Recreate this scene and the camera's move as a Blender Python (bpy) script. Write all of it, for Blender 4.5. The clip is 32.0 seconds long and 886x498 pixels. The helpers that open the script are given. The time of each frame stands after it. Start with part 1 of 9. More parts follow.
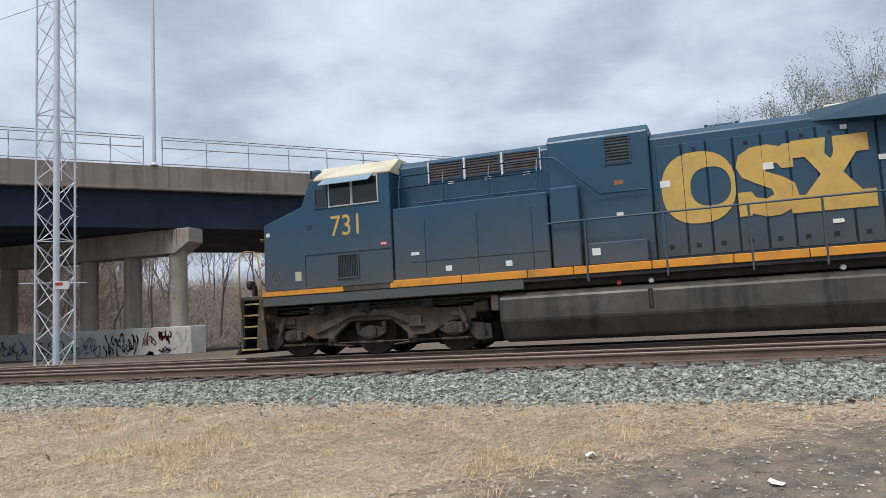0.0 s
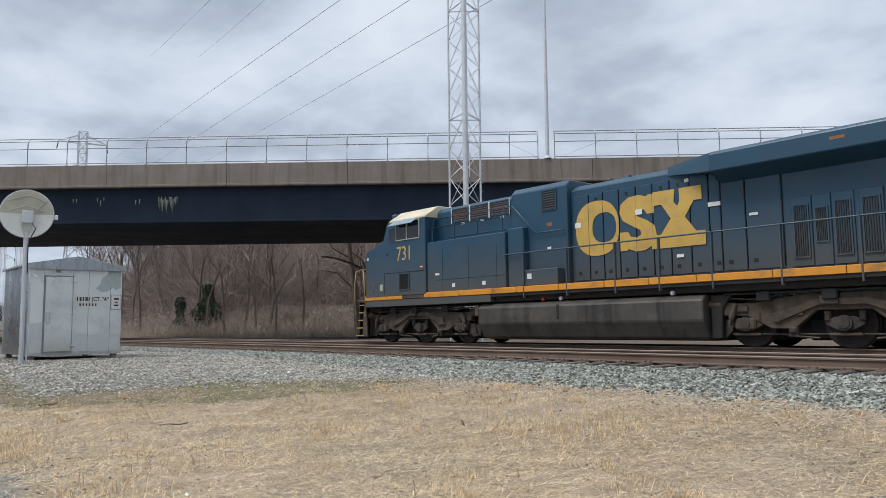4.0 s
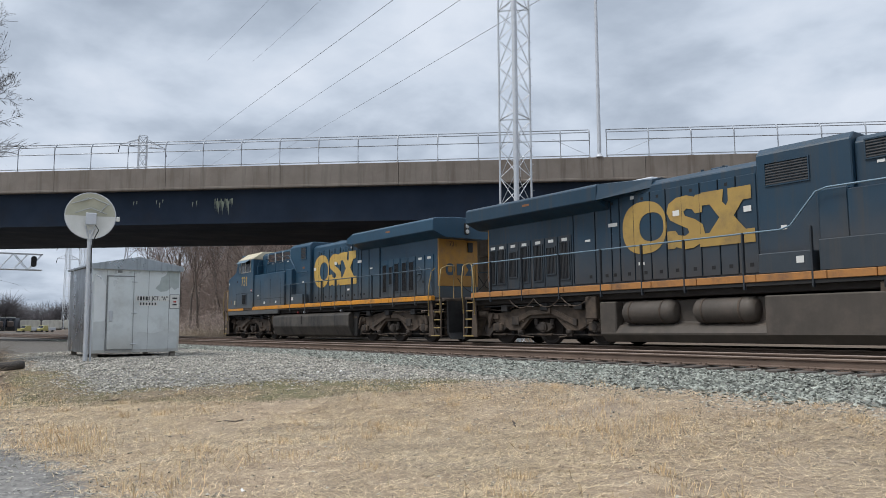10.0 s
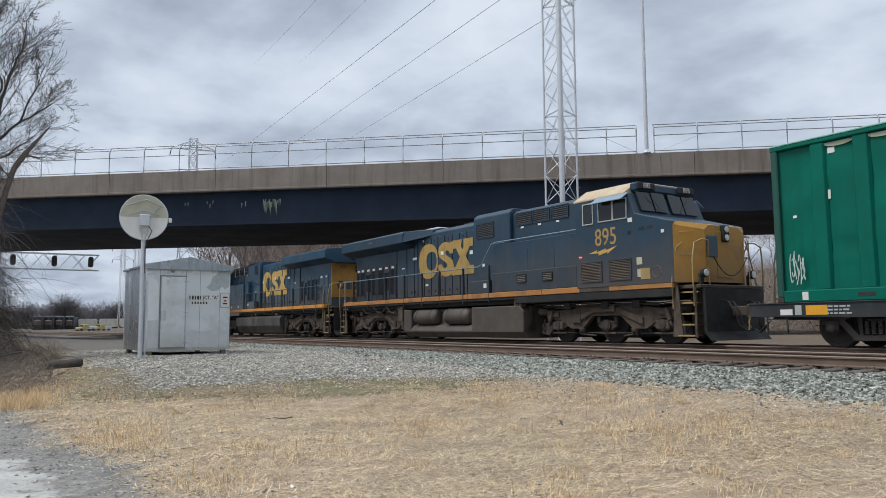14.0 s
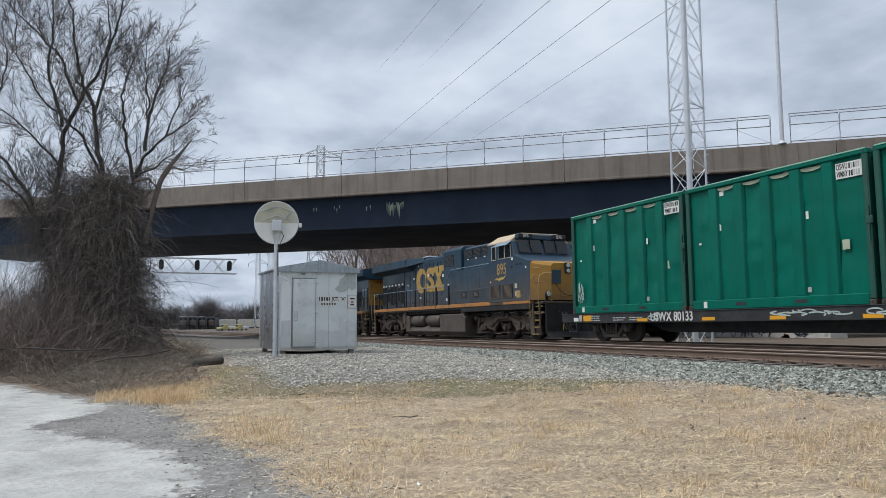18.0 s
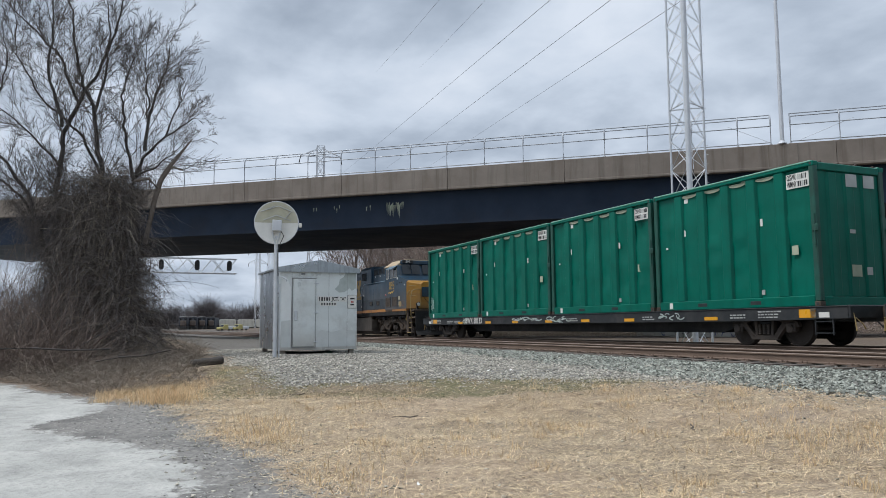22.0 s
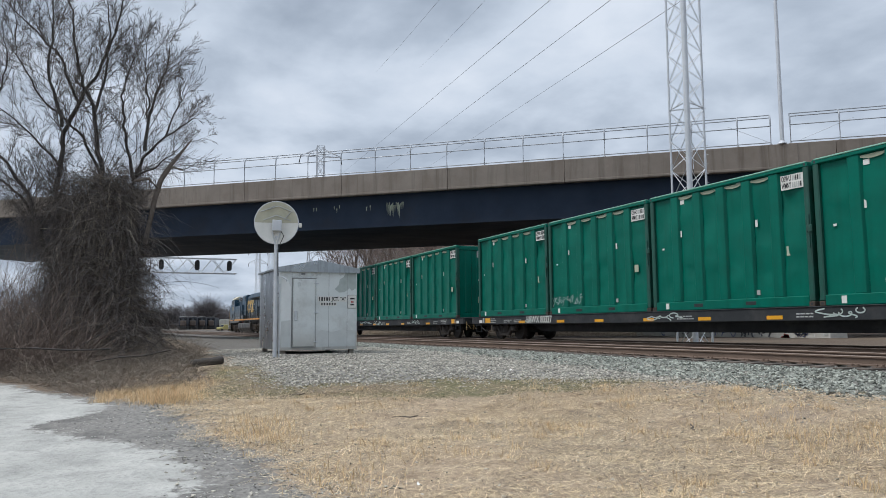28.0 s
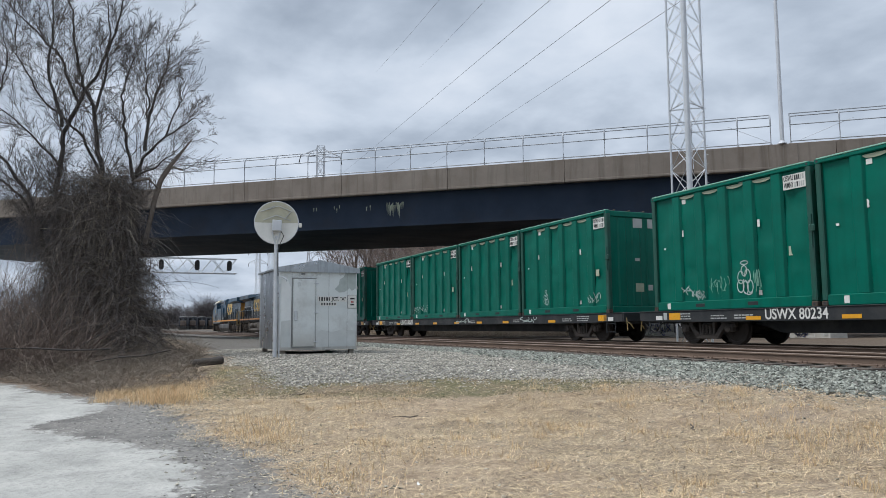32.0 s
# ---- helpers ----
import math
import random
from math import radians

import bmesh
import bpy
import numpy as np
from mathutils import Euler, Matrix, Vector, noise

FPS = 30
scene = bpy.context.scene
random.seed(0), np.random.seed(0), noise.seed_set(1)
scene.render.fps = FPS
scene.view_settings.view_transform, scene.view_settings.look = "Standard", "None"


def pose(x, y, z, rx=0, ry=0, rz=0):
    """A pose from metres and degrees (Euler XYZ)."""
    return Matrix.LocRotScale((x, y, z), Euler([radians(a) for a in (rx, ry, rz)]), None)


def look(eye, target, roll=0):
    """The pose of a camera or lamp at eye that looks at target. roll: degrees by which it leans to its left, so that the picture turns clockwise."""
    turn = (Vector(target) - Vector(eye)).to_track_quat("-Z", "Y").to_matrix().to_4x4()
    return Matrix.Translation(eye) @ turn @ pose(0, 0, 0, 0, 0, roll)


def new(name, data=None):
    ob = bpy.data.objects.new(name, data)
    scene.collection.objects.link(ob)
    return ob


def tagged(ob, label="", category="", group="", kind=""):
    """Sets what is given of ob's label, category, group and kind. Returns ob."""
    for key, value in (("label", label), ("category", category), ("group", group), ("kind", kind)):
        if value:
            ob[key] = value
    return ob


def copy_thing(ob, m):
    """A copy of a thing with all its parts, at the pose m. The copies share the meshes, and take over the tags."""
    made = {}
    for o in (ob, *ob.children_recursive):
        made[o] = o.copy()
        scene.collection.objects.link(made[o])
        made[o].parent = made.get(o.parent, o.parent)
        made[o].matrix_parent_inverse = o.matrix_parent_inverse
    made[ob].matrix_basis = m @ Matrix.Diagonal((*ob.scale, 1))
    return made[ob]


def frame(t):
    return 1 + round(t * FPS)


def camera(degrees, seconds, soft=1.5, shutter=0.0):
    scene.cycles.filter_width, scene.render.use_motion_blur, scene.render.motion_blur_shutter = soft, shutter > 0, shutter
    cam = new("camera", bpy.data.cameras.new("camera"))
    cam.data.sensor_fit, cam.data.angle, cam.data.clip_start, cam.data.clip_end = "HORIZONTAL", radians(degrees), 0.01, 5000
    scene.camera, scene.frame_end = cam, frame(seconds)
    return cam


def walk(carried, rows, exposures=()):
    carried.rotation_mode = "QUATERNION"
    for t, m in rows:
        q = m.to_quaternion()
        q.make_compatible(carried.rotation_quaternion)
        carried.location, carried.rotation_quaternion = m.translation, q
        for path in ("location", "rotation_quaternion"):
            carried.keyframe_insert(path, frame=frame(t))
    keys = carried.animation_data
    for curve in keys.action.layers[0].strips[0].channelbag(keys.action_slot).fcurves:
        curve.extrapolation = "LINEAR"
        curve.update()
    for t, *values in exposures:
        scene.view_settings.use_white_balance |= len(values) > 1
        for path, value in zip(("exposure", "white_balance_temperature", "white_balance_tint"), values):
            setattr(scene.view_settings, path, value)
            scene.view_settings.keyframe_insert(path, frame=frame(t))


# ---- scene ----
# World: x runs along the tracks (the train goes towards -x), y across them, away from the camera.
cam = camera(60.8, 32.0, soft=0.85)
EYE = (0.0, 0.0, 1.4)
TURN = 20.37
LOOKS = [
    (0.0, 0.65, 5.61, 2.67), (0.5, 4.47, 5.64, 2.5), (1.0, 8.49, 5.59, 1.67), (1.5, 11.37, 5.48, 0.79),
    (2.0, 14.64, 5.47, 0.62), (2.5, 18.83, 5.49, 0.65), (3.0, 22.43, 5.46, 0.56), (3.5, 26.03, 5.45, 0.57),
    (4.0, 29.5, 5.44, 0.53), (4.5, 31.53, 5.45, 0.41), (5.5, 32.4, 5.45, 0.34), (6.5, 32.81, 5.44, 0.3), (7.0, 33.18, 5.45, 0.33),
    (7.5, 33.26, 5.44, 0.36), (8.0, 33.28, 5.46, 0.3), (9.0, 33.29, 5.46, 0.33), (10.0, 33.33, 5.47, 0.3),
    (11.0, 33.4, 5.45, 0.34), (12.0, 33.45, 5.42, 0.38), (12.5, 33.83, 5.39, 0.44), (13.0, 34.78, 5.37, 0.43),
    (13.5, 35.93, 5.37, 0.38), (14.0, 36.79, 5.37, 0.36), (14.5, 37.63, 5.39, 0.46), (15.0, 40.76, 5.42, 0.44),
    (15.5, 44.35, 5.44, 0.38), (16.2, 45.8, 5.46, 0.34), (17.5, 46.02, 5.47, 0.33), (18.5, 46.02, 5.47, 0.33), (25.0, 46.02, 5.47, 0.33), (32.0, 46.02, 5.47, 0.33),
]
walk(cam, [(t, pose(*EYE, 90 + p, r, y + TURN)) for t, y, p, r in LOOKS], exposures=[(0.0, 0.20, 6200, 10), (2.5, 0.20, 6200, 10), (4.8, 0.13, 6200, 9.5), (13.0, 0.13, 6200, 9.5), (16.5, 0.13, 6150, 9), (32.0, 0.13, 6150, 9)])

# The tracks: a very wide arc that falls gently in the way of travel.
BEND, FALL, RAIL_Z, FAR_Y, NEAR_Y = 0.00026, 0.0069, 0.80, 17.25, 13.25


def track_point(a, y0=FAR_Y, side=0.0, up=0.0):
    """The place a metres along the way of travel, side metres towards the camera, up metres over the rails."""
    th = BEND * a
    return Vector((-math.sin(th) / BEND - side * math.sin(th), y0 - (1 - math.cos(th)) / BEND - side * math.cos(th), RAIL_Z - FALL * a + up))


def track_pose(a, y0=FAR_Y):
    """Local -x lies in the way of travel."""
    p = track_point(a, y0)
    return Matrix.Translation(p) @ pose(0, 0, 0, 0, 0, math.degrees(BEND * a)) @ pose(0, 0, 0, 0, -math.degrees(FALL), 0)


# How far the train has gone, second by second.
GONE = [8.4, 11.57, 14.62, 17.66, 20.7, 23.76, 26.88, 30.02, 33.09, 36.18, 39.36, 42.58, 45.84, 49.13, 52.5, 55.9, 59.28,
        62.63, 66.16, 69.61, 73.04, 76.5, 80.07, 83.65, 87.2, 90.76, 94.27, 97.75, 101.17, 104.8, 108.45, 112.09, 115.81]


def gone(t):
    k = min(int(t), 31)
    u = t - k
    at = lambda i: GONE[i] if 0 <= i < 33 else (2 * GONE[0] - GONE[1] if i < 0 else 2 * GONE[32] - GONE[31])
    a, b, c, d = (at(i) for i in range(k - 1, k + 3))
    return b + 0.5 * u * (c - a + u * (2 * a - 5 * b + 4 * c - d + u * (3 * (b - c) + d - a)))
# ---- light ----
SUN_EL, SUN_AZ = radians(58), radians(200)
world = bpy.data.worlds.new("sky")
scene.world = world
world.use_nodes = True
wn, wl = world.node_tree.nodes, world.node_tree.links
wn.clear()
w_out = wn.new("ShaderNodeOutputWorld")
w_bg = wn.new("ShaderNodeBackground")
w_sky = wn.new("ShaderNodeTexSky")
w_sky.sky_type, w_sky.sun_disc = "NISHITA", False
w_sky.sun_elevation, w_sky.sun_rotation = SUN_EL, SUN_AZ
w_sky.air_density, w_sky.dust_density = 1.0, 1.5
w_scale = wn.new("ShaderNodeMixRGB")
w_scale.blend_type = "MULTIPLY"
w_scale.inputs[0].default_value = 1.0
w_scale.inputs[2].default_value = (0.105, 0.105, 0.105, 1)
wl.new(w_sky.outputs[0], w_scale.inputs[1])
w_tc = wn.new("ShaderNodeTexCoord")
w_sep = wn.new("ShaderNodeSeparateXYZ")
wl.new(w_tc.outputs["Generated"], w_sep.inputs[0])
# flat cloud layer: the direction laid onto a plane overhead
w_h = wn.new("ShaderNodeMath")
w_h.operation = "MAXIMUM"
w_h.inputs[1].default_value = 0.0
wl.new(w_sep.outputs[2], w_h.inputs[0])
w_add = wn.new("ShaderNodeMath")
w_add.operation = "ADD"
w_add.inputs[1].default_value = 0.22
wl.new(w_h.outputs[0], w_add.inputs[0])
w_dx = wn.new("ShaderNodeMath")
w_dx.operation = "DIVIDE"
w_dy = wn.new("ShaderNodeMath")
w_dy.operation = "DIVIDE"
for n, i in ((w_dx, 0), (w_dy, 1)):
    wl.new(w_sep.outputs[i], n.inputs[0])
    wl.new(w_add.outputs[0], n.inputs[1])
w_comb = wn.new("ShaderNodeCombineXYZ")
wl.new(w_dx.outputs[0], w_comb.inputs[0])
wl.new(w_dy.outputs[0], w_comb.inputs[1])


def w_noise(scale, detail, rough, distortion=0.0):
    n = wn.new("ShaderNodeTexNoise")
    n.inputs["Scale"].default_value, n.inputs["Detail"].default_value = scale, detail
    n.inputs["Roughness"].default_value, n.inputs["Distortion"].default_value = rough, distortion
    wl.new(w_comb.outputs[0], n.inputs["Vector"])
    return n


def w_ramp(src, stops):
    r = wn.new("ShaderNodeValToRGB")
    e = r.color_ramp.elements
    e[0].position, e[0].color = stops[0]
    e[1].position, e[1].color = stops[-1]
    for p, c in stops[1:-1]:
        e.new(p).color = c
    wl.new(src, r.inputs[0])
    return r


w_big = w_noise(1.9, 9.0, 0.52, 0.12)
w_cloud = w_ramp(w_big.outputs[0], [(0.33, (0.355, 0.405, 0.48, 1)), (0.44, (0.475, 0.53, 0.61, 1)), (0.54, (0.61, 0.665, 0.745, 1)), (0.66, (0.73, 0.77, 0.835, 1))])
w_gap = w_noise(1.7, 6.0, 0.5, 0.1)
w_cover = w_ramp(w_gap.outputs[0], [(0.24, (0.55, 0.55, 0.55, 1)), (0.34, (1, 1, 1, 1))])
w_mix = wn.new("ShaderNodeMixRGB")
wl.new(w_cover.outputs[0], w_mix.inputs[0])
wl.new(w_scale.outputs[0], w_mix.inputs[1])
wl.new(w_cloud.outputs[0], w_mix.inputs[2])
# an overcast sky is brighter overhead than near the horizon
w_zen = wn.new("ShaderNodeMapRange")
for i, v in enumerate((0.45, 0.95, 1.0, 1.75)):
    w_zen.inputs[i + 1].default_value = v
wl.new(w_sep.outputs[2], w_zen.inputs[0])
w_lift = wn.new("ShaderNodeMixRGB")
w_lift.blend_type = "MULTIPLY"
w_lift.inputs[0].default_value = 1.0
wl.new(w_mix.outputs[0], w_lift.inputs[1])
wl.new(w_zen.outputs[0], w_lift.inputs[2])
wl.new(w_lift.outputs[0], w_bg.inputs[0])
w_bg.inputs[1].default_value = 0.92
wl.new(w_bg.outputs[0], w_out.inputs[0])

sun = new("sun", bpy.data.lights.new("sun", "SUN"))
sun.data.energy, sun.data.angle, sun.data.color = 2.3, radians(22), (1.0, 0.95, 0.88)
# a veiled sun, high behind the camera's left shoulder
sun.matrix_world = look((-10.0, -27.5, 47.0), (0, 0, 0))
# ---- mesh tools ----
def box(bm, x0, x1, y0, y1, z0, z1):
    v = [bm.verts.new((x, y, z)) for x in (x0, x1) for y in (y0, y1) for z in (z0, z1)]
    for f in ((0, 1, 3, 2), (4, 6, 7, 5), (0, 4, 5, 1), (2, 3, 7, 6), (0, 2, 6, 4), (1, 5, 7, 3)):
        bm.faces.new([v[i] for i in f])
    return v


def rbox(bm, x0, x1, y0, y1, z0, z1, r=0.02, seg=1):
    """A box with rounded edges."""
    b = bmesh.new()
    box(b, x0, x1, y0, y1, z0, z1)
    r = min(r, 0.45 * min(abs(x1 - x0), abs(y1 - y0), abs(z1 - z0)))
    bmesh.ops.bevel(b, geom=b.edges[:], offset=r, segments=seg, affect="EDGES", profile=0.6)
    join(bm, b)


def join(bm, b, m=None):
    if m is not None:
        bmesh.ops.transform(b, matrix=m, verts=b.verts)
    made = {v: bm.verts.new(v.co) for v in b.verts}
    for f in b.faces:
        nf = bm.faces.new([made[v] for v in f.verts])
        nf.smooth = f.smooth
    b.free()


def basis(d):
    d = Vector(d).normalized()
    a = Vector((0, 0, 1)) if abs(d.z) < 0.9 else Vector((1, 0, 0))
    u = d.cross(a).normalized()
    return u, u.cross(d).normalized()


def tube(bm, p, q, r, r2=None, n=8, caps=True):
    p, q = Vector(p), Vector(q)
    u, w = basis(q - p)
    r2 = r if r2 is None else r2
    a, b = [], []
    for i in range(n):
        c, s = math.cos(math.tau * i / n), math.sin(math.tau * i / n)
        a.append(bm.verts.new(p + (u * c + w * s) * r))
        b.append(bm.verts.new(q + (u * c + w * s) * r2))
    for i in range(n):
        f = bm.faces.new((a[i], a[(i + 1) % n], b[(i + 1) % n], b[i]))
        f.smooth = n > 5
    if caps:
        for f in (bm.faces.new(a[::-1]), bm.faces.new(b)):
            for e in f.edges:
                e.smooth = False


def pipe(bm, pts, r, n=8):
    """A bent tube through the points, with one ring at each."""
    pts = [Vector(p) for p in pts]
    rings = []
    for i, p in enumerate(pts):
        d = (pts[min(i + 1, len(pts) - 1)] - pts[max(i - 1, 0)]).normalized()
        if not rings:
            u, w = basis(d)
        else:
            u = (u - d * u.dot(d)).normalized()
            w = d.cross(u)
        rings.append([bm.verts.new(p + (u * math.cos(math.tau * k / n) + w * math.sin(math.tau * k / n)) * r) for k in range(n)])
    for i, (a, b) in enumerate(zip(rings, rings[1:])):
        for k in range(n):
            f = bm.faces.new((a[k], a[(k + 1) % n], b[(k + 1) % n], b[k]))
            f.smooth = n > 4
    for f in (bm.faces.new(rings[0][::-1]), bm.faces.new(rings[-1])):
        for e in f.edges:
            e.smooth = False


def beam(bm, p, q, w, h):
    """A square bar from p to q."""
    p, q = Vector(p), Vector(q)
    u, k = basis(q - p)
    c = [(-1, -1), (1, -1), (1, 1), (-1, 1)]
    a = [bm.verts.new(p + u * (s * w / 2) + k * (t * h / 2)) for s, t in c]
    b = [bm.verts.new(q + u * (s * w / 2) + k * (t * h / 2)) for s, t in c]
    for i in range(4):
        bm.faces.new((a[i], a[(i + 1) % 4], b[(i + 1) % 4], b[i]))
    bm.faces.new(a[::-1])
    bm.faces.new(b)


def prism(bm, pts, y0, y1, axis="y", bevel=0.0):
    """An outline (pairs) drawn out from y0 to y1 along an axis."""
    place = {"y": lambda a, b, c: (a, c, b), "x": lambda a, b, c: (c, a, b), "z": lambda a, b, c: (a, b, c)}[axis]
    b = bmesh.new()
    lo = [b.verts.new(place(p[0], p[1], y0)) for p in pts]
    hi = [b.verts.new(place(p[0], p[1], y1)) for p in pts]
    n = len(pts)
    for i in range(n):
        b.faces.new((lo[i], lo[(i + 1) % n], hi[(i + 1) % n], hi[i]))
    b.faces.new(lo[::-1])
    b.faces.new(hi)
    bmesh.ops.recalc_face_normals(b, faces=b.faces)
    if bevel:
        bmesh.ops.bevel(b, geom=b.edges[:], offset=bevel, segments=1, affect="EDGES")
    join(bm, b)


def lathe(bm, prof, p, q, n=16):
    """Rings (distance along p-q, radius) joined round the axis p-q."""
    p, q = Vector(p), Vector(q)
    d = (q - p).normalized()
    u, w = basis(d)
    rings = [[bm.verts.new(p + d * t + (u * math.cos(math.tau * k / n) + w * math.sin(math.tau * k / n)) * r) for k in range(n)] for t, r in prof]
    for i, (a, b) in enumerate(zip(rings, rings[1:])):
        for k in range(n):
            f = bm.faces.new((a[k], a[(k + 1) % n], b[(k + 1) % n], b[k]))
            f.smooth = abs(prof[i + 1][1] - prof[i][1]) < 1.5 * abs(prof[i + 1][0] - prof[i][0])
    bm.faces.new(rings[0][::-1])
    bm.faces.new(rings[-1])


def mesh_of(bm, name, material):
    bmesh.ops.recalc_face_normals(bm, faces=bm.faces)
    me = bpy.data.meshes.new(name)
    bm.to_mesh(me)
    bm.free()
    me.materials.append(material)
    return me


def part(name, bm, material, parent=None, label="", at=None):
    """One mesh object, under a thing or a part."""
    ob = new(name, mesh_of(bm, name, material) if isinstance(bm, bmesh.types.BMesh) else bm)
    if parent is not None:
        ob.parent = parent
    if at is not None:
        ob.matrix_basis = at
    return tagged(ob, label)


def made(fn, *a, **k):
    bm = bmesh.new()
    fn(bm, *a, **k)
    return bm


def thing(name, label, category, group="", m=None, kind=""):
    ob = new(name)
    ob.empty_display_size = 0.2
    if m is not None:
        ob.matrix_basis = m
    return tagged(ob, label, category, group, kind)


def raw(name, verts, faces, material, parent=None, label=""):
    me = bpy.data.meshes.new(name)
    me.from_pydata([tuple(map(float, v)) for v in verts], [], faces)
    me.materials.append(material)
    ob = new(name, me)
    if parent is not None:
        ob.parent = parent
    return tagged(ob, label)


def text_part(words, size, material, parent, m, name="lettering", stretch=1.0, bold=0.0, label=""):
    cu = bpy.data.curves.new(name, "FONT")
    cu.body, cu.size, cu.align_x, cu.align_y, cu.extrude, cu.offset = words, size, "CENTER", "CENTER", 0.002, bold
    tmp = bpy.data.objects.new("tmp", cu)
    scene.collection.objects.link(tmp)
    bpy.context.view_layer.update()
    me = bpy.data.meshes.new_from_object(tmp.evaluated_get(bpy.context.evaluated_depsgraph_get()))
    bpy.data.objects.remove(tmp)
    bpy.data.curves.remove(cu)
    me.transform(Matrix.Diagonal((stretch, 1, 1, 1)))
    me.materials.clear()
    me.materials.append(material)
    me.name = name
    ob = new(name, me)
    ob.parent = parent
    ob.matrix_basis = m
    return tagged(ob, label)


# ---- materials ----
def shade(name, base, dark=None, rough=0.6, metal=0.0, scale=3.0, fine=40.0, spread=0.25, bump=0.15, dirt=None, dirt_amount=0.0, dirt_scale=1.5,
          random_tint=0.0, island=False, low_dirt=None, streak=None, glow=0.0, coat=0.0, coords="Object"):
    """Paint, stone, metal or wood: two scales of variation, stains, relief, and dust that has settled low on a thing."""
    m = bpy.data.materials.new(name)
    m.use_nodes = True
    n, l = m.node_tree.nodes, m.node_tree.links
    b = n["Principled BSDF"]
    b.inputs["Metallic"].default_value = metal
    tc = n.new("ShaderNodeTexCoord")
    src = tc.outputs[coords]

    def noise_tex(s, detail=5.0, rg=0.6, vec=None):
        t = n.new("ShaderNodeTexNoise")
        t.inputs["Scale"].default_value, t.inputs["Detail"].default_value, t.inputs["Roughness"].default_value = s, detail, rg
        l.new(vec or src, t.inputs["Vector"])
        return t.outputs[0]

    def ramp(v, lo, hi, a=0.0, c=1.0):
        r = n.new("ShaderNodeMapRange")
        r.inputs[1].default_value, r.inputs[2].default_value, r.inputs[3].default_value, r.inputs[4].default_value = lo, hi, a, c
        l.new(v, r.inputs[0])
        return r.outputs[0]

    def mix(f, a, c, kind="MIX"):
        x = n.new("ShaderNodeMixRGB")
        x.blend_type = kind
        for i, v in enumerate((f, a, c)):
            if isinstance(v, (int, float)):
                x.inputs[i].default_value = v
            elif isinstance(v, tuple):
                x.inputs[i].default_value = (*v, 1)
            else:
                l.new(v, x.inputs[i])
        return x.outputs[0]

    dark = dark or tuple(c * (1 - 2 * spread) for c in base)
    big, small = noise_tex(scale), noise_tex(fine, 3.0)
    col = mix(ramp(big, 0.3, 0.7), dark, base)
    col = mix(ramp(small, 0.35, 0.7, 0.0, min(1, spread * 1.6)), col, tuple(c * 0.72 for c in base))
    if random_tint:
        if island:
            g = n.new("ShaderNodeNewGeometry")
            rnd = g.outputs["Random Per Island"]
        else:
            g = n.new("ShaderNodeObjectInfo")
            rnd = g.outputs["Random"]
        col = mix(1.0, col, mix(rnd, tuple([1 - random_tint] * 3), tuple([1 + random_tint * 0.6] * 3)), "MULTIPLY")
    if streak:
        mp = n.new("ShaderNodeMapping")
        mp.inputs["Scale"].default_value = (streak[1], streak[1], streak[1] * 0.06)
        l.new(src, mp.inputs[0])
        st = noise_tex(1.0, 6.0, 0.65, mp.outputs[0])
        col = mix(ramp(st, 0.50, 0.66, 0.0, streak[2]), col, streak[0])
    if dirt:
        d = noise_tex(dirt_scale, 8.0, 0.7)
        col = mix(ramp(d, 0.48, 0.68, 0.0, dirt_amount), col, dirt)
    if low_dirt:
        colour, z0, z1, amount = low_dirt
        sp = n.new("ShaderNodeSeparateXYZ")
        l.new(src, sp.inputs[0])
        ad = n.new("ShaderNodeMath")
        ad.operation = "MULTIPLY_ADD"
        ad.inputs[1].default_value = (z1 - z0) * 0.9
        l.new(noise_tex(0.9, 7.0, 0.65), ad.inputs[0])
        l.new(sp.outputs[2], ad.inputs[2])
        col = mix(ramp(ad.outputs[0], z0 + (z1 - z0) * 0.45, z1 + (z1 - z0) * 0.45, amount, 0.0), col, colour)
    l.new(col, b.inputs["Base Color"])
    l.new(ramp(big, 0.3, 0.7, min(1, rough + 0.08), max(0.05, rough - 0.1)), b.inputs["Roughness"])
    if coat:
        b.inputs["Coat Weight"].default_value = coat
    if bump:
        bp = n.new("ShaderNodeBump")
        bp.inputs["Strength"].default_value, bp.inputs["Distance"].default_value = bump, 0.01
        l.new(small, bp.inputs["Height"])
        l.new(bp.outputs[0], b.inputs["Normal"])
    if glow:
        b.inputs["Emission Color"].default_value = (*base, 1)
        b.inputs["Emission Strength"].default_value = glow
    return m


M = {}
RUST = (0.10, 0.055, 0.035)
M["blue"] = shade("blue_paint", (0.018, 0.066, 0.114), (0.014, 0.051, 0.091), rough=0.42, scale=0.7, fine=25, spread=0.14, bump=0.05, low_dirt=((0.085, 0.080, 0.070), 1.3, 3.2, 0.92), streak=((0.03, 0.05, 0.07), 4.0, 0.35))
M["blue_worn"] = shade("blue_paint_dusty", (0.013, 0.044, 0.077), (0.012, 0.035, 0.059), rough=0.45, scale=0.8, fine=25, spread=0.16, bump=0.05, low_dirt=((0.095, 0.075, 0.058), 1.2, 3.2, 0.8), streak=((0.05, 0.045, 0.04), 4.0, 0.5))
M["grey_blue"] = shade("dark_grey_blue_paint", (0.036, 0.048, 0.060), (0.027, 0.037, 0.047), rough=0.55, scale=0.9, fine=25, spread=0.15, bump=0.05, streak=((0.07, 0.06, 0.05), 4.0, 0.4))
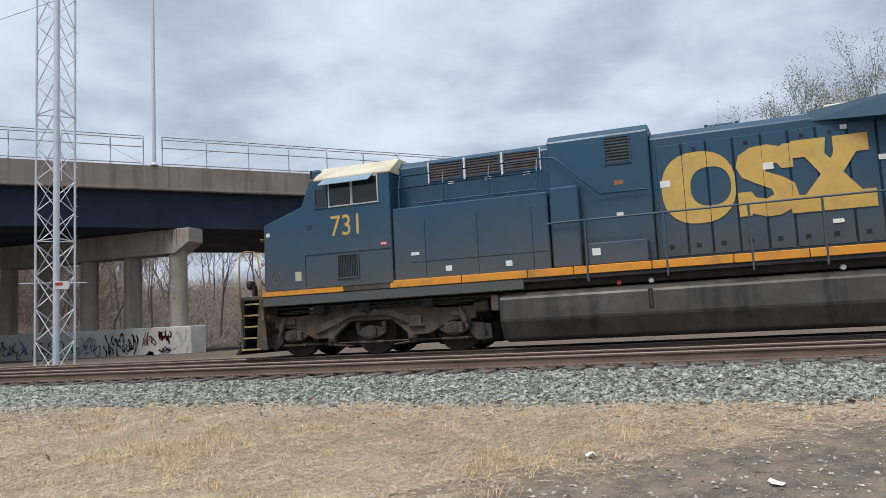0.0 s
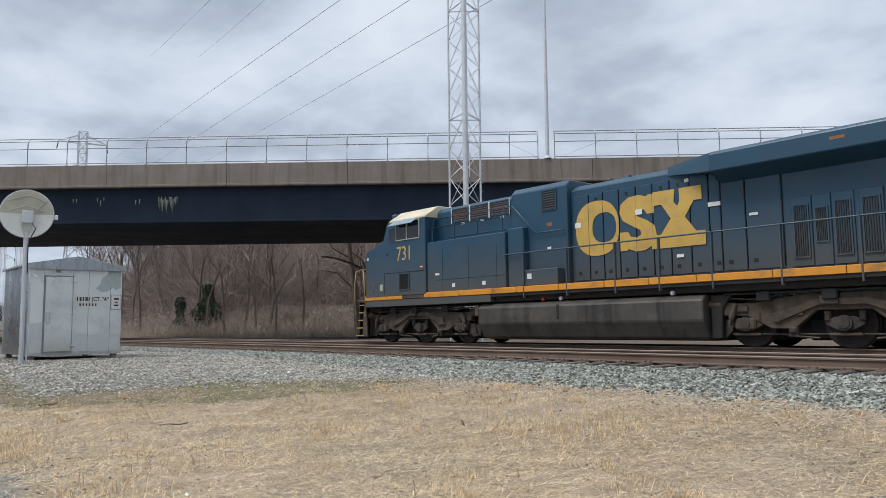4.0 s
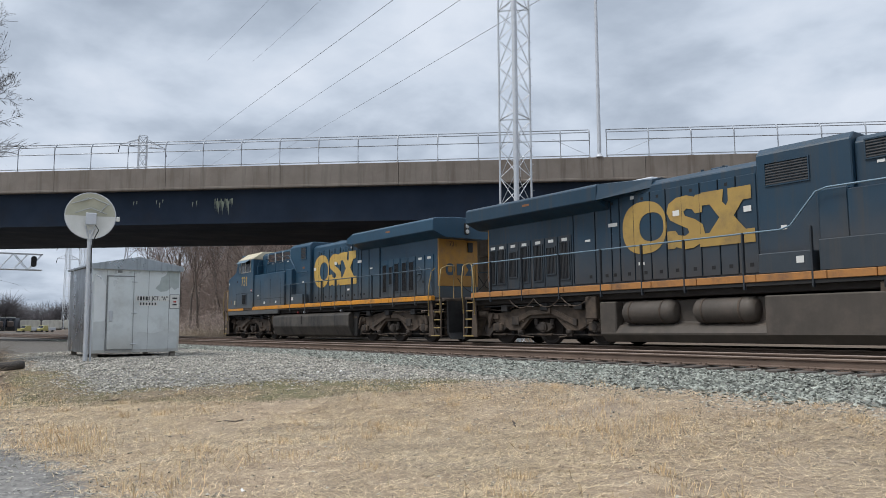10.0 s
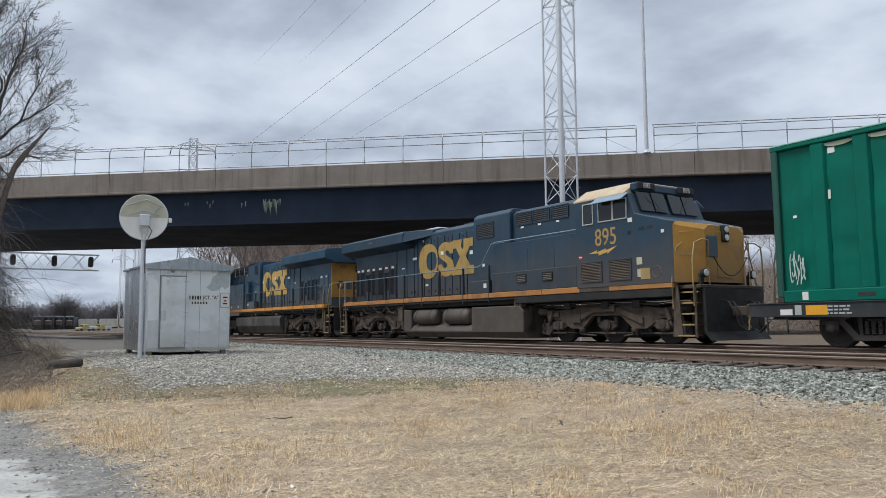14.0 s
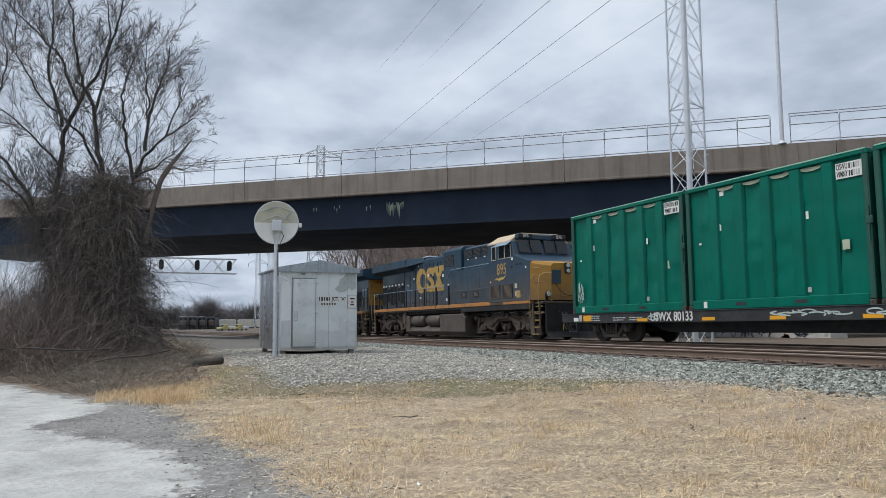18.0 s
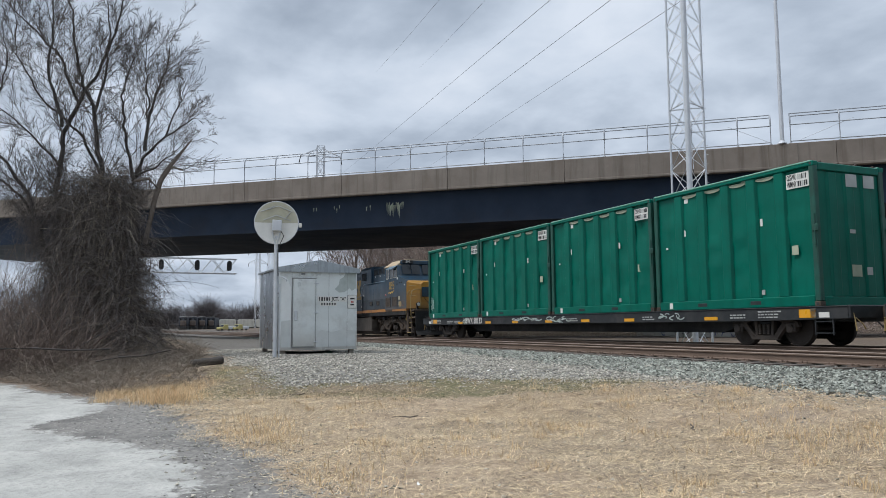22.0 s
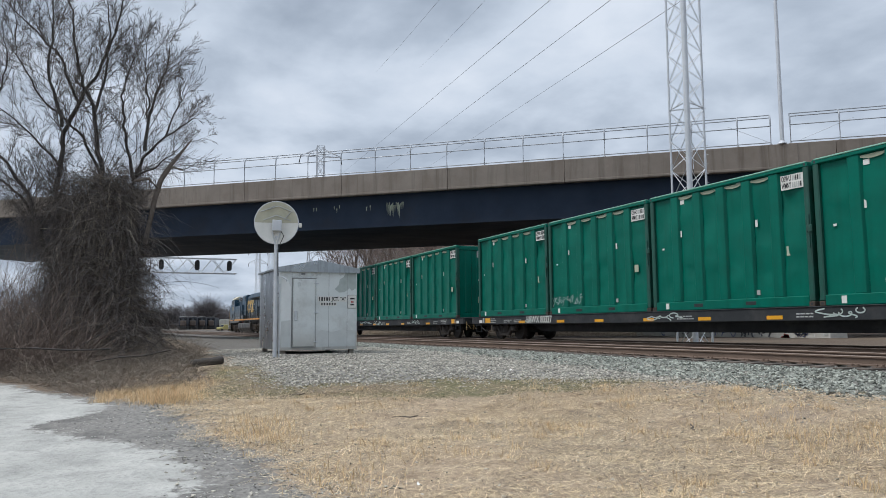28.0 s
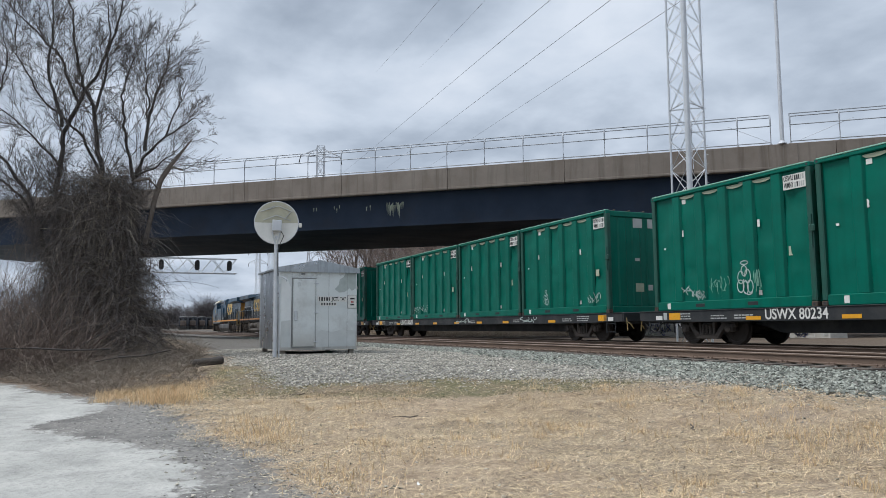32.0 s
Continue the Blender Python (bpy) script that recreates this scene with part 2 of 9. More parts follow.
M["yellow"] = shade("yellow_paint", (0.58, 0.38, 0.085), (0.50, 0.31, 0.07), rough=0.5, scale=1.0, fine=30, spread=0.1, bump=0.04, dirt=(0.28, 0.2, 0.09), dirt_amount=0.5)
M["stripe"] = shade("orange_yellow_stripe", (0.74, 0.31, 0.022), (0.60, 0.24, 0.02), rough=0.5, scale=1.5, fine=20, spread=0.12, bump=0.03, dirt=(0.2, 0.11, 0.05), dirt_amount=0.75)
M["nose"] = shade("yellow_nose_paint", (0.46, 0.235, 0.03), (0.37, 0.18, 0.025), rough=0.5, scale=1.0, fine=25, spread=0.13, bump=0.04, dirt=(0.16, 0.10, 0.06), dirt_amount=0.6, low_dirt=((0.16, 0.10, 0.06), 1.2, 2.8, 0.6))
M["cream"] = shade("cream_roof_paint", (0.66, 0.60, 0.45), (0.55, 0.48, 0.34), rough=0.6, scale=1.2, spread=0.12, dirt=(0.3, 0.24, 0.16), dirt_amount=0.5)
M["cream_worn"] = shade("stained_cream_roof_paint", (0.54, 0.43, 0.29), (0.42, 0.32, 0.21), rough=0.65, scale=1.2, spread=0.12, dirt=(0.24, 0.18, 0.12), dirt_amount=0.5)
M["frame"] = shade("road_grime_steel", (0.098, 0.070, 0.049), (0.034, 0.026, 0.020), rough=0.8, scale=3.5, fine=30, spread=0.22, bump=0.25, dirt=(0.125, 0.088, 0.060), dirt_amount=0.6)
M["yellow_worn"] = shade("grimy_yellow_paint", (0.44, 0.285, 0.07), (0.34, 0.215, 0.06), rough=0.55, scale=1.0, fine=30, spread=0.12, bump=0.04, dirt=(0.16, 0.115, 0.06), dirt_amount=0.6)
M["stripe_worn"] = shade("faded_orange_stripe", (0.50, 0.22, 0.05), (0.36, 0.16, 0.05), rough=0.6, scale=1.5, fine=20, spread=0.15, bump=0.03, dirt=(0.15, 0.085, 0.05), dirt_amount=0.9)
M["truck_dark"] = shade("oily_truck_iron", (0.052, 0.041, 0.033), (0.026, 0.021, 0.018), rough=0.7, scale=3.0, fine=30, spread=0.22, bump=0.25, dirt=(0.11, 0.08, 0.058), dirt_amount=0.5)
M["black"] = shade("black_undergear", (0.016, 0.0155, 0.0155), (0.010, 0.010, 0.010), rough=0.75, scale=2.0, spread=0.2, dirt=(0.042, 0.034, 0.028), dirt_amount=0.5)
M["tank"] = shade("dusty_black_tank", (0.075, 0.066, 0.056), (0.05, 0.045, 0.04), rough=0.5, scale=1.2, spread=0.2, streak=((0.014, 0.014, 0.014), 1.7, 0.9), dirt=(0.14, 0.115, 0.09), dirt_amount=0.45)
M["tank_worn"] = shade("taupe_dusty_tank", (0.090, 0.073, 0.058), (0.060, 0.050, 0.041), rough=0.7, scale=1.2, spread=0.14, streak=((0.05, 0.042, 0.035), 1.6, 0.5), dirt=(0.14, 0.11, 0.085), dirt_amount=0.4)
M["grille"] = shade("dark_grille", (0.022, 0.022, 0.024), rough=0.7, spread=0.15, scale=4)
M["grille_rust"] = shade("brown_dusty_grille", (0.075, 0.05, 0.04), rough=0.8, spread=0.2, scale=4)
M["rail_side"] = shade("rusty_rail_web", (0.17, 0.118, 0.088), (0.115, 0.08, 0.06), rough=0.85, scale=1.5, fine=40, spread=0.2, bump=0.3)
M["rail_top"] = shade("worn_rail_head", (0.30, 0.23, 0.185), (0.22, 0.165, 0.13), rough=0.62, metal=0.15, scale=1.0, spread=0.1, bump=0.05)
M["tie"] = shade("weathered_tie_wood", (0.15, 0.125, 0.105), (0.085, 0.07, 0.06), rough=0.95, scale=4, fine=30, spread=0.25, bump=0.5, random_tint=0.3)
M["concrete"] = shade("weathered_concrete", (0.262, 0.224, 0.188), (0.195, 0.164, 0.137), rough=0.9, scale=0.5, fine=12, spread=0.16, bump=0.25, streak=((0.10, 0.078, 0.06), 1.8, 0.6), dirt=(0.17, 0.13, 0.10), dirt_amount=0.45, dirt_scale=0.8)
M["pier"] = shade("pier_concrete", (0.36, 0.32, 0.27), (0.25, 0.22, 0.185), rough=0.9, scale=0.7, fine=14, spread=0.16, bump=0.3, streak=((0.14, 0.10, 0.075), 1.4, 0.55), dirt=(0.2, 0.16, 0.12), dirt_amount=0.4)
M["girder"] = shade("dark_blue_girder_paint", (0.016, 0.028, 0.052), (0.011, 0.020, 0.037), rough=0.75, scale=0.4, spread=0.15, bump=0.1, dirt=(0.02, 0.018, 0.018), dirt_amount=0.35, dirt_scale=0.5)
M["girder"].node_tree.nodes["Principled BSDF"].inputs["Specular IOR Level"].default_value = 0.3
M["galv"] = shade("galvanised_steel", (0.60, 0.615, 0.64), (0.50, 0.515, 0.54), rough=0.5, metal=0.25, scale=3, spread=0.12, bump=0.05)
M["shed"] = shade("painted_sheet_steel", (0.74, 0.77, 0.765), (0.62, 0.65, 0.645), rough=0.34, metal=0.15, scale=1.1, fine=25, spread=0.1, bump=0.06, dirt=(0.30, 0.29, 0.27), dirt_amount=0.5, dirt_scale=0.9, low_dirt=((0.30, 0.26, 0.21), 0.0, 0.7, 0.6))
M["white"] = shade("white_paint", (0.74, 0.73, 0.69), (0.62, 0.61, 0.57), rough=0.6, scale=3, spread=0.1, bump=0.03)
M["amber"] = shade("yellow_reflector", (0.75, 0.36, 0.02), rough=0.35, scale=8, spread=0.06, bump=0)
M["green"] = shade("green_container_paint", (0.001, 0.138, 0.094), (0.0008, 0.104, 0.073), rough=0.40, scale=0.9, fine=20, spread=0.12, bump=0.06, streak=((0.001, 0.075, 0.050), 3.0, 0.4), dirt=(0.002, 0.088, 0.060), dirt_amount=0.5)
M["green"].node_tree.nodes["Principled BSDF"].inputs["Specular IOR Level"].default_value = 0.2
M["green_post"] = shade("scuffed_dark_green_post", (0.010, 0.085, 0.060), (0.008, 0.060, 0.044), rough=0.5, scale=2, spread=0.15, dirt=(0.030, 0.036, 0.026), dirt_amount=0.4, dirt_scale=1.2)
M["green_rim"] = shade("pale_green_worn_rim", (0.28, 0.50, 0.40), (0.14, 0.36, 0.26), rough=0.5, scale=2, spread=0.15)
M["deck"] = shade("black_flatcar_paint", (0.022, 0.025, 0.028), (0.016, 0.018, 0.020), rough=0.6, scale=1.5, spread=0.15, dirt=(0.06, 0.055, 0.05), dirt_amount=0.5)
M["bark"] = shade("dark_bark", (0.066, 0.058, 0.052), (0.042, 0.037, 0.033), rough=0.95, scale=6, fine=40, spread=0.25, bump=0.6)
M["glass_dark"] = shade("tinted_window", (0.016, 0.019, 0.021), rough=0.14, spread=0.02, bump=0)


MOVERS = []
# ---- ground ----
def smooth(a, b, v):
    u = np.clip((np.asarray(v, float) - a) / (b - a), 0, 1)
    return u * u * (3 - 2 * u)


def wavy(x, y, s, seed=0.0):
    return (np.sin(x * s * 1.7 + seed + 1.3 * np.sin(y * s * 0.9 + seed)) + np.sin(y * s * 1.3 + 2.1 * seed + 1.7 * np.sin(x * s * 0.7)) + np.sin((x + y) * s * 2.9 + 3 * seed) * 0.5) / 2.5


def toe_line(x):
    """Where the raised gravel of the tracks ends towards the camera."""
    return 10.0 - 6.3 * smooth(-10, -20, x) + 0.25 * wavy(np.asarray(x, float), 0 * np.asarray(x, float), 0.6, 2.0)


GRAVEL_X = (-40.0, -24.0, -20.4, -17.2, -15.3, -14.9, -14.5, -14.0, -13.6, -13.0, -12.3, -11.7, -10.6, -8.0, 10.0)
GRAVEL_Y = (3.6, 3.3, 3.1, 3.2, 3.4, 3.9, 4.6, 5.8, 6.5, 7.1, 7.9, 8.6, 9.6, 10.0, 10.0)


def from_gravel(x, y):
    """Metres from the ragged edge of the gravel, positive inside it."""
    x, y = np.asarray(x, float), np.asarray(y, float)
    at = lambda v: np.interp(v, GRAVEL_X, GRAVEL_Y)
    s = (at(x + 0.4) - at(x - 0.4)) / 0.8
    return (y - at(x)) / np.sqrt(1 + s * s) + 0.22 * wavy(x, y, 0.9, 2.0) + 0.1 * wavy(x, y, 3.1, 1.0)


def lot_edge(x, y, pale):
    """Metres inside the worn pavement (pale) or the broken asphalt round it."""
    x, y = np.asarray(x, float), np.asarray(y, float)
    rag = 0.16 * wavy(x, y, 1.3, 0.3) + 0.10 * wavy(x, y, 3.7, 0.9) + 0.05 * wavy(x, y, 9.0, 0.2)
    if pale:
        line = np.interp(x, (-22, -19.9, -15.5, -14.2, -13.8, -12.8, -12.0, -11.2, -10.3, -9.9, -9.3, -7.3, -6.6, -6.0), (-3.4, -2.4, -0.35, -0.05, -0.1, -0.55, -0.95, -0.75, -0.3, 0.1, 0.45, 0.8, 0.4, -2.0))
    else:
        line = np.interp(x, (-22, -19.9, -15.5, -13.7, -9.6, -8.1, -6.4, -4.5, -3.0, 0), (-3.2, -2.2, -0.1, 1.0, 1.15, 1.45, 1.5, 1.9, 1.5, 0.0))
    return line - y + rag


def ground_z(x, y):
    x, y = np.asarray(x, float), np.asarray(y, float)
    tl = toe_line(x)
    z = 0.34 * smooth(tl - 5.5, tl + 0.3, y) + 0.12 * smooth(-10, -21, x) * smooth(-1, 5, y)
    z = z + 0.2 * smooth(-17, -24, x) * smooth(1.5, -2, y)
    z = z + FALL * np.clip(x + 20, -400, 0) * smooth(2, 9, y) * 1.0
    bed = np.where(y < 15.3, smooth(9.9 - BEND * x * x / 2, 12.25 - BEND * x * x / 2, y), 1 - smooth(19.2, 21.0, y))
    top = RAIL_Z + FALL * x - 0.225
    z = z + (top - z) * bed
    z = np.where(y > 19.2, np.maximum(z, 0.12 + FALL * np.clip(x, -400, 0) * 0.5), z)
    # wooded bank behind the tracks
    d = -0.747 * x + 0.665 * y
    bank = smooth(23, 36, y) * smooth(60, 94, d)
    z = z + bank * (7.2 + 0.9 * wavy(x, y, 0.09, 1.0)) * (1 - 0.6 * smooth(66, 76, np.degrees(np.arctan2(-x, np.maximum(y, 1)))) - 0.4 * smooth(76, 80, np.degrees(np.arctan2(-x, np.maximum(y, 1)))))
    z = z + smooth(30, 44, y) * smooth(-18, 4, x) * 2.2
    rough = 0.02 * wavy(x, y, 2.3, 0.4) + 0.012 * wavy(x, y, 6.1, 1.4)
    return z + rough * (1 - 0.7 * bed)


def sheet_axis(lo, hi, fine_lo, fine_hi, step, grow=1.22):
    a = list(np.arange(fine_lo, fine_hi + 1e-6, step))
    s, v = step, fine_hi
    while v < hi:
        s *= grow
        v += s
        a.append(v)
    s, v = step, fine_lo
    while v > lo:
        s *= grow
        v -= s
        a.insert(0, v)
    return np.array(a)


gx = sheet_axis(-2500, 2500, -32, 7, 0.2)
gy = sheet_axis(-2500, 2500, -6, 24, 0.2)
GX, GY = np.meshgrid(gx, gy, indexing="ij")
GZ = ground_z(GX, GY)
nx, ny = len(gx), len(gy)
idx = np.arange(nx * ny).reshape(nx, ny)
quads = np.stack([idx[:-1, :-1], idx[1:, :-1], idx[1:, 1:], idx[:-1, 1:]], -1).reshape(-1, 4)
me = bpy.data.meshes.new("ground")
me.from_pydata(np.stack([GX, GY, GZ], -1).reshape(-1, 3).tolist(), [], quads.tolist())
for p in me.polygons:
    p.use_smooth = True
# what covers the ground: worn pavement, gravel, green turf, brown litter
edge = 0.5 * wavy(GX, GY, 0.7, 0.3) + 0.25 * wavy(GX, GY, 2.2, 0.9)
pave = smooth(-0.6, 0.6, lot_edge(GX, GY, False))
pale = smooth(-0.55, 0.55, lot_edge(GX, GY, True))
# dark ballast, with the shade under and behind the train put into the colour
dark_bed_shade = smooth(1.7, 0.9, np.abs(GY + BEND * GX * GX / 2 - FAR_Y)) * (GX < 60)
dark_track_shade = smooth(1.6, 1.0, np.abs(GY + BEND * GX * GX / 2 - NEAR_Y)) * 0.7 + 0.6 * smooth(14.2, 14.8, GY + BEND * GX * GX / 2) * smooth(40.0, 30.0, GY + BEND * GX * GX / 2)
dark_corner = smooth(-1.0, 0.9, 6.9 + 0.5 * (GX + 1.2) - GY + 0.8 * edge) * smooth(-3.6, -1.4, GX + 0.5 * edge)
fg = from_gravel(GX, GY)
gravel = smooth(-0.35, 0.35, fg) * smooth(25, 22.5, GY)
turf = smooth(-2.3, -1.1, fg) * smooth(0.35, -0.1, fg) * smooth(-10.2, -11.6, GX) * smooth(-21, -18, GX)
wood = np.maximum(smooth(21.5, 24, GY), smooth(-15.4, -16.6, GX + 0.5 * edge) * smooth(2.6, 1.6, GY + 0.5 * edge) * smooth(-0.3, 0.3, -lot_edge(GX, GY, False)))
cover = np.stack([np.clip(pave, 0, 1), np.clip(gravel, 0, 1), np.clip(turf, 0, 1), np.clip(wood, 0, 1)], -1).reshape(-1, 4)
att = me.attributes.new("cover", "FLOAT_COLOR", "POINT")
att.data.foreach_set("color", cover.ravel().astype(np.float32))
att2 = me.attributes.new("wear_and_shade", "FLOAT_COLOR", "POINT")
att2.data.foreach_set("color", np.stack([np.clip(pale, 0, 1), np.clip(dark_corner, 0, 1), np.clip(np.maximum(dark_bed_shade, dark_track_shade) + 0.75 * smooth(-26, -30, GX) * smooth(120, 90, GY) * smooth(2.0, 3.5, GY) * smooth(-330, -300, GX), 0, 1), 0 * pale + 1], -1).reshape(-1).astype(np.float32))


def ground_material():
    m = bpy.data.materials.new("ground_cover")
    m.use_nodes = True
    n, l = m.node_tree.nodes, m.node_tree.links
    b = n["Principled BSDF"]
    tc = n.new("ShaderNodeTexCoord")

    def tex(s, d=6.0, r=0.6):
        t = n.new("ShaderNodeTexNoise")
        t.inputs["Scale"].default_value, t.inputs["Detail"].default_value, t.inputs["Roughness"].default_value = s, d, r
        l.new(tc.outputs["Object"], t.inputs["Vector"])
        return t.outputs[0]

    def rng(v, a, c, lo=0.0, hi=1.0):
        r = n.new("ShaderNodeMapRange")
        for i, k in enumerate((a, c, lo, hi)):
            r.inputs[i + 1].default_value = k
        l.new(v, r.inputs[0])
        return r.outputs[0]

    def mix(f, a, c):
        x = n.new("ShaderNodeMixRGB")
        for i, v in enumerate((f, a, c)):
            if isinstance(v, tuple):
                x.inputs[i].default_value = (*v, 1)
            else:
                l.new(v, x.inputs[i])
        return x.outputs[0]

    def edge_mask(v, noise_out, amount=0.5):
        """A soft mask made ragged by noise."""
        a = n.new("ShaderNodeMath")
        a.operation = "MULTIPLY_ADD"
        a.inputs[1].default_value = amount
        l.new(noise_out, a.inputs[0])
        l.new(v, a.inputs[2])
        return rng(a.outputs[0], 0.5 * amount + 0.38, 0.5 * amount + 0.62)

    at = n.new("ShaderNodeAttribute")
    at.attribute_name = "cover"
    s = n.new("ShaderNodeSeparateColor")
    l.new(at.outputs["Color"], s.inputs[0])
    at2 = n.new("ShaderNodeAttribute")
    at2.attribute_name = "wear_and_shade"
    s2 = n.new("ShaderNodeSeparateColor")
    l.new(at2.outputs["Color"], s2.inputs[0])
    ragged = tex(3.2, 9.0, 0.72)
    broad, patch, mid, fine, grain = tex(0.35), tex(0.9, 8.0, 0.7), tex(2.2), tex(14.0), tex(55.0, 4.0, 0.7)
    vor = n.new("ShaderNodeTexVoronoi")
    vor.inputs["Scale"].default_value = 22.0
    l.new(tc.outputs["Object"], vor.inputs["Vector"])
    # the base is kept dark: shadow between the straws is in its colour
    grass = mix(rng(mid, 0.35, 0.65), (0.25, 0.185, 0.125), (0.42, 0.325, 0.225))
    grass = mix(rng(fine, 0.5, 0.7, 0.0, 0.85), grass, (0.52, 0.41, 0.29))
    grass = mix(rng(broad, 0.46, 0.62, 0.0, 0.7), grass, (0.33, 0.27, 0.20))
    grass = mix(rng(patch, 0.54, 0.66, 0.0, 0.7), grass, (0.235, 0.19, 0.15))
    # dark grain spots paint in the small shadows that soft sun leaves faint
    grass = mix(rng(grain, 0.5, 0.62, 0.0, 0.85), grass, (0.13, 0.095, 0.07))
    speck = tex(130.0, 3.0, 0.75)
    grass = mix(rng(speck, 0.54, 0.66, 0.0, 0.75), grass, (0.74, 0.60, 0.42))
    turf_c = mix(rng(patch, 0.42, 0.6), (0.125, 0.118, 0.062), (0.19, 0.145, 0.105))
    turf_c = mix(rng(fine, 0.4, 0.7, 0.0, 0.7), turf_c, (0.26, 0.225, 0.14))
    grav = mix(rng(fine, 0.3, 0.7), (0.12, 0.115, 0.105), (0.26, 0.25, 0.225))
    grav = mix(rng(vor.outputs["Distance"], 0.0, 0.6, 0.4, 0.0), grav, (0.36, 0.345, 0.31))
    litter = mix(rng(fine, 0.3, 0.7), (0.11, 0.08, 0.06), (0.26, 0.20, 0.145))
    asph = mix(rng(fine, 0.3, 0.7), (0.14, 0.133, 0.125), (0.29, 0.275, 0.25))
    asph = mix(rng(vor.outputs["Distance"], 0.05, 0.4, 0.5, 0.0), asph, (0.30, 0.285, 0.26))
    asph = mix(rng(patch, 0.5, 0.62, 0.0, 0.55), asph, (0.10, 0.096, 0.092))
    conc = mix(rng(patch, 0.35, 0.65), (0.34, 0.335, 0.31), (0.50, 0.49, 0.455))
    conc = mix(rng(mid, 0.5, 0.7, 0.0, 0.6), conc, (0.27, 0.265, 0.25))
    conc = mix(rng(fine, 0.5, 0.72, 0.0, 0.5), conc, (0.20, 0.195, 0.185))
    conc = mix(rng(grain, 0.55, 0.7, 0.0, 0.4), conc, (0.5, 0.49, 0.46))
    asph = mix(edge_mask(s2.outputs[0], ragged, 2.2), asph, conc)
    dirt_c = mix(rng(ragged, 0.4, 0.62), (0.10, 0.082, 0.066), (0.23, 0.178, 0.13))
    dirt_c = mix(rng(grain, 0.52, 0.66, 0.0, 0.7), dirt_c, (0.34, 0.30, 0.25))
    col = mix(edge_mask(s2.outputs[1], ragged, 2.4), grass, dirt_c)
    col = mix(edge_mask(s.outputs[2], fine, 1.2), col, turf_c)
    col = mix(edge_mask(at.outputs["Alpha"], fine, 0.8), col, litter)
    col = mix(edge_mask(s.outputs[1], fine, 0.9), col, grav)
    col = mix(edge_mask(s.outputs[0], ragged, 2.0), col, asph)
    # dark track beds and yard, plus the painted shade round the train
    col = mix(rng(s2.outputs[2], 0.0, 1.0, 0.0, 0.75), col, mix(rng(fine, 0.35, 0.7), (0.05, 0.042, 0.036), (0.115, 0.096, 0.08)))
    l.new(col, b.inputs["Base Color"])
    b.inputs["Roughness"].default_value = 0.95
    b.inputs["Specular IOR Level"].default_value = 0.2
    bp = n.new("ShaderNodeBump")
    bp.inputs["Strength"].default_value, bp.inputs["Distance"].default_value = 0.8, 0.035
    l.new(fine, bp.inputs["Height"])
    bp2 = n.new("ShaderNodeBump")
    bp2.inputs["Strength"].default_value, bp2.inputs["Distance"].default_value = 0.4, 0.01
    l.new(grain, bp2.inputs["Height"])
    l.new(bp.outputs[0], bp2.inputs["Normal"])
    l.new(bp2.outputs[0], b.inputs["Normal"])
    return m


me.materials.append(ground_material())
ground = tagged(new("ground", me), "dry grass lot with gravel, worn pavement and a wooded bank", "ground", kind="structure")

# ---- tracks ----
RAIL_OUT = [(-0.07, -0.172), (0.07, -0.172), (0.07, -0.158), (0.012, -0.14), (0.010, -0.05), (0.036, -0.036), (0.036, -0.012), (-0.036, -0.012), (-0.036, -0.036), (-0.010, -0.05), (-0.012, -0.14), (-0.07, -0.158)]
HEAD_OUT = [(-0.036, -0.012), (0.036, -0.012), (0.030, 0.0), (-0.030, 0.0)]


def swept(outline, stations, place):
    v = [place(a, o, z) for a in stations for o, z in outline]
    k = len(outline)
    f = [(i * k + j, i * k + (j + 1) % k, (i + 1) * k + (j + 1) % k, (i + 1) * k + j) for i in range(len(stations) - 1) for j in range(k)]
    return v, f + [tuple(range(k))[::-1], tuple(range((len(stations) - 1) * k, len(stations) * k))]


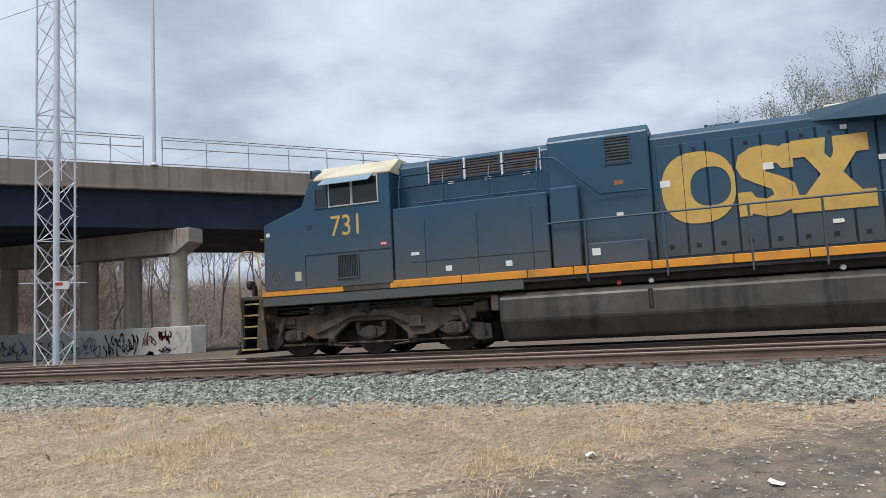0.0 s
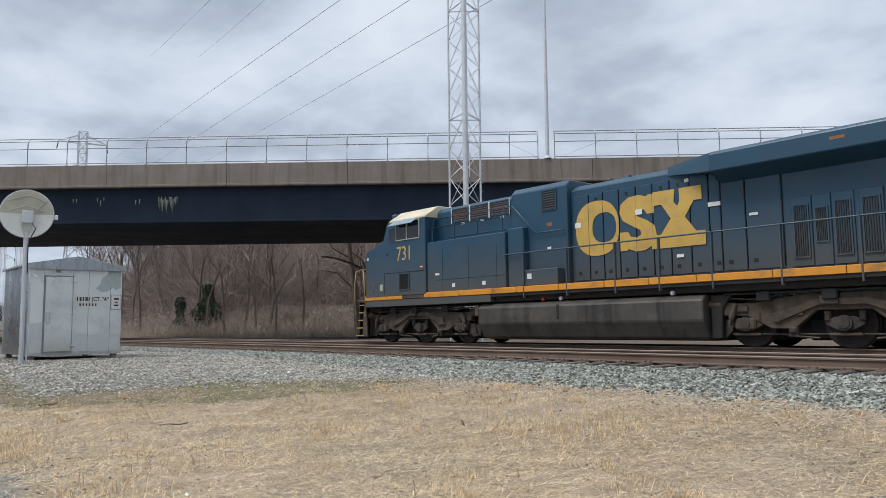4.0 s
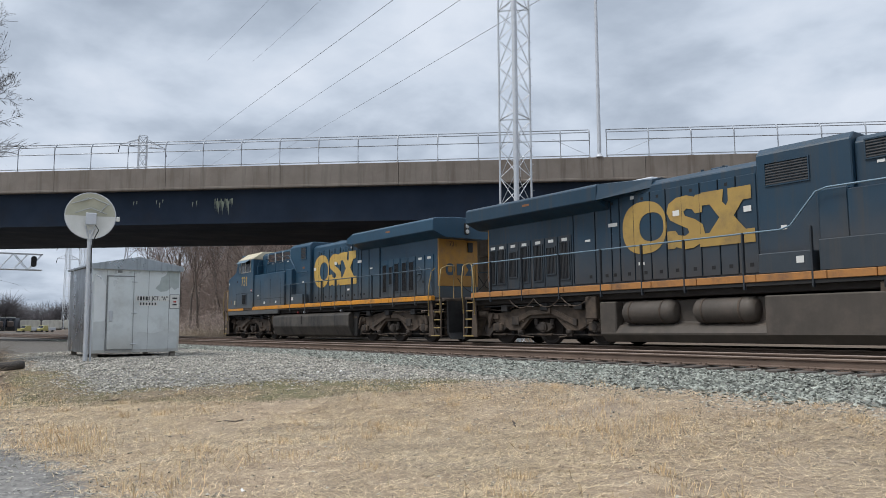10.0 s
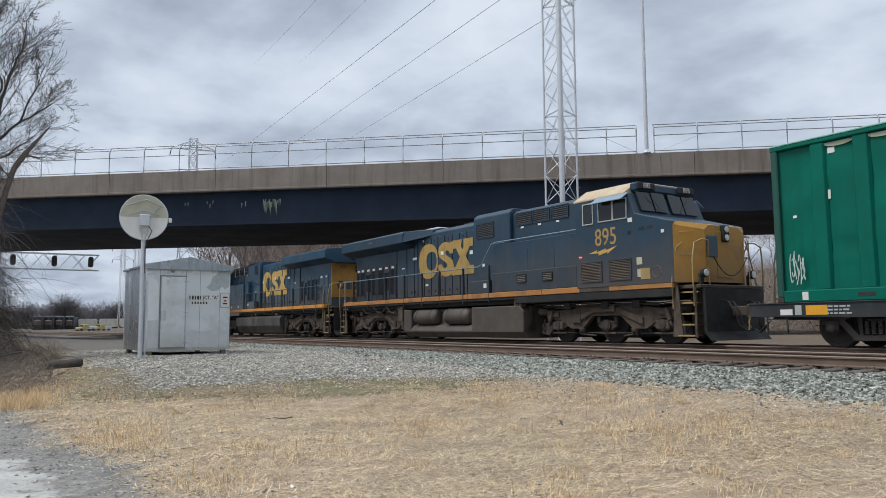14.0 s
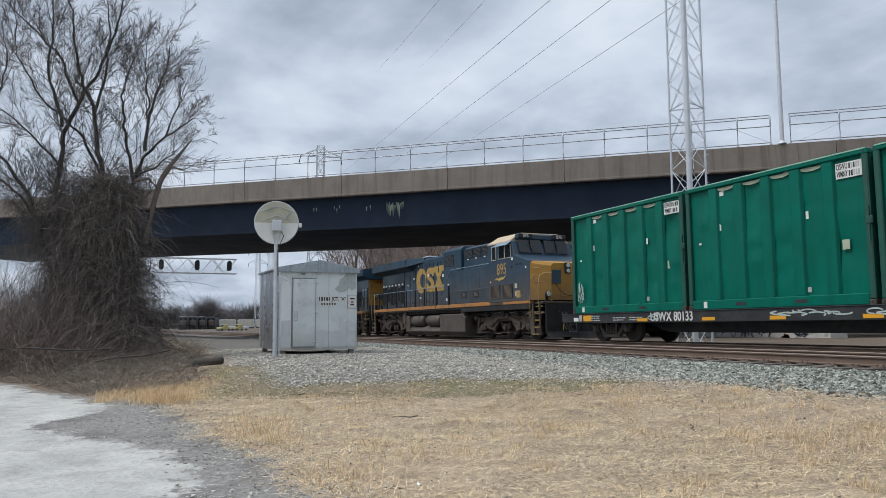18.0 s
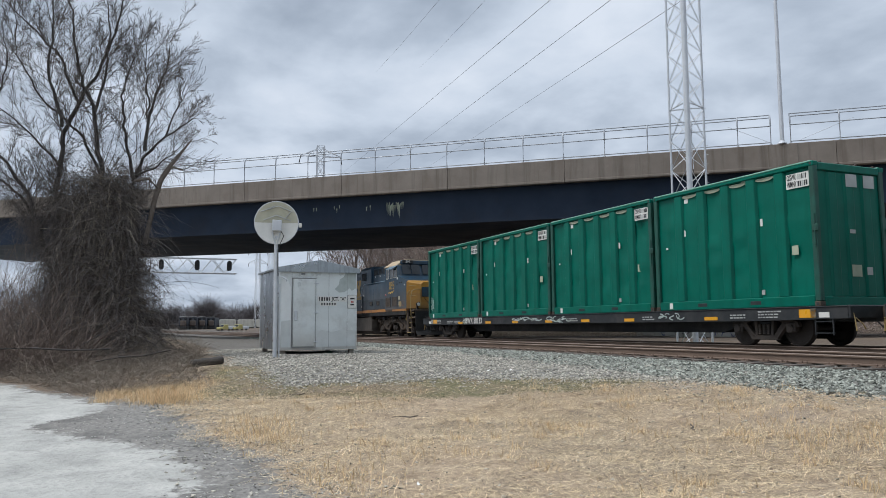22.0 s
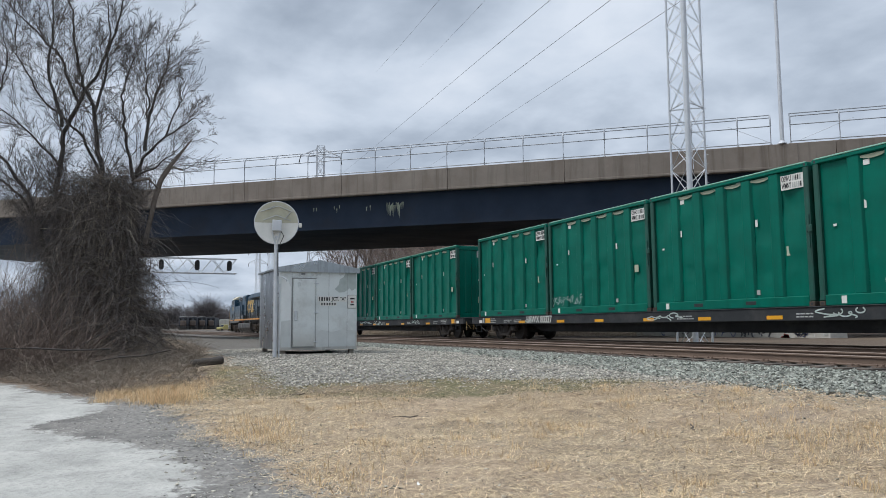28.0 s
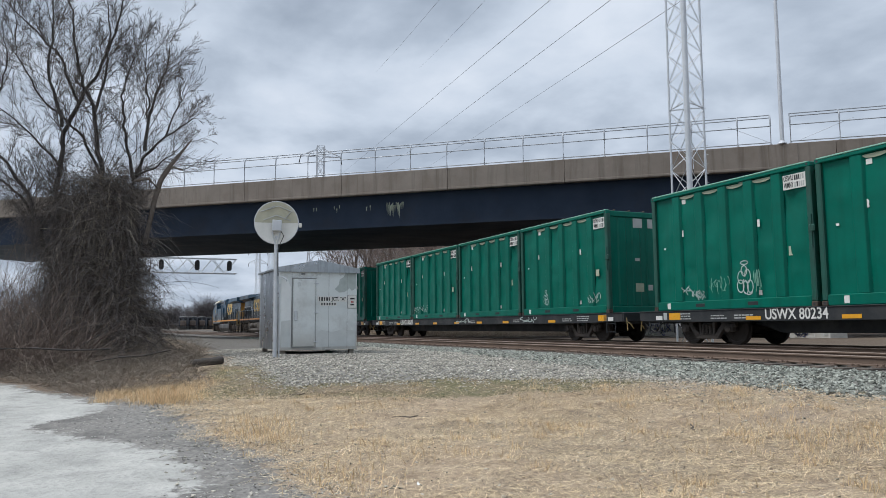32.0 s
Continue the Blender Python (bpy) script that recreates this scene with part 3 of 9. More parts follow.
def make_track(name, label, y0, near):
    tr = thing(name, label, "railway track", kind="structure")
    stations = [-60, -30, -15] + [i * 5.0 for i in range(-1, 40)] + [220, 260, 320, 420, 600]
    for side in (0.7535, -0.7535):
        v, f = swept(RAIL_OUT, stations, lambda a, o, z: track_point(a, y0, side + o, z))
        web = raw("rail", v, f, M["rail_side"], tr)
        v, f = swept(HEAD_OUT, stations, lambda a, o, z: track_point(a, y0, side + o, z))
        raw("running_surface", v, f, M["rail_top"], web)
    tie_bm, plate_bm = bmesh.new(), bmesh.new()
    rbox(tie_bm, -0.115, 0.115, -1.3, 1.3, -0.365, -0.185, 0.012)
    for s in (0.7535, -0.7535):
        rbox(plate_bm, -0.095, 0.095, s - 0.19, s + 0.19, -0.188, -0.170, 0.004)
        for dx in (-0.06, 0.06):
            for dy in (-0.09, 0.09):
                rbox(plate_bm, dx - 0.018, dx + 0.018, s + dy - 0.02, s + dy + 0.02, -0.172, -0.135, 0.006)
    tie_me, plate_me = mesh_of(tie_bm, "tie", M["tie"]), mesh_of(plate_bm, "tie_plate", M["rail_side"])
    rnd = random.Random(5)
    if near:
        for i in range(150):
            m = track_pose(-8 + i * 0.52, y0) @ pose(0, rnd.uniform(-0.07, 0.05), rnd.uniform(-0.012, 0), 0, 0, rnd.uniform(-1.2, 1.2))
            part("tie", tie_me, None, tr, at=m)
            part("tie_plate", plate_me, None, tr, at=m)
    rest = bmesh.new()
    for i in range(150 if near else 0, 330):
        a = -8 + i * 0.52
        b = bmesh.new()
        box(b, -0.115, 0.115, -1.3, 1.3, -0.365, -0.185)
        join(rest, b, track_pose(a, y0))
    ob = part("ties_far_off", rest, M["tie"], tr)
    ob["kind"] = "stuff"
    return tr


near_track = make_track("track_near", "empty rusty railway track on wooden ties in grey ballast", NEAR_Y, True)
far_track = make_track("track_far", "railway track under the passing train", FAR_Y, False)
# ---- road bridge ----
B_AZ = radians(48.3)
B_N = Vector((-math.sin(B_AZ), math.cos(B_AZ), 0))
B_E = Vector((-math.cos(B_AZ), -math.sin(B_AZ), 0))
# local x runs along the bridge towards the camera's side, local y across it, away from the camera
BRIDGE = Matrix.Translation(B_N * 44.4) @ Matrix(((B_E.x, B_N.x, 0, 0), (B_E.y, B_N.y, 0, 0), (0, 0, 1, 0), (0, 0, 0, 1)))
bridge = thing("highway_overpass", "stained concrete road overpass with dark steel girders above the tracks", "bridge", m=BRIDGE, kind="structure")
X0, X1, BW = -120.0, 62.0, 14.2
cuts = [X0] + [-7.75 + 7.3 * k for k in range(-15, 10)] + [X1]
for side in (0, 1):
    for a, b in zip(cuts, cuts[1:]):
        bm = bmesh.new()
        y = 0.0 if side == 0 else BW
        s = 1 if side == 0 else -1
        prism(bm, [(y - 0.03 * s, 9.62), (y, 9.58), (y + 0.32 * s, 9.58), (y + 0.32 * s, 10.95), (y + 0.02 * s, 10.97), (y, 10.95), (y, 9.74), (y - 0.03 * s, 9.72)], a + 0.012, b - 0.012, "x")
        part("parapet_panel", bm, M["concrete"], bridge)
# the slab wears the dark girder colour so that its underside looks shaded
part("deck_slab", made(box, X0, X1, 0.32, BW - 0.32, 9.62, 9.95), M["girder"], bridge)
for y in (0.55, 3.2, 5.85, 8.5, 11.15, 13.65):
    web = part("girder_web", made(box, X0, X1, y - 0.012, y + 0.012, 7.56, 9.57), M["girder"], bridge)
    part("bottom_flange", made(box, X0, X1, y - 0.24, y + 0.24, 7.50, 7.56), M["girder"], web)
    part("top_flange", made(box, X0, X1, y - 0.2, y + 0.2, 9.57, 9.617), M["girder"], web)
# added steel filler plates close the bays between the girders, evening the shaded underside
for y in (0.55, 3.2, 5.85, 8.5, 11.15):
    part("soffit_plate", made(box, X0, X1, y - 0.26 + 0.004, y + 2.39, 7.470, 7.492), M["girder"], bridge)

# railing on the parapet: bent posts and three pipes, with a gap for the lamp pole
fence_rail = shade("railing_pipe", (0.40, 0.415, 0.44), (0.32, 0.335, 0.36), rough=0.45, metal=0.2, spread=0.1)
fence = thing("bridge_railing", "galvanised pipe railing with inward-bent posts on the bridge parapet", "railing", m=BRIDGE)
F_STEP = 2.44
post_bm = bmesh.new()
pipe(post_bm, [(0, 0.12, 0), (0, 0.12, 1.25), (0, 0.14, 1.45), (0, 0.21, 1.60), (0, 0.33, 1.72), (0, 0.42, 1.76)], 0.042, 8)
rbox(post_bm, -0.09, 0.09, 0.03, 0.21, 0.0, 0.03, 0.006)
post_me = mesh_of(post_bm, "post", fence_rail)
GAP0, GAP1 = -5.55, -4.55
spans = [(-60.0, GAP0), (GAP1, X1 - 1)]
for a, b in spans:
    xs = [a, b]
    k = a if a == GAP1 else b
    step = F_STEP if a == GAP1 else -F_STEP
    first = 1.7 if a == GAP1 else -2.44
    v = k + first
    while a < v < b:
        xs.append(v)
        v += step
    for x in xs:
        part("post", post_me, None, fence, at=pose(x, 0, 10.97))
    for y, z in ((0.12, 0.14), (0.12, 1.06), (0.19, 1.55), (0.42, 1.76)):
        part("rail_pipe", made(tube, (a, y, 10.97 + z), (b, y, 10.97 + z), 0.03, n=6), fence_rail, fence)
# ---- locomotives ----
from mathutils.geometry import tessellate_polygon

M["seam"] = shade("door_gasket", (0.012, 0.024, 0.036), rough=0.8, spread=0.1, bump=0)
M["flag_red"] = shade("red_decal", (0.45, 0.05, 0.04), rough=0.5, spread=0.08, bump=0)
M["steel_bright"] = shade("bright_grab_iron", (0.55, 0.53, 0.48), (0.45, 0.42, 0.38), rough=0.45, metal=0.3, spread=0.12)
M["grab_yellow"] = shade("yellow_grab_iron", (0.42, 0.30, 0.11), (0.30, 0.21, 0.085), rough=0.55, spread=0.15, dirt=(0.12, 0.09, 0.06), dirt_amount=0.6)
M["visor"] = shade("pale_blue_sun_visor", (0.22, 0.31, 0.38), rough=0.35, spread=0.08, metal=0.2)
M["lamp_glass"] = shade("headlight_glass", (0.55, 0.55, 0.52), rough=0.12, spread=0.05, bump=0, coat=0.6)
M["rail_blue"] = shade("dull_blue_handrail", (0.055, 0.085, 0.11), (0.04, 0.064, 0.085), rough=0.5, spread=0.12)
M["cut_cream"] = shade("cream_decal", (0.5, 0.46, 0.33), rough=0.6, spread=0.1)
M["deck_dark"] = shade("dark_stanchion_paint", (0.03, 0.036, 0.044), (0.02, 0.025, 0.03), rough=0.6, spread=0.15)
M["wheel"] = shade("dusty_wheel_steel", (0.042, 0.033, 0.027), (0.026, 0.021, 0.018), rough=0.75, scale=3, spread=0.2, metal=0.2)
M["copper"] = shade("rusty_patch", (0.28, 0.12, 0.05), rough=0.7, spread=0.2)


def ring_shape(x0, x1, z0, z1, hole=0.42, n=28, off=0.0):
    """Outer and inner rounded outlines of a plain ring."""
    cx, cz, rx, rz = (x0 + x1) / 2, (z0 + z1) / 2, (x1 - x0) / 2, (z1 - z0) / 2
    out = lambda k, f: (cx + rx * f * math.copysign(abs(math.cos(k)) ** 0.85, math.cos(k)), cz + rz * f * math.copysign(abs(math.sin(k)) ** 0.85, math.sin(k)))
    ks = [math.tau * i / n for i in range(n)]
    shift = 0.22 * rx * off
    return [out(k, 1) for k in ks], [(out(k, hole)[0] + shift, out(k, hole)[1]) for k in ks]


def emblem(parent, sd, x0, width, z0, z1, material, name="yellow_emblem"):
    """Three plain blocky shapes: a ring, a notched block and an hourglass."""
    y = sd * 0.985
    fx = lambda u: x0 + width * u if sd < 0 else x0 - width * u
    h = z1 - z0
    layer = [0]

    def flat(name, pts, holes=None):
        bm = bmesh.new()
        layer[0] += 1
        for s in (layer[0],):
            if holes:
                a = [bm.verts.new((p[0], y + sd * 0.004 * s, p[1])) for p in pts]
                b = [bm.verts.new((p[0], y + sd * 0.004 * s, p[1])) for p in holes]
                k = len(a)
                for i in range(k):
                    bm.faces.new((a[i], a[(i + 1) % k], b[(i + 1) % k], b[i]))
            else:
                vs = [bm.verts.new((p[0], y + sd * 0.004 * s, p[1])) for p in pts]
                for tri in tessellate_polygon([[Vector((p[0], p[1], 0)) for p in pts]]):
                    bm.faces.new([vs[i] for i in tri])
        part(name, bm, material, parent)

    o, i = ring_shape(fx(0.0), fx(0.37), z0 - 0.02 * h, z1 + 0.02 * h, 0.54, off=1.5)
    flat(name, o, i)
    pts = []
    for u, v in ((0.375, 0.02), (0.43, 0.02), (0.44, 0.05), (0.50, -0.01), (0.57, 0.0), (0.63, 0.08), (0.66, 0.24), (0.645, 0.42), (0.59, 0.53), (0.515, 0.62), (0.505, 0.70), (0.53, 0.75), (0.57, 0.72), (0.59, 0.64), (0.645, 0.64), (0.645, 0.98),
                 (0.60, 0.98), (0.59, 0.95), (0.53, 1.0), (0.45, 0.98), (0.39, 0.88), (0.375, 0.72), (0.40, 0.57), (0.47, 0.46), (0.535, 0.37), (0.545, 0.29), (0.51, 0.24), (0.46, 0.27), (0.44, 0.36), (0.375, 0.36)):
        pts.append((fx(u), z0 + h * v))
    flat(name, pts)
    pts = []
    for u, v in ((0.62, 0.0), (1.0, 0.0), (1.0, 0.24), (0.94, 0.24), (0.865, 0.50), (0.93, 0.76), (0.985, 0.76), (0.985, 1.0), (0.83, 1.0), (0.83, 0.78), (0.815, 0.70), (0.79, 0.78), (0.80, 1.0), (0.64, 1.0), (0.64, 0.76), (0.70, 0.76), (0.765, 0.50), (0.69, 0.24), (0.62, 0.24)):
        pts.append((fx(u), z0 + h * v))
    flat(name, pts)


def decal(parent, sd, x, z, w, h, y, material="white", name="sticker"):
    part(name, made(box, x - w / 2, x + w / 2, *sorted((sd * y, sd * (y + 0.006))), z - h / 2, z + h / 2), M[material], parent)


def louvre(parent, sd, x0, x1, z0, z1, y, material, frame_mat, slats=9, upright=False, name="grille"):
    fr = bmesh.new()
    ya, yb = sorted((sd * y, sd * (y + 0.03)))
    for a, b, c, d in ((x0 - 0.03, x0, z0 - 0.03, z1 + 0.03), (x1, x1 + 0.03, z0 - 0.03, z1 + 0.03), (x0, x1, z0 - 0.03, z0), (x0, x1, z1, z1 + 0.03)):
        box(fr, a, b, ya, yb, c, d)
    box(fr, x0, x1, *sorted((sd * (y - 0.02), sd * (y + 0.004))), z0, z1)
    g = part(name, fr, frame_mat, parent)
    bm = bmesh.new()
    for i in range(slats):
        if upright:
            w = (x1 - x0) / slats
            a = x0 + w * i
            box(bm, a + w * 0.15, a + w * 0.6, *sorted((sd * (y + 0.004), sd * (y + 0.022))), z0 + 0.01, z1 - 0.01)
        else:
            w = (z1 - z0) / slats
            a = z0 + w * i
            prism(bm, [(sd * (y + 0.004), a + w * 0.9), (sd * (y + 0.028), a + w * 0.25), (sd * (y + 0.028), a + w * 0.1), (sd * (y + 0.004), a + w * 0.6)], x0, x1, "x")
    part("slats", bm, material, g)
    return g


def wheelset(parent, x, radius, z, half=0.78):
    bm = bmesh.new()
    tube(bm, (0, -half, 0), (0, half, 0), 0.085, n=10)
    for s in (-1, 1):
        prof = [(0.0, radius * 0.25), (0.0, radius * 0.80), (-0.01, radius * 0.82), (-0.01, radius * 0.98), (0.0, radius), (0.095, radius), (0.10, radius + 0.025), (0.135, radius + 0.02), (0.135, radius * 0.8), (0.10, radius * 0.75), (0.10, radius * 0.25)]
        lathe(bm, prof, (0, s * 0.805, 0), (0, 0, 0), 24)
        for k in range(5):
            c, q = math.cos(math.tau * k / 5), math.sin(math.tau * k / 5)
            tube(bm, (c * radius * 0.52, s * 0.795, q * radius * 0.52), (c * radius * 0.52, s * 0.812, q * radius * 0.52), radius * 0.1, n=7)
    ob = part("wheelset", bm, M["wheel"], parent, "dark steel wheels on an axle")
    ob.matrix_basis = pose(x, 0, z)
    SPINNERS.append((ob, x, z, radius))
    return ob


SPINNERS = []


def loco_truck(parent, cx):
    tr = part("truck", made(rbox, cx - 2.5, cx + 2.5, -0.58, 0.58, 0.20, 0.98, 0.05), M["black"], parent, "dusty brown three-axle truck")
    for s in (-1, 1):
        bm = bmesh.new()
        outline = [(-2.62, 0.72), (-2.66, 0.98), (-1.85, 1.00), (-1.2, 1.10), (-0.75, 1.16), (0.75, 1.16), (1.2, 1.10), (1.85, 1.00), (2.66, 0.98), (2.62, 0.72), (2.05, 0.70), (1.5, 0.42), (1.0, 0.42), (0.55, 0.80), (-0.55, 0.80), (-1.0, 0.42), (-1.5, 0.42), (-2.05, 0.70)]
        prism(bm, [(cx + a, b) for a, b in outline], s * 0.98, s * 1.13, "y", 0.015)
        sf = part("sideframe", bm, M["frame"], tr)
        bm = bmesh.new()
        arch = [(-1.42, 0.62), (-1.30, 0.76), (-0.55, 1.04), (0.55, 1.04), (1.30, 0.76), (1.42, 0.62), (1.30, 0.58), (0.48, 0.90), (-0.48, 0.90), (-1.30, 0.58)]
        prism(bm, [(cx + a, b) for a, b in arch], s * 1.13, s * 1.19, "y", 0.01)
        for a in (-0.95, 0.95):
            rbox(bm, cx + a - 0.14, cx + a + 0.14, s * 1.13, s * 1.17, 0.70, 0.86, 0.01) if s > 0 else rbox(bm, cx + a - 0.14, cx + a + 0.14, s * 1.17, s * 1.13, 0.70, 0.86, 0.01)
        for a in (-2.2, 2.2):
            ya, yb = sorted((s * 1.13, s * 1.18))
            rbox(bm, cx + a - 0.18, cx + a + 0.18, ya, yb, 0.8, 0.94, 0.01)
        part("equaliser", bm, M["frame"], tr)
        for a in (-2.1, 0.0, 2.1):
            bm = bmesh.new()
            ya, yb = sorted((s * 1.0, s * 1.10))
            prism(bm, [(cx + a - 0.38, 0.50), (cx + a - 0.38, 0.57), (cx + a - 0.19, 0.66), (cx + a + 0.19, 0.66), (cx + a + 0.38, 0.57), (cx + a + 0.38, 0.50), (cx + a + 0.15, 0.38), (cx + a - 0.15, 0.38)], ya, yb, "y", 0.012)
            lathe(bm, [(0, 0.16), (0.06, 0.16), (0.065, 0.115), (0.085, 0.11), (0.09, 0.05)], (cx + a, s * 1.10, 0.53), (cx + a, s * 1.5, 0.53), 16)
            for q in range(4):
                an = math.tau * (q + 0.5) / 4
                tube(bm, (cx + a + 0.14 * math.cos(an), s * 1.15, 0.53 + 0.14 * math.sin(an)), (cx + a + 0.14 * math.cos(an), s * 1.175, 0.53 + 0.14 * math.sin(an)), 0.016, n=6)
            part("axle_box", bm, M["truck_dark"], tr)
            for o in (-0.34, 0.34):
                bm = bmesh.new()
                lathe(bm, [(0.035 * c + q, r) for c in range(6) for q, r in ((0, 0.055), (0.017, 0.08))], (cx + a + o, s * 1.07, 0.58), (cx + a + o, s * 1.07, 1.58), 8)
                part("spring", bm, M["truck_dark"], tr)
            if s > 0:
                part("traction_motor", made(rbox, cx + a - 0.5, cx + a + 0.62, -0.62, 0.62, 0.17, 0.62, 0.08), M["black"], tr)
            part("pedestal_tie", made(rbox, cx + a - 0.32, cx + a + 0.32, *sorted((s * 1.0, s * 1.1)), 0.27, 0.33, 0.012), M["frame"], tr)
        for a in (-1, 1):
            bm = bmesh.new()
            lathe(bm, [(0, 0.06), (0.02, 0.13), (0.34, 0.13), (0.36, 0.09), (0.40, 0.05)], (cx + a * 2.98, s * 1.08, 0.98), (cx + a * 2.0, s * 1.08, 0.98), 12)
            tube(bm, (cx + a * 2.6, s * 1.08, 0.98), (cx + a * 2.3, s * 1.08, 0.98), 0.035, n=6)
            part("brake_cylinder", bm, M["frame"], tr)
            bm = bmesh.new()
            tube(bm, (cx + a * 2.28, s * 1.2, 0.98), (cx + a * 2.45, s * 1.2, 0.52), 0.045, n=7)
            tube(bm, (cx + a * 2.33, s * 1.2, 0.84), (cx + a * 2.40, s * 1.2, 0.66), 0.07, n=8)
            part("damper", bm, M["frame"], tr)
            bm = bmesh.new()
            pipe(bm, [(cx + a * 2.9, s * 1.16, 1.07), (cx + a * 2.3, s * 1.16, 1.10), (cx + a * 2.0, s * 1.17, 1.07), (cx + a * 1.5, s * 1.17, 1.10), (cx + a * 1.2, s * 1.17, 1.19), (cx + a * 0.4, s * 1.17, 1.22), (cx, s * 1.17, 1.2)], 0.018, 5)
            pipe(bm, [(cx + a * 2.75, s * 1.1, 0.75), (cx + a * 2.85, s * 1.1, 0.4), (cx + a * 2.7, s * 0.9, 0.16)], 0.022, 5)
            pipe(bm, [(cx + a * 1.05, s * 1.15, 0.42), (cx + a * 1.0, s * 1.12, 0.26), (cx + a * 0.55, s * 1.0, 0.22)], 0.025, 5)
            part("sand_pipe", bm, M["frame"], tr)
            bm = bmesh.new()
            ya, yb = sorted((s * 0.86, s * 1.0))
            prism(bm, [(cx + a * 1.45, 0.75), (cx + a * 1.53, 0.68), (cx + a * 1.58, 0.3), (cx + a * 1.48, 0.28)], ya, yb, "y")
            part("brake_shoe", bm, M["black"], tr)
        for a in (-1.05, 1.05):
            part("brake_hanger", made(rbox, cx + a - 0.10, cx + a + 0.10, *sorted((s * 1.02, s * 1.12)), 0.24, 0.46, 0.02), M["truck_dark"], tr)
            part("spring_seat", made(lathe, [(0, 0.10), (0.03, 0.12), (0.06, 0.10), (0.09, 0.12), (0.12, 0.09), (0.18, 0.05)], (cx + a, s * 1.07, 0.45), (cx + a, s * 1.07, 0.1), 10), M["truck_dark"], tr)
        part("brake_rod", made(tube, (cx - 2.5, s * 1.0, 0.30), (cx + 2.5, s * 1.0, 0.30), 0.022, n=6), M["truck_dark"], tr)
        part("frame_lug", made(rbox, cx + 1.02, cx + 1.34, *sorted((s * 1.13, s * 1.21)), 0.60, 0.86, 0.012), M["truck_dark"], tr)
        part("frame_lug", made(rbox, cx - 1.44, cx - 1.30, *sorted((s * 1.13, s * 1.2)), 0.56, 0.76, 0.012), M["truck_dark"], tr)
        part("centre_bracket", made(rbox, cx - 0.42, cx - 0.05, *sorted((s * 1.19, s * 1.25)), 0.92, 1.10, 0.012), M["frame"], tr)
        for e in (-1, 1):
            part("end_bracket", made(prism, [(cx + e * 2.45, 0.66), (cx + e * 2.95, 0.58), (cx + e * 2.98, 0.26), (cx + e * 2.62, 0.22), (cx + e * 2.45, 0.38)], *sorted((s * 0.98, s * 1.05)), "y", 0.01), M["truck_dark"], tr)
            part("journal_cover", made(rbox, cx + e * 2.1 - 0.24, cx + e * 2.1 + 0.24, *sorted((s * 1.10, s * 1.17)), 0.40, 0.66, 0.04), M["frame"], tr)
    for a in (-2.1, 0.0, 2.1):
        wheelset(tr, cx + a, 0.53, 0.53)
        part("traction_motor", made(rbox, cx + a - 0.95 if a <= 0 else cx + a - 0.62, cx + a + (0.62 if a <= 0 else 0.95), -0.62, 0.62, 0.16, 0.66, 0.06), M["black"], tr)
    return tr


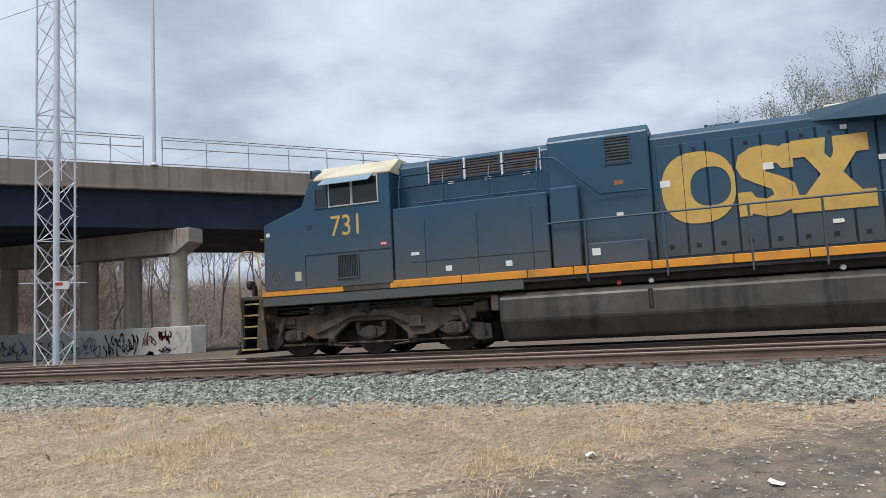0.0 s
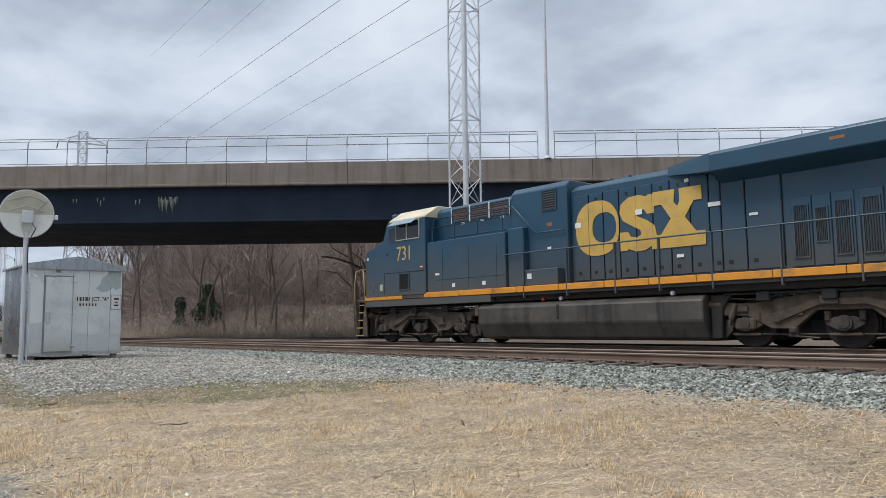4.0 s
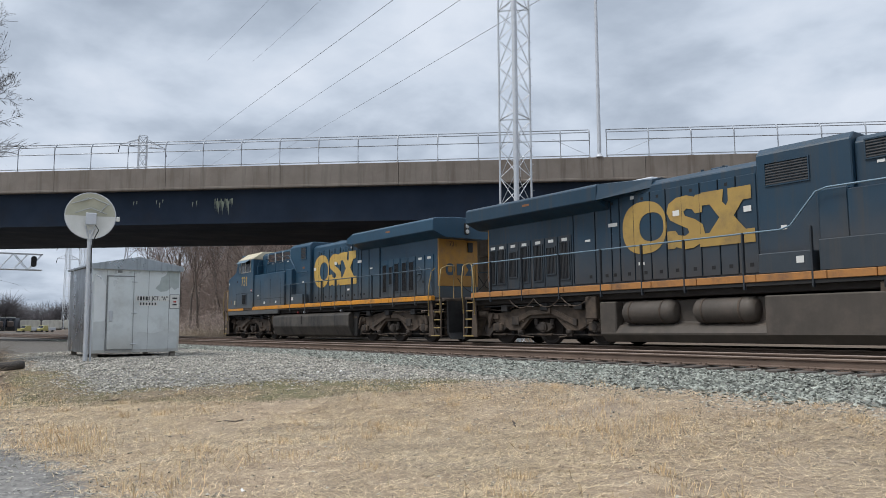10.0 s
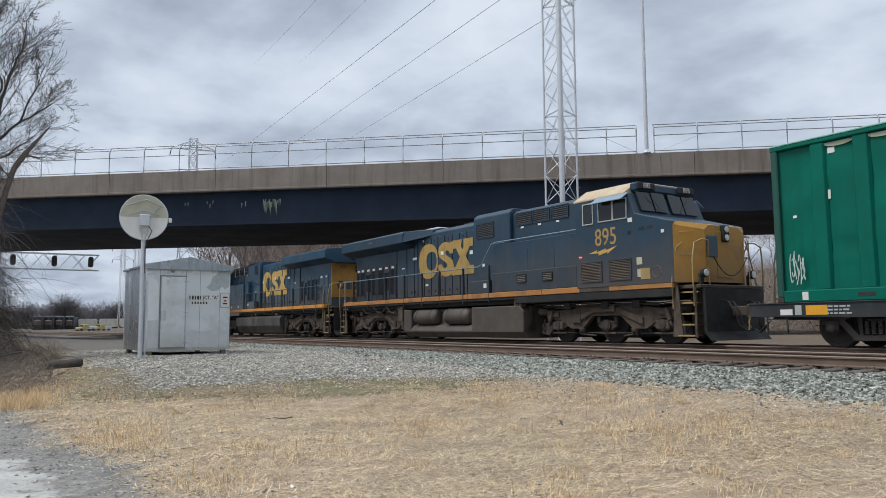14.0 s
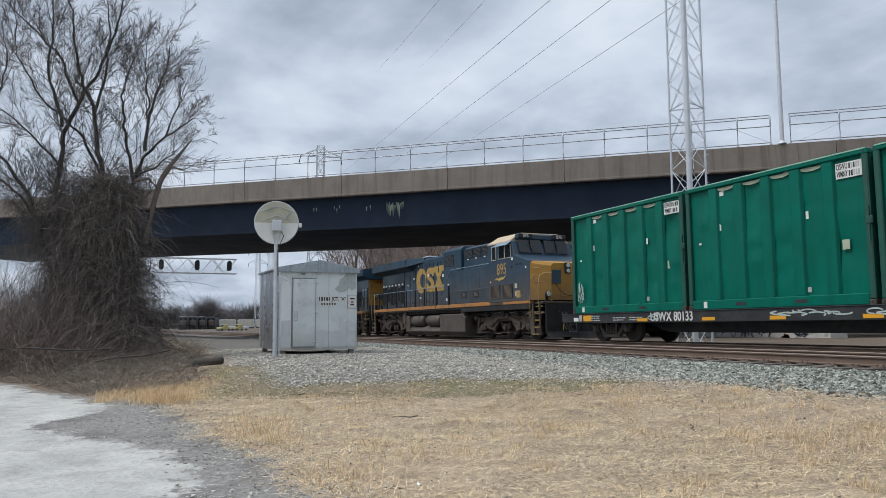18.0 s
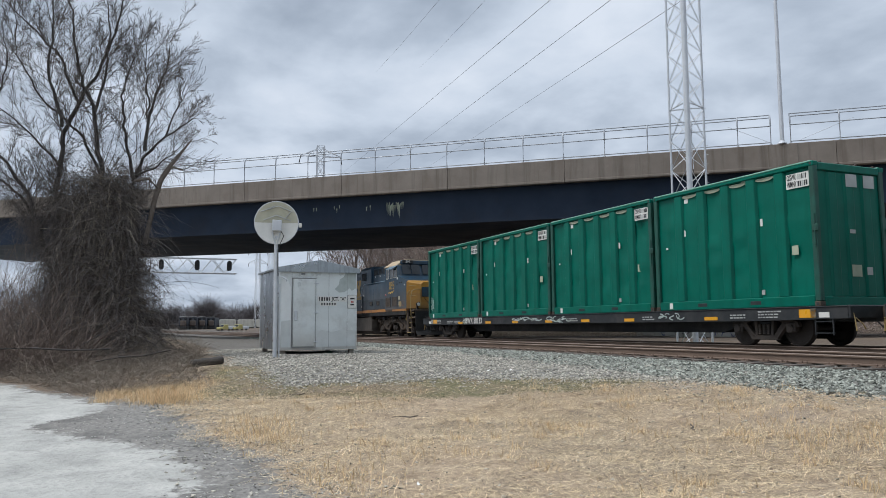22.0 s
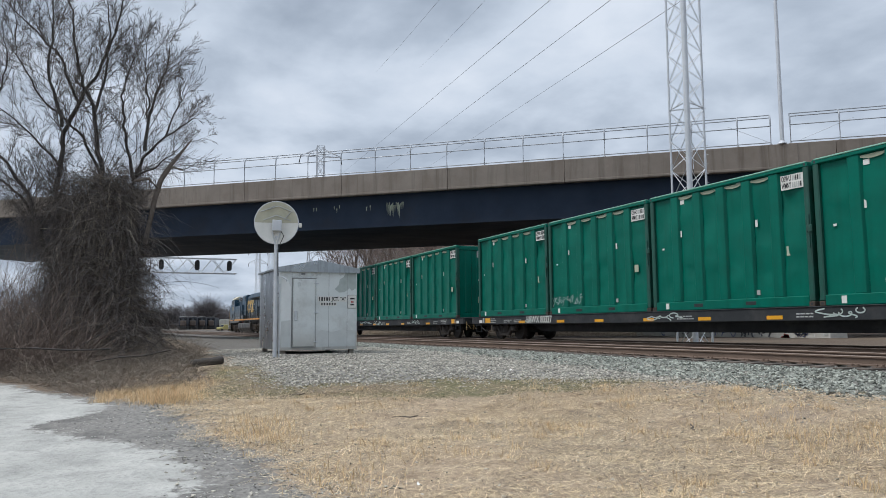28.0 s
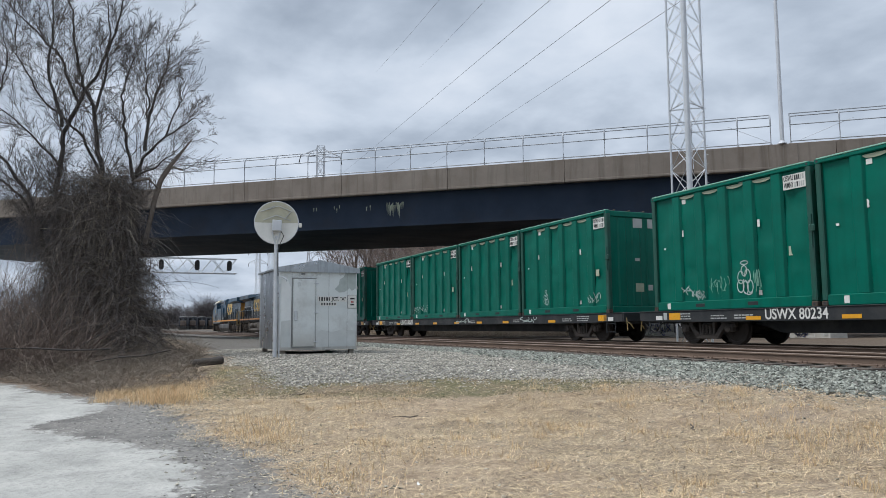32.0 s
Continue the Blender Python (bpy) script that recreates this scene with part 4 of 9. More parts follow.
def end_steps(parent, x, out, lower_mat, rear=False):
    """The stepwell at both corners of an end. out: -1 for the front, +1 for the rear."""
    for s in (-1, 1):
        ya, yb = sorted((s * 0.78, s * 1.42))
        bm = bmesh.new()
        xa, xb = sorted((x, x + out * 0.045))
        prism(bm, [(x, 1.55), (x + out * 0.10, 1.55), (x + out * 0.22, 0.22), (x - out * 0.10, 0.22)], s * 1.38, s * 1.42, "y")
        xo = x + out * 0.62
        prism(bm, [(xo, 1.55), (xo + out * 0.04, 1.55), (xo + out * 0.04, 0.2), (xo - out * 0.02, 0.2)], s * 1.38, s * 1.42, "y")
        box(bm, *sorted((x, x + out * 0.64)), *sorted((s * 0.74, s * 0.78)), 0.25, 1.5)
        well = part("stepwell", bm, M["frame"], parent)
        for k in range(5):
            z = 0.24 + k * 0.28
            t = bmesh.new()
            box(t, *sorted((x + out * 0.08, x + out * 0.62)), *sorted((s * (1.44 - 0.045 * k), s * (1.12 - 0.045 * k))), z, z + 0.022)
            st = part("step", t, M["frame"], well)
            part("tread_edge", made(box, *sorted((x + out * 0.08, x + out * 0.62)), *sorted((s * (1.44 - 0.045 * k), s * (1.455 - 0.045 * k))), z - 0.01, z + 0.03), M["grab_yellow"], well)
        bm = bmesh.new()
        pipe(bm, [(x - out * 0.02, s * 1.47, 0.95), (x - out * 0.02, s * 1.49, 1.6), (x + out * 0.02, s * 1.47, 2.1), (x + out * 0.12, s * 1.43, 2.55), (x + out * 0.25, s * 1.38, 2.66)], 0.022, 7)
        part("grab_iron", bm, M["grab_yellow"], parent)
        bm = bmesh.new()
        pipe(bm, [(xo, s * 1.43, 1.0), (xo + out * 0.02, s * 1.47, 1.6), (xo + out * 0.02, s * 1.47, 2.2), (xo + out * 0.04, s * 1.40, 2.62), (xo + out * 0.04, s * 1.15, 2.72), (xo + out * 0.04, s * 0.85, 2.72)], 0.022, 7)
        part("grab_iron", bm, M["grab_yellow"], parent)
        part("grab_post", made(pipe, [(xo + out * 0.04, s * 0.85, 2.72), (xo + out * 0.04, s * 0.85, 1.55)], 0.022, 6), M["grab_yellow"], parent)
    bm = bmesh.new()
    rbox(bm, *sorted((x, x + out * 0.72)), -1.3, 1.3, 1.46, 1.56, 0.02)
    part("end_platform", bm, M["frame"], parent)
    bm = bmesh.new()
    prism(bm, [(x + out * 0.70, 1.46), (x + out * 0.78, 1.46), (x + out * 0.80, 0.35), (x + out * 1.0, 0.12), (x + out * 0.9, 0.12), (x + out * 0.70, 0.35)], -1.2, 1.2, "y")
    part("pilot_plate", bm, M["black"], parent)
    bm = bmesh.new()
    rbox(bm, *sorted((x + out * 0.5, x + out * 1.25)), -0.14, 0.14, 0.74, 1.0, 0.03)
    prism(bm, [(x + out * 1.2, -0.2), (x + out * 1.52, -0.22), (x + out * 1.58, -0.05), (x + out * 1.40, 0.0), (x + out * 1.46, 0.16), (x + out * 1.3, 0.2), (x + out * 1.2, 0.12)], 0.70, 1.04, "z", 0.01)
    part("coupler", bm, M["frame"], parent)
    for s in (-0.42, 0.42, 0.62, -0.62):
        bm = bmesh.new()
        pipe(bm, [(x + out * 0.8, s, 1.15), (x + out * 1.05, s, 1.1), (x + out * 1.2, s * 0.95, 0.8), (x + out * 1.25, s * 0.8, 0.5), (x + out * 1.42, s * 0.7, 0.38)], 0.024, 6)
        part("brake_hose", bm, M["black"], parent)
    bm = bmesh.new()
    prev = None
    for k in range(9):
        y = -0.7 + 1.4 * k / 8
        p = (x + out * 0.70, y, 2.3 - 0.5 * (1 - ((k - 4) / 4) ** 2))
        if prev:
            tube(bm, prev, p, 0.014, n=5)
        prev = p
    part("safety_chain", bm, M["black"], parent)


def locomotive(label, sd, number, worn):
    blue, grey = (M["blue_worn"], M["grey_blue"]) if worn else (M["blue"], M["blue"])
    lo = thing("diesel_locomotive", label, "locomotive", "locomotives of the train")
    P = lambda name, bm, mat, lab="": part(name, bm, mat, lo, lab)
    box2 = lambda x0, x1, y0, y1, z0, z1, r=0.015: made(rbox, x0, x1, *sorted((sd * y0, sd * y1)), z0, z1, r)
    # frame and sill
    bm = bmesh.new()
    rbox(bm, -9.66, 10.0, -1.28, 1.28, 1.26, 1.62, 0.02)
    P("underframe", bm, M["wheel"])
    for s in (-1, 1):
        bm = bmesh.new()
        rbox(bm, -9.66, -3.0, *sorted((s * 1.28, s * 1.47)), 1.27, 1.50, 0.012)
        P("cab_skirt", bm, M["black"] if worn else blue)
        P("side_sill", made(box, -3.0, 10.0, *sorted((s * 1.28, s * 1.46)), 1.42, 1.50), M["black"])
        cuts = [-9.66, -7.35, -6.15, -4.4, -2.9, -1.9, -0.3, 1.25, 2.6, 3.9, 5.7, 7.2, 8.4, 10.0]
        for a, b in zip(cuts, cuts[1:]):
            if (a, b) == (-7.35, -6.15):
                bm = made(rbox, -7.35, -6.15, *sorted((s * 1.28, s * 1.485)), 1.505, 1.66, 0.01)
                P("jacking_pad", bm, M["frame"])
                continue
            P("sill_stripe", made(rbox, a + 0.008, b - 0.008, *sorted((s * 1.3, s * 1.49)), 1.505, 1.675, 0.01), M["stripe_worn"] if worn else M["stripe"], "worn orange-yellow sill stripe")
    # cab: side outline drawn across, with a chamfered front to the nose
    fx = -9.72 if worn else -9.50
    cab_out = [(fx, 1.62), (fx, 3.26), (-8.42, 3.62), (-8.19, 4.20), (-8.12, 4.25), (-6.05, 4.25), (-6.05, 1.62)]
    bm = bmesh.new()
    prism(bm, cab_out, -1.5, 1.5, "y", 0.02)
    cab = P("cab", bm, blue, "wide blue cab with a short sloping nose")
    bm = bmesh.new()
    back = [(-1.5, 1.63), (1.5, 1.63), (1.5, 3.16), (1.40, 3.255), (-1.40, 3.255), (-1.5, 3.16)]
    front = [(-0.78, 1.63), (0.78, 1.63), (0.78, 3.02), (0.62, 3.15), (-0.62, 3.15), (-0.78, 3.02)]
    tip = fx - 0.44
    va, vb = [bm.verts.new((fx + 0.004, y, z)) for y, z in back], [bm.verts.new((tip, y, z)) for y, z in front]
    for k in range(6):
        bm.faces.new((va[k], va[(k + 1) % 6], vb[(k + 1) % 6], vb[k]))
    bm.faces.new(va[::-1])
    bm.faces.new(vb)
    nose = P("nose_front", bm, M["nose"], "dirty yellow nose with wide chamfered corners")
    for s in (-1, 1):
        for z in (2.35, 2.95):
            part("grab_iron", made(pipe, [(fx - 0.10, s * 1.35, z), (fx - 0.18, s * 1.38, z), (fx - 0.36, s * 1.10, z), (fx - 0.30, s * 1.04, z)], 0.016, 5), M["grab_yellow"], nose)
    part("nose_door", made(rbox, tip - 0.02, tip + 0.02, -0.34, 0.34, 1.75, 3.0, 0.015), M["nose"], nose)
    if worn:
        bm = bmesh.new()
        prism(bm, [(0.30, 2.30), (0.74, 2.30), (0.74, 2.86), (0.30, 2.86)], tip - 0.03, tip - 0.001, "x", 0.01)
        P("dark_emblem", bm, M["blue"])
    bm = bmesh.new()
    rbox(bm, tip - 0.10, tip + 0.10, -0.13, 0.13, 2.72, 3.17, 0.03)
    hl = P("headlight_housing", bm, M["black"])
    for z in (2.83, 3.05):
        part("headlight", made(lathe, [(0, 0.085), (0.02, 0.085), (0.03, 0.06)], (tip - 0.10, 0, z), (tip - 0.6, 0, z), 14), M["lamp_glass"], hl)
    for s in (-1, 1):
        bm = bmesh.new()
        lathe(bm, [(0, 0.05), (0.03, 0.11), (0.14, 0.12), (0.15, 0.10)], (-10.18, s * 1.0, 1.86), (-10.6, s * 1.0, 1.86), 14)
        rbox(bm, -10.2, -10.12, s * 1.0 - 0.06, s * 1.0 + 0.06, 1.55, 1.85, 0.01)
        dl = P("ditch_light", bm, M["black"])
        part("lens", made(lathe, [(0, 0.10), (0.015, 0.08)], (-10.33, s * 1.0, 1.86), (-10.7, s * 1.0, 1.86), 14), M["lamp_glass"], dl)
    # cab roof
    bm = bmesh.new()
    prism(bm, [(-1.51, 4.20), (-1.51, 4.26), (-0.95, 4.62), (0.95, 4.62), (1.51, 4.26), (1.51, 4.20)], -8.06, -6.0, "x", 0.015)
    P("cab_roof", bm, M["cream_worn"] if worn else M["cream"], "faded cream cab roof")
    bm = bmesh.new()
    rbox(bm, -8.26, -8.02, -1.25, 1.25, 4.30, 4.56, 0.05)
    P("roof_visor", bm, blue)
    for s in (-1, 1):
        nb = P("number_board", made(rbox, -8.33, -8.25, *sorted((s * 0.5, s * 1.2)), 4.36, 4.56, 0.02), M["black"])
        if worn:
            text_part(number, 0.20, M["white"], nb, pose(-8.336, s * 0.85, 4.46, 90, 0, -90), "board_number")
    # windscreen: four panes
    for s in (-1, 1):
        for a, b in ((0.08, 0.62), (0.68, 1.22)):
            bm = bmesh.new()
            q = [(-8.445, s * a, 3.72), (-8.445, s * b, 3.72), (-8.245, s * b, 4.30), (-8.245, s * a, 4.30)]
            vs = [bm.verts.new(v) for v in q] + [bm.verts.new((v[0] + 0.05, v[1], v[2])) for v in q]
            for f in ((0, 1, 2, 3), (4, 7, 6, 5), (0, 4, 5, 1), (1, 5, 6, 2), (2, 6, 7, 3), (3, 7, 4, 0)):
                bm.faces.new([vs[i] for i in f])
            P("windscreen_pane", bm, M["glass_dark"])
        bm = bmesh.new()
        tube(bm, (-8.50, s * 0.4, 3.70), (-8.36, s * 0.75, 4.12), 0.007, n=5)
        tube(bm, (-8.43, s * 0.68, 4.02), (-8.34, s * 0.82, 4.22), 0.009, n=5)
        P("wiper", bm, M["black"])
    # cab side windows
    for s in (-1, 1):
        wins = ((-8.0, -7.72, 3.56, 3.98), (-7.62, -7.06, 3.56, 4.12), (-7.0, -6.36, 3.56, 4.16)) if not worn else ((-6.80, -6.42, 3.52, 4.10), (-7.58, -7.06, 3.54, 4.10), (-8.12, -7.64, 3.54, 4.08))
        for k, (a, b, c, d) in enumerate(wins):
            fr = bmesh.new()
            for q in ((a - 0.03, a, c - 0.03, d + 0.03), (b, b + 0.03, c - 0.03, d + 0.03), (a, b, c - 0.03, c), (a, b, d, d + 0.03)):
                box(fr, q[0], q[1], *sorted((s * 1.485, s * 1.525)), q[2], q[3])
            w = P("window", fr, M["steel_bright"] if k or worn else blue)
            part("pane", made(box, a, b, *sorted((s * 1.48, s * 1.508)), c, d), M["glass_dark"], w)
        bm = bmesh.new()
        va_, vb_ = (-7.78, -6.45) if not worn else (-8.2, -6.98)
        prism(bm, [(s * 1.48, 4.25), (s * 1.78, 4.05), (s * 1.78, 4.035), (s * 1.48, 4.22)], va_, vb_, "x")
        P("sun_visor", bm, M["visor"], "pale blue sun visor over the side window")
    # cab numbers and marks
    rot = pose(0, 0, 0, 90, 0, 0) if sd < 0 else pose(0, 0, 0, 90, 0, 180)
    text_part(number, 0.70, M["yellow_worn"] if worn else M["yellow"], lo, Matrix.Translation((-7.3 if worn else -7.2, sd * 1.503, 3.05)) @ rot, "road_number", stretch=0.84, bold=0.002, label="yellow painted locomotive number")
    if worn:
        bm = bmesh.new()
        bolt = [(0.0, 0.0), (0.35, 0.10), (0.33, 0.03), (0.72, 0.12), (0.68, 0.06), (1.15, 0.16), (0.75, -0.05), (0.78, 0.01), (0.40, -0.07), (0.42, 0.0)]
        prism(bm, [(-6.6 - x, 2.62 + z) for x, z in bolt], sd * 1.503, sd * 1.508, "y")
        P("lightning_mark", bm, M["yellow"])
    if worn:
        for a in (-8.2, -7.08):
            louvre(lo, sd, a - 0.02, a + 0.78, 1.82, 2.36, 1.5, M["frame"], blue, 12, name="cab_louvre")
    else:
        louvre(lo, sd, -7.45, -6.93, 1.84, 2.36, 1.5, M["grille"], blue, 12, upright=True, name="cab_grille")
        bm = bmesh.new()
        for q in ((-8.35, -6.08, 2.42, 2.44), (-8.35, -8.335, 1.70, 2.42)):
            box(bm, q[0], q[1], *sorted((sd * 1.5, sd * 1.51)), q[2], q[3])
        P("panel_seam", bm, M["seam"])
    decal(lo, sd, -8.55, 1.95, 0.17, 0.22, 1.5, "cut_cream")
    decal(lo, sd, -9.38, 3.02, 0.1, 0.09, 1.5)
    decal(lo, sd, -6.25, 2.55, 0.15, 0.10, 1.5, "flag_red", "flag_sticker")
    decal(lo, sd, -6.25, 2.55, 0.13, 0.03, 1.507, "white", "flag_stripe")
    decal(lo, sd, -8.2, 3.1, 0.12, 0.1, 1.5, "black", "door_latch")
    bm = bmesh.new()
    for k in range(20):
        a0, a1 = math.tau * k / 20, math.tau * (k + 1) / 20
        tube(bm, (-9.15 + 0.15 * math.cos(a0), sd * 1.503, 1.95 + 0.15 * math.sin(a0)), (-9.15 + 0.15 * math.cos(a1), sd * 1.503, 1.95 + 0.15 * math.sin(a1)), 0.008, n=4)
    P("round_decal", bm, M["copper"])
    if worn:
        decal(lo, sd, -8.75, 1.92, 0.34, 0.30, 1.503, "grab_yellow", "worn_patch")
        decal(lo, sd, -8.55, 2.28, 0.2, 0.2, 1.503, "cut_cream")
        decal(lo, sd, -8.25, 3.45, 0.16, 0.12, 1.503, "white")
        for a in (-8.95, -8.65):
            decal(lo, sd, a, 3.18, 0.18, 0.08, 1.503, "black", "vent_slot")
    # equipment cabinet behind the cab
    top = 3.34
    P("equipment_cabinet", box2(-6.04, -2.38, 0.8, 1.43, 1.66, top, 0.025), blue)
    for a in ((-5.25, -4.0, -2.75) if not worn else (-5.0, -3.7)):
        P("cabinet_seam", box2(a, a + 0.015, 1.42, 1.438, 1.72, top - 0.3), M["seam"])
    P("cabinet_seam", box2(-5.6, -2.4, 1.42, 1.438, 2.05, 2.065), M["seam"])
    if worn:
        for a in (-4.9, -3.6):
            louvre(lo, sd, a, a + 0.42, 1.98, 2.2, 1.46, M["tank_worn"], M["grille"], 4, name="cabinet_louvre")
        P("cabinet_skirt", box2(-6.02, -1.75, 1.40, 1.46, 1.68, 2.34), M["grey_blue"])
    P("cabinet_far_side", box2(-6.04, -2.38, -1.43, -0.8, 1.66, top, 0.025), blue)
    # upper hood with three fan louvres
    bm = bmesh.new()
    prism(bm, [(-0.98, 1.6), (-0.98, 4.36), (-0.85, 4.50), (0.85, 4.50), (0.98, 4.36), (0.98, 1.6)], -6.05, -2.38, "x", 0.02)
    P("upper_hood", bm, blue)
    for k, a in enumerate((-5.2, -4.3, -3.4)):
        louvre(lo, sd, a, a + 0.78, 3.98, 4.36, 0.985, M["grille_rust"] if not worn else M["grille"], blue, 6, name="fan_louvre")
        if not worn:
            for b in (a - 0.06, a + 0.82):
                P("white_bracket", box2(b, b + 0.035, 0.985, 1.03, 3.9, 4.42), M["white"])
        decal(lo, sd, a + 0.5, 3.88, 0.16, 0.06, 0.985)
    # dynamic brake hood
    bm = bmesh.new()
    prism(bm, [(-1.12, 1.6), (-1.12, 4.46), (-0.95, 4.62), (0.95, 4.62), (1.12, 4.46), (1.12, 1.6)], -2.38, -0.22, "x", 0.025)
    P("brake_grid_hood", bm, blue)
    if not worn:
        louvre(lo, sd, -1.12, -0.62, 3.84, 4.38, 1.12, M["grille"], blue, 8, name="square_grille")
        bm = bmesh.new()
        pipe(bm, [(-6.0, sd * 1.2, 4.12), (-2.42, sd * 1.2, 4.12), (-2.2, sd * 1.25, 4.08), (-1.35, sd * 1.28, 3.25), (-1.3, sd * 1.2, 3.2), (-0.3, sd * 1.2, 3.2)], 0.02, 6)
        pipe(bm, [(-6.0, sd * 1.3, 3.82), (-2.6, sd * 1.3, 3.82)], 0.02, 6)
        for a in (-5.9, -4.8, -3.7, -2.6):
            tube(bm, (a, sd * 1.3, 3.3), (a, sd * 1.3, 3.84), 0.025, n=6)
            tube(bm, (a, sd * 1.3, 3.82), (a, sd * 1.2, 4.12), 0.015, n=5)
        P("roof_handrail", bm, blue)
        for a in (-4.85, -4.5):
            P("step_pipe", made(tube, (-5.5, sd * 1.1, 3.36 + (a + 4.85) * 0.3), (-2.6, sd * 1.1, 3.36 + (a + 4.85) * 0.3), 0.018, n=5), blue)
        P("rust_patch", box2(-0.98, -0.78, 1.12, 1.126, 3.36, 3.46, 0.002), M["copper"])
    else:
        louvre(lo, sd, -1.45, -0.45, 3.72, 4.22, 1.12, M["grille"], blue, 8, name="square_grille")
    P("cabinet_column", box2(-2.36, -1.72, 1.1, 1.34, 1.68, 3.42, 0.03), blue)
    P("walkway_locker", box2(-1.62, -0.35, 1.14, 1.44, 1.68, 2.14, 0.02), blue if not worn else grey)
    # engine hood
    bm = bmesh.new()
    prism(bm, [(-0.95, 1.6), (-0.95, 4.28), (-0.78, 4.42), (0.78, 4.42), (0.95, 4.28), (0.95, 1.6)], -0.22, 9.68, "x", 0.02)
    P("engine_hood", bm, blue)
    edges = [-0.12, 0.42, 0.9, 1.42, 1.95, 2.45, 2.95, 3.5, 4.0, 4.3, 4.9, 5.75]
    for a, b in zip(edges, edges[1:]):
        P("hood_door", box2(a + 0.015, b - 0.015, 0.93, 0.975, 1.75, 4.1, 0.01), blue)
        P("door_gasket", box2(b - 0.006, b + 0.006, 0.95, 0.994, 1.78, 4.1, 0.003), M["seam"])
        decal(lo, sd, a + 0.2, 1.95, 0.10, 0.09, 0.975, "black", "door_latch")
        if (b * 10) % 2 > 0.8:
            decal(lo, sd, a + 0.25, 3.95, 0.08, 0.08, 0.975, "black", "door_latch")
    if sd < 0:
        emblem(lo, sd, -0.03, 3.93, 2.42, 3.86, M["yellow"])
    else:
        emblem(lo, sd, 3.88, 3.93, 2.48, 3.84, M["yellow_worn"])
    for x, z, w, h in ((0.05, 3.28, 0.2, 0.14), (2.05, 3.42, 0.2, 0.14), (4.15, 3.35, 0.32, 0.10), (3.45, 4.02, 0.12, 0.09), (3.2, 2.2, 0.2, 0.08), (-0.9, 2.72, 0.14, 0.1), (-1.4, 1.95, 0.17, 0.15), (-5.5, 2.25, 0.2, 0.07), (-4.7, 1.86, 0.15, 0.12), (-3.3, 1.86, 0.15, 0.12), (5.1, 3.0, 0.2, 0.06)):
        y = 0.99 if x > -0.2 else (1.445 if -1.6 < x < -0.35 and z < 2.14 else (1.125 if x > -2.3 else 1.435))
        decal(lo, sd, x if not worn else x + 0.07, z, w, h, y)
    # exhaust and roof gear
    bm = bmesh.new()
    rbox(bm, 1.0, 1.5, -0.35, 0.35, 4.42, 4.56, 0.03)
    P("exhaust_stack", bm, blue)
    for a in (0.95, 1.55):
        P("lifting_lug", made(tube, (a, sd * 0.6, 4.40), (a, sd * 0.6, 4.50), 0.045, n=6), blue)
    P("roof_hatch", made(rbox, 3.2, 4.1, -0.5, 0.5, 4.5, 4.62, 0.03), M["cream"] if not worn else M["galv"])
    # radiator wings
    bm = bmesh.new()
    prism(bm, [(-1.52, 4.02), (-1.52, 4.42), (-1.44, 4.49), (-0.5, 4.58), (0.5, 4.58), (1.44, 4.49), (1.52, 4.42), (1.52, 4.02), (0.96, 3.80), (-0.96, 3.80)], 4.35, 10.2, "x", 0.02)
    rw = P("radiator_hood", bm, blue, "overhanging radiator hood at the rear")
    bm = bmesh.new()
    a = [(-0.95, 4.22), (-0.9, 4.44), (-0.5, 4.54), (0.5, 4.54), (0.9, 4.44), (0.95, 4.22)]
    b = [(-1.51, 4.03), (-1.44, 4.48), (-0.5, 4.58), (0.5, 4.58), (1.44, 4.48), (1.51, 4.03)]
    va = [bm.verts.new((2.9, y, z)) for y, z in a]
    vb = [bm.verts.new((4.36, y, z)) for y, z in b]
    for i in range(6):
        bm.faces.new((va[i], va[(i + 1) % 6], vb[(i + 1) % 6], vb[i]))
    bm.faces.new(va[::-1])
    bm.faces.new(vb)
    P("radiator_front_slope", bm, blue)
    for k in range(3):
        bm = bmesh.new()
        box(bm, 4.7 + k * 1.75, 6.3 + k * 1.75, -1.2, 1.2, 4.50, 4.61)
        for v in bm.verts:
            if abs(v.co.y) > 1 and v.co.z > 4.55:
                v.co.z = 4.54
        part("roof_screen", bm, M["galv"] if k == 0 else M["grille"], rw)
    decal(lo, sd, 7.2, 4.26, 0.3, 0.07, 1.52, "copper", "rust_patch")
    # doors with upright screens under the wings
    if worn:
        doors = [(a, 0.52 if k < 6 else 0.42, True) for k, a in enumerate((5.85, 6.42, 6.99, 7.62, 8.15, 8.72, 9.2))]
    else:
        doors = [(5.93, 0.44, True), (6.39, 0.38, True), (6.79, 0.44, True), (7.33, 0.46, True), (7.82, 0.46, True), (8.36, 0.54, False), (8.97, 0.50, False)]
    for k, (a, w, screened) in enumerate(doors):
        P("screen_door", box2(a, a + w, 0.93, 0.985, 1.74, 3.25, 0.01), blue if not worn else grey)
        if screened:
            low, high = (2.25, 2.95) if not worn and k == 1 else (1.95 + 0.18 * (worn and k % 3 == 1), 3.05 - 0.12 * (worn and k % 3 == 1))
            louvre(lo, sd, a + 0.08, a + w - 0.08, low, high, 0.985, M["grille"], blue if not worn else grey, 6, upright=True, name="door_screen")
        else:
            decal(lo, sd, a + w - 0.08, 2.25, 0.07, 0.08, 0.987, "black", "door_latch")
        if worn or k > 4:
            decal(lo, sd, a + w / 2, 3.13, 0.22, 0.09, 0.987)
    if not worn:
        bm = bmesh.new()
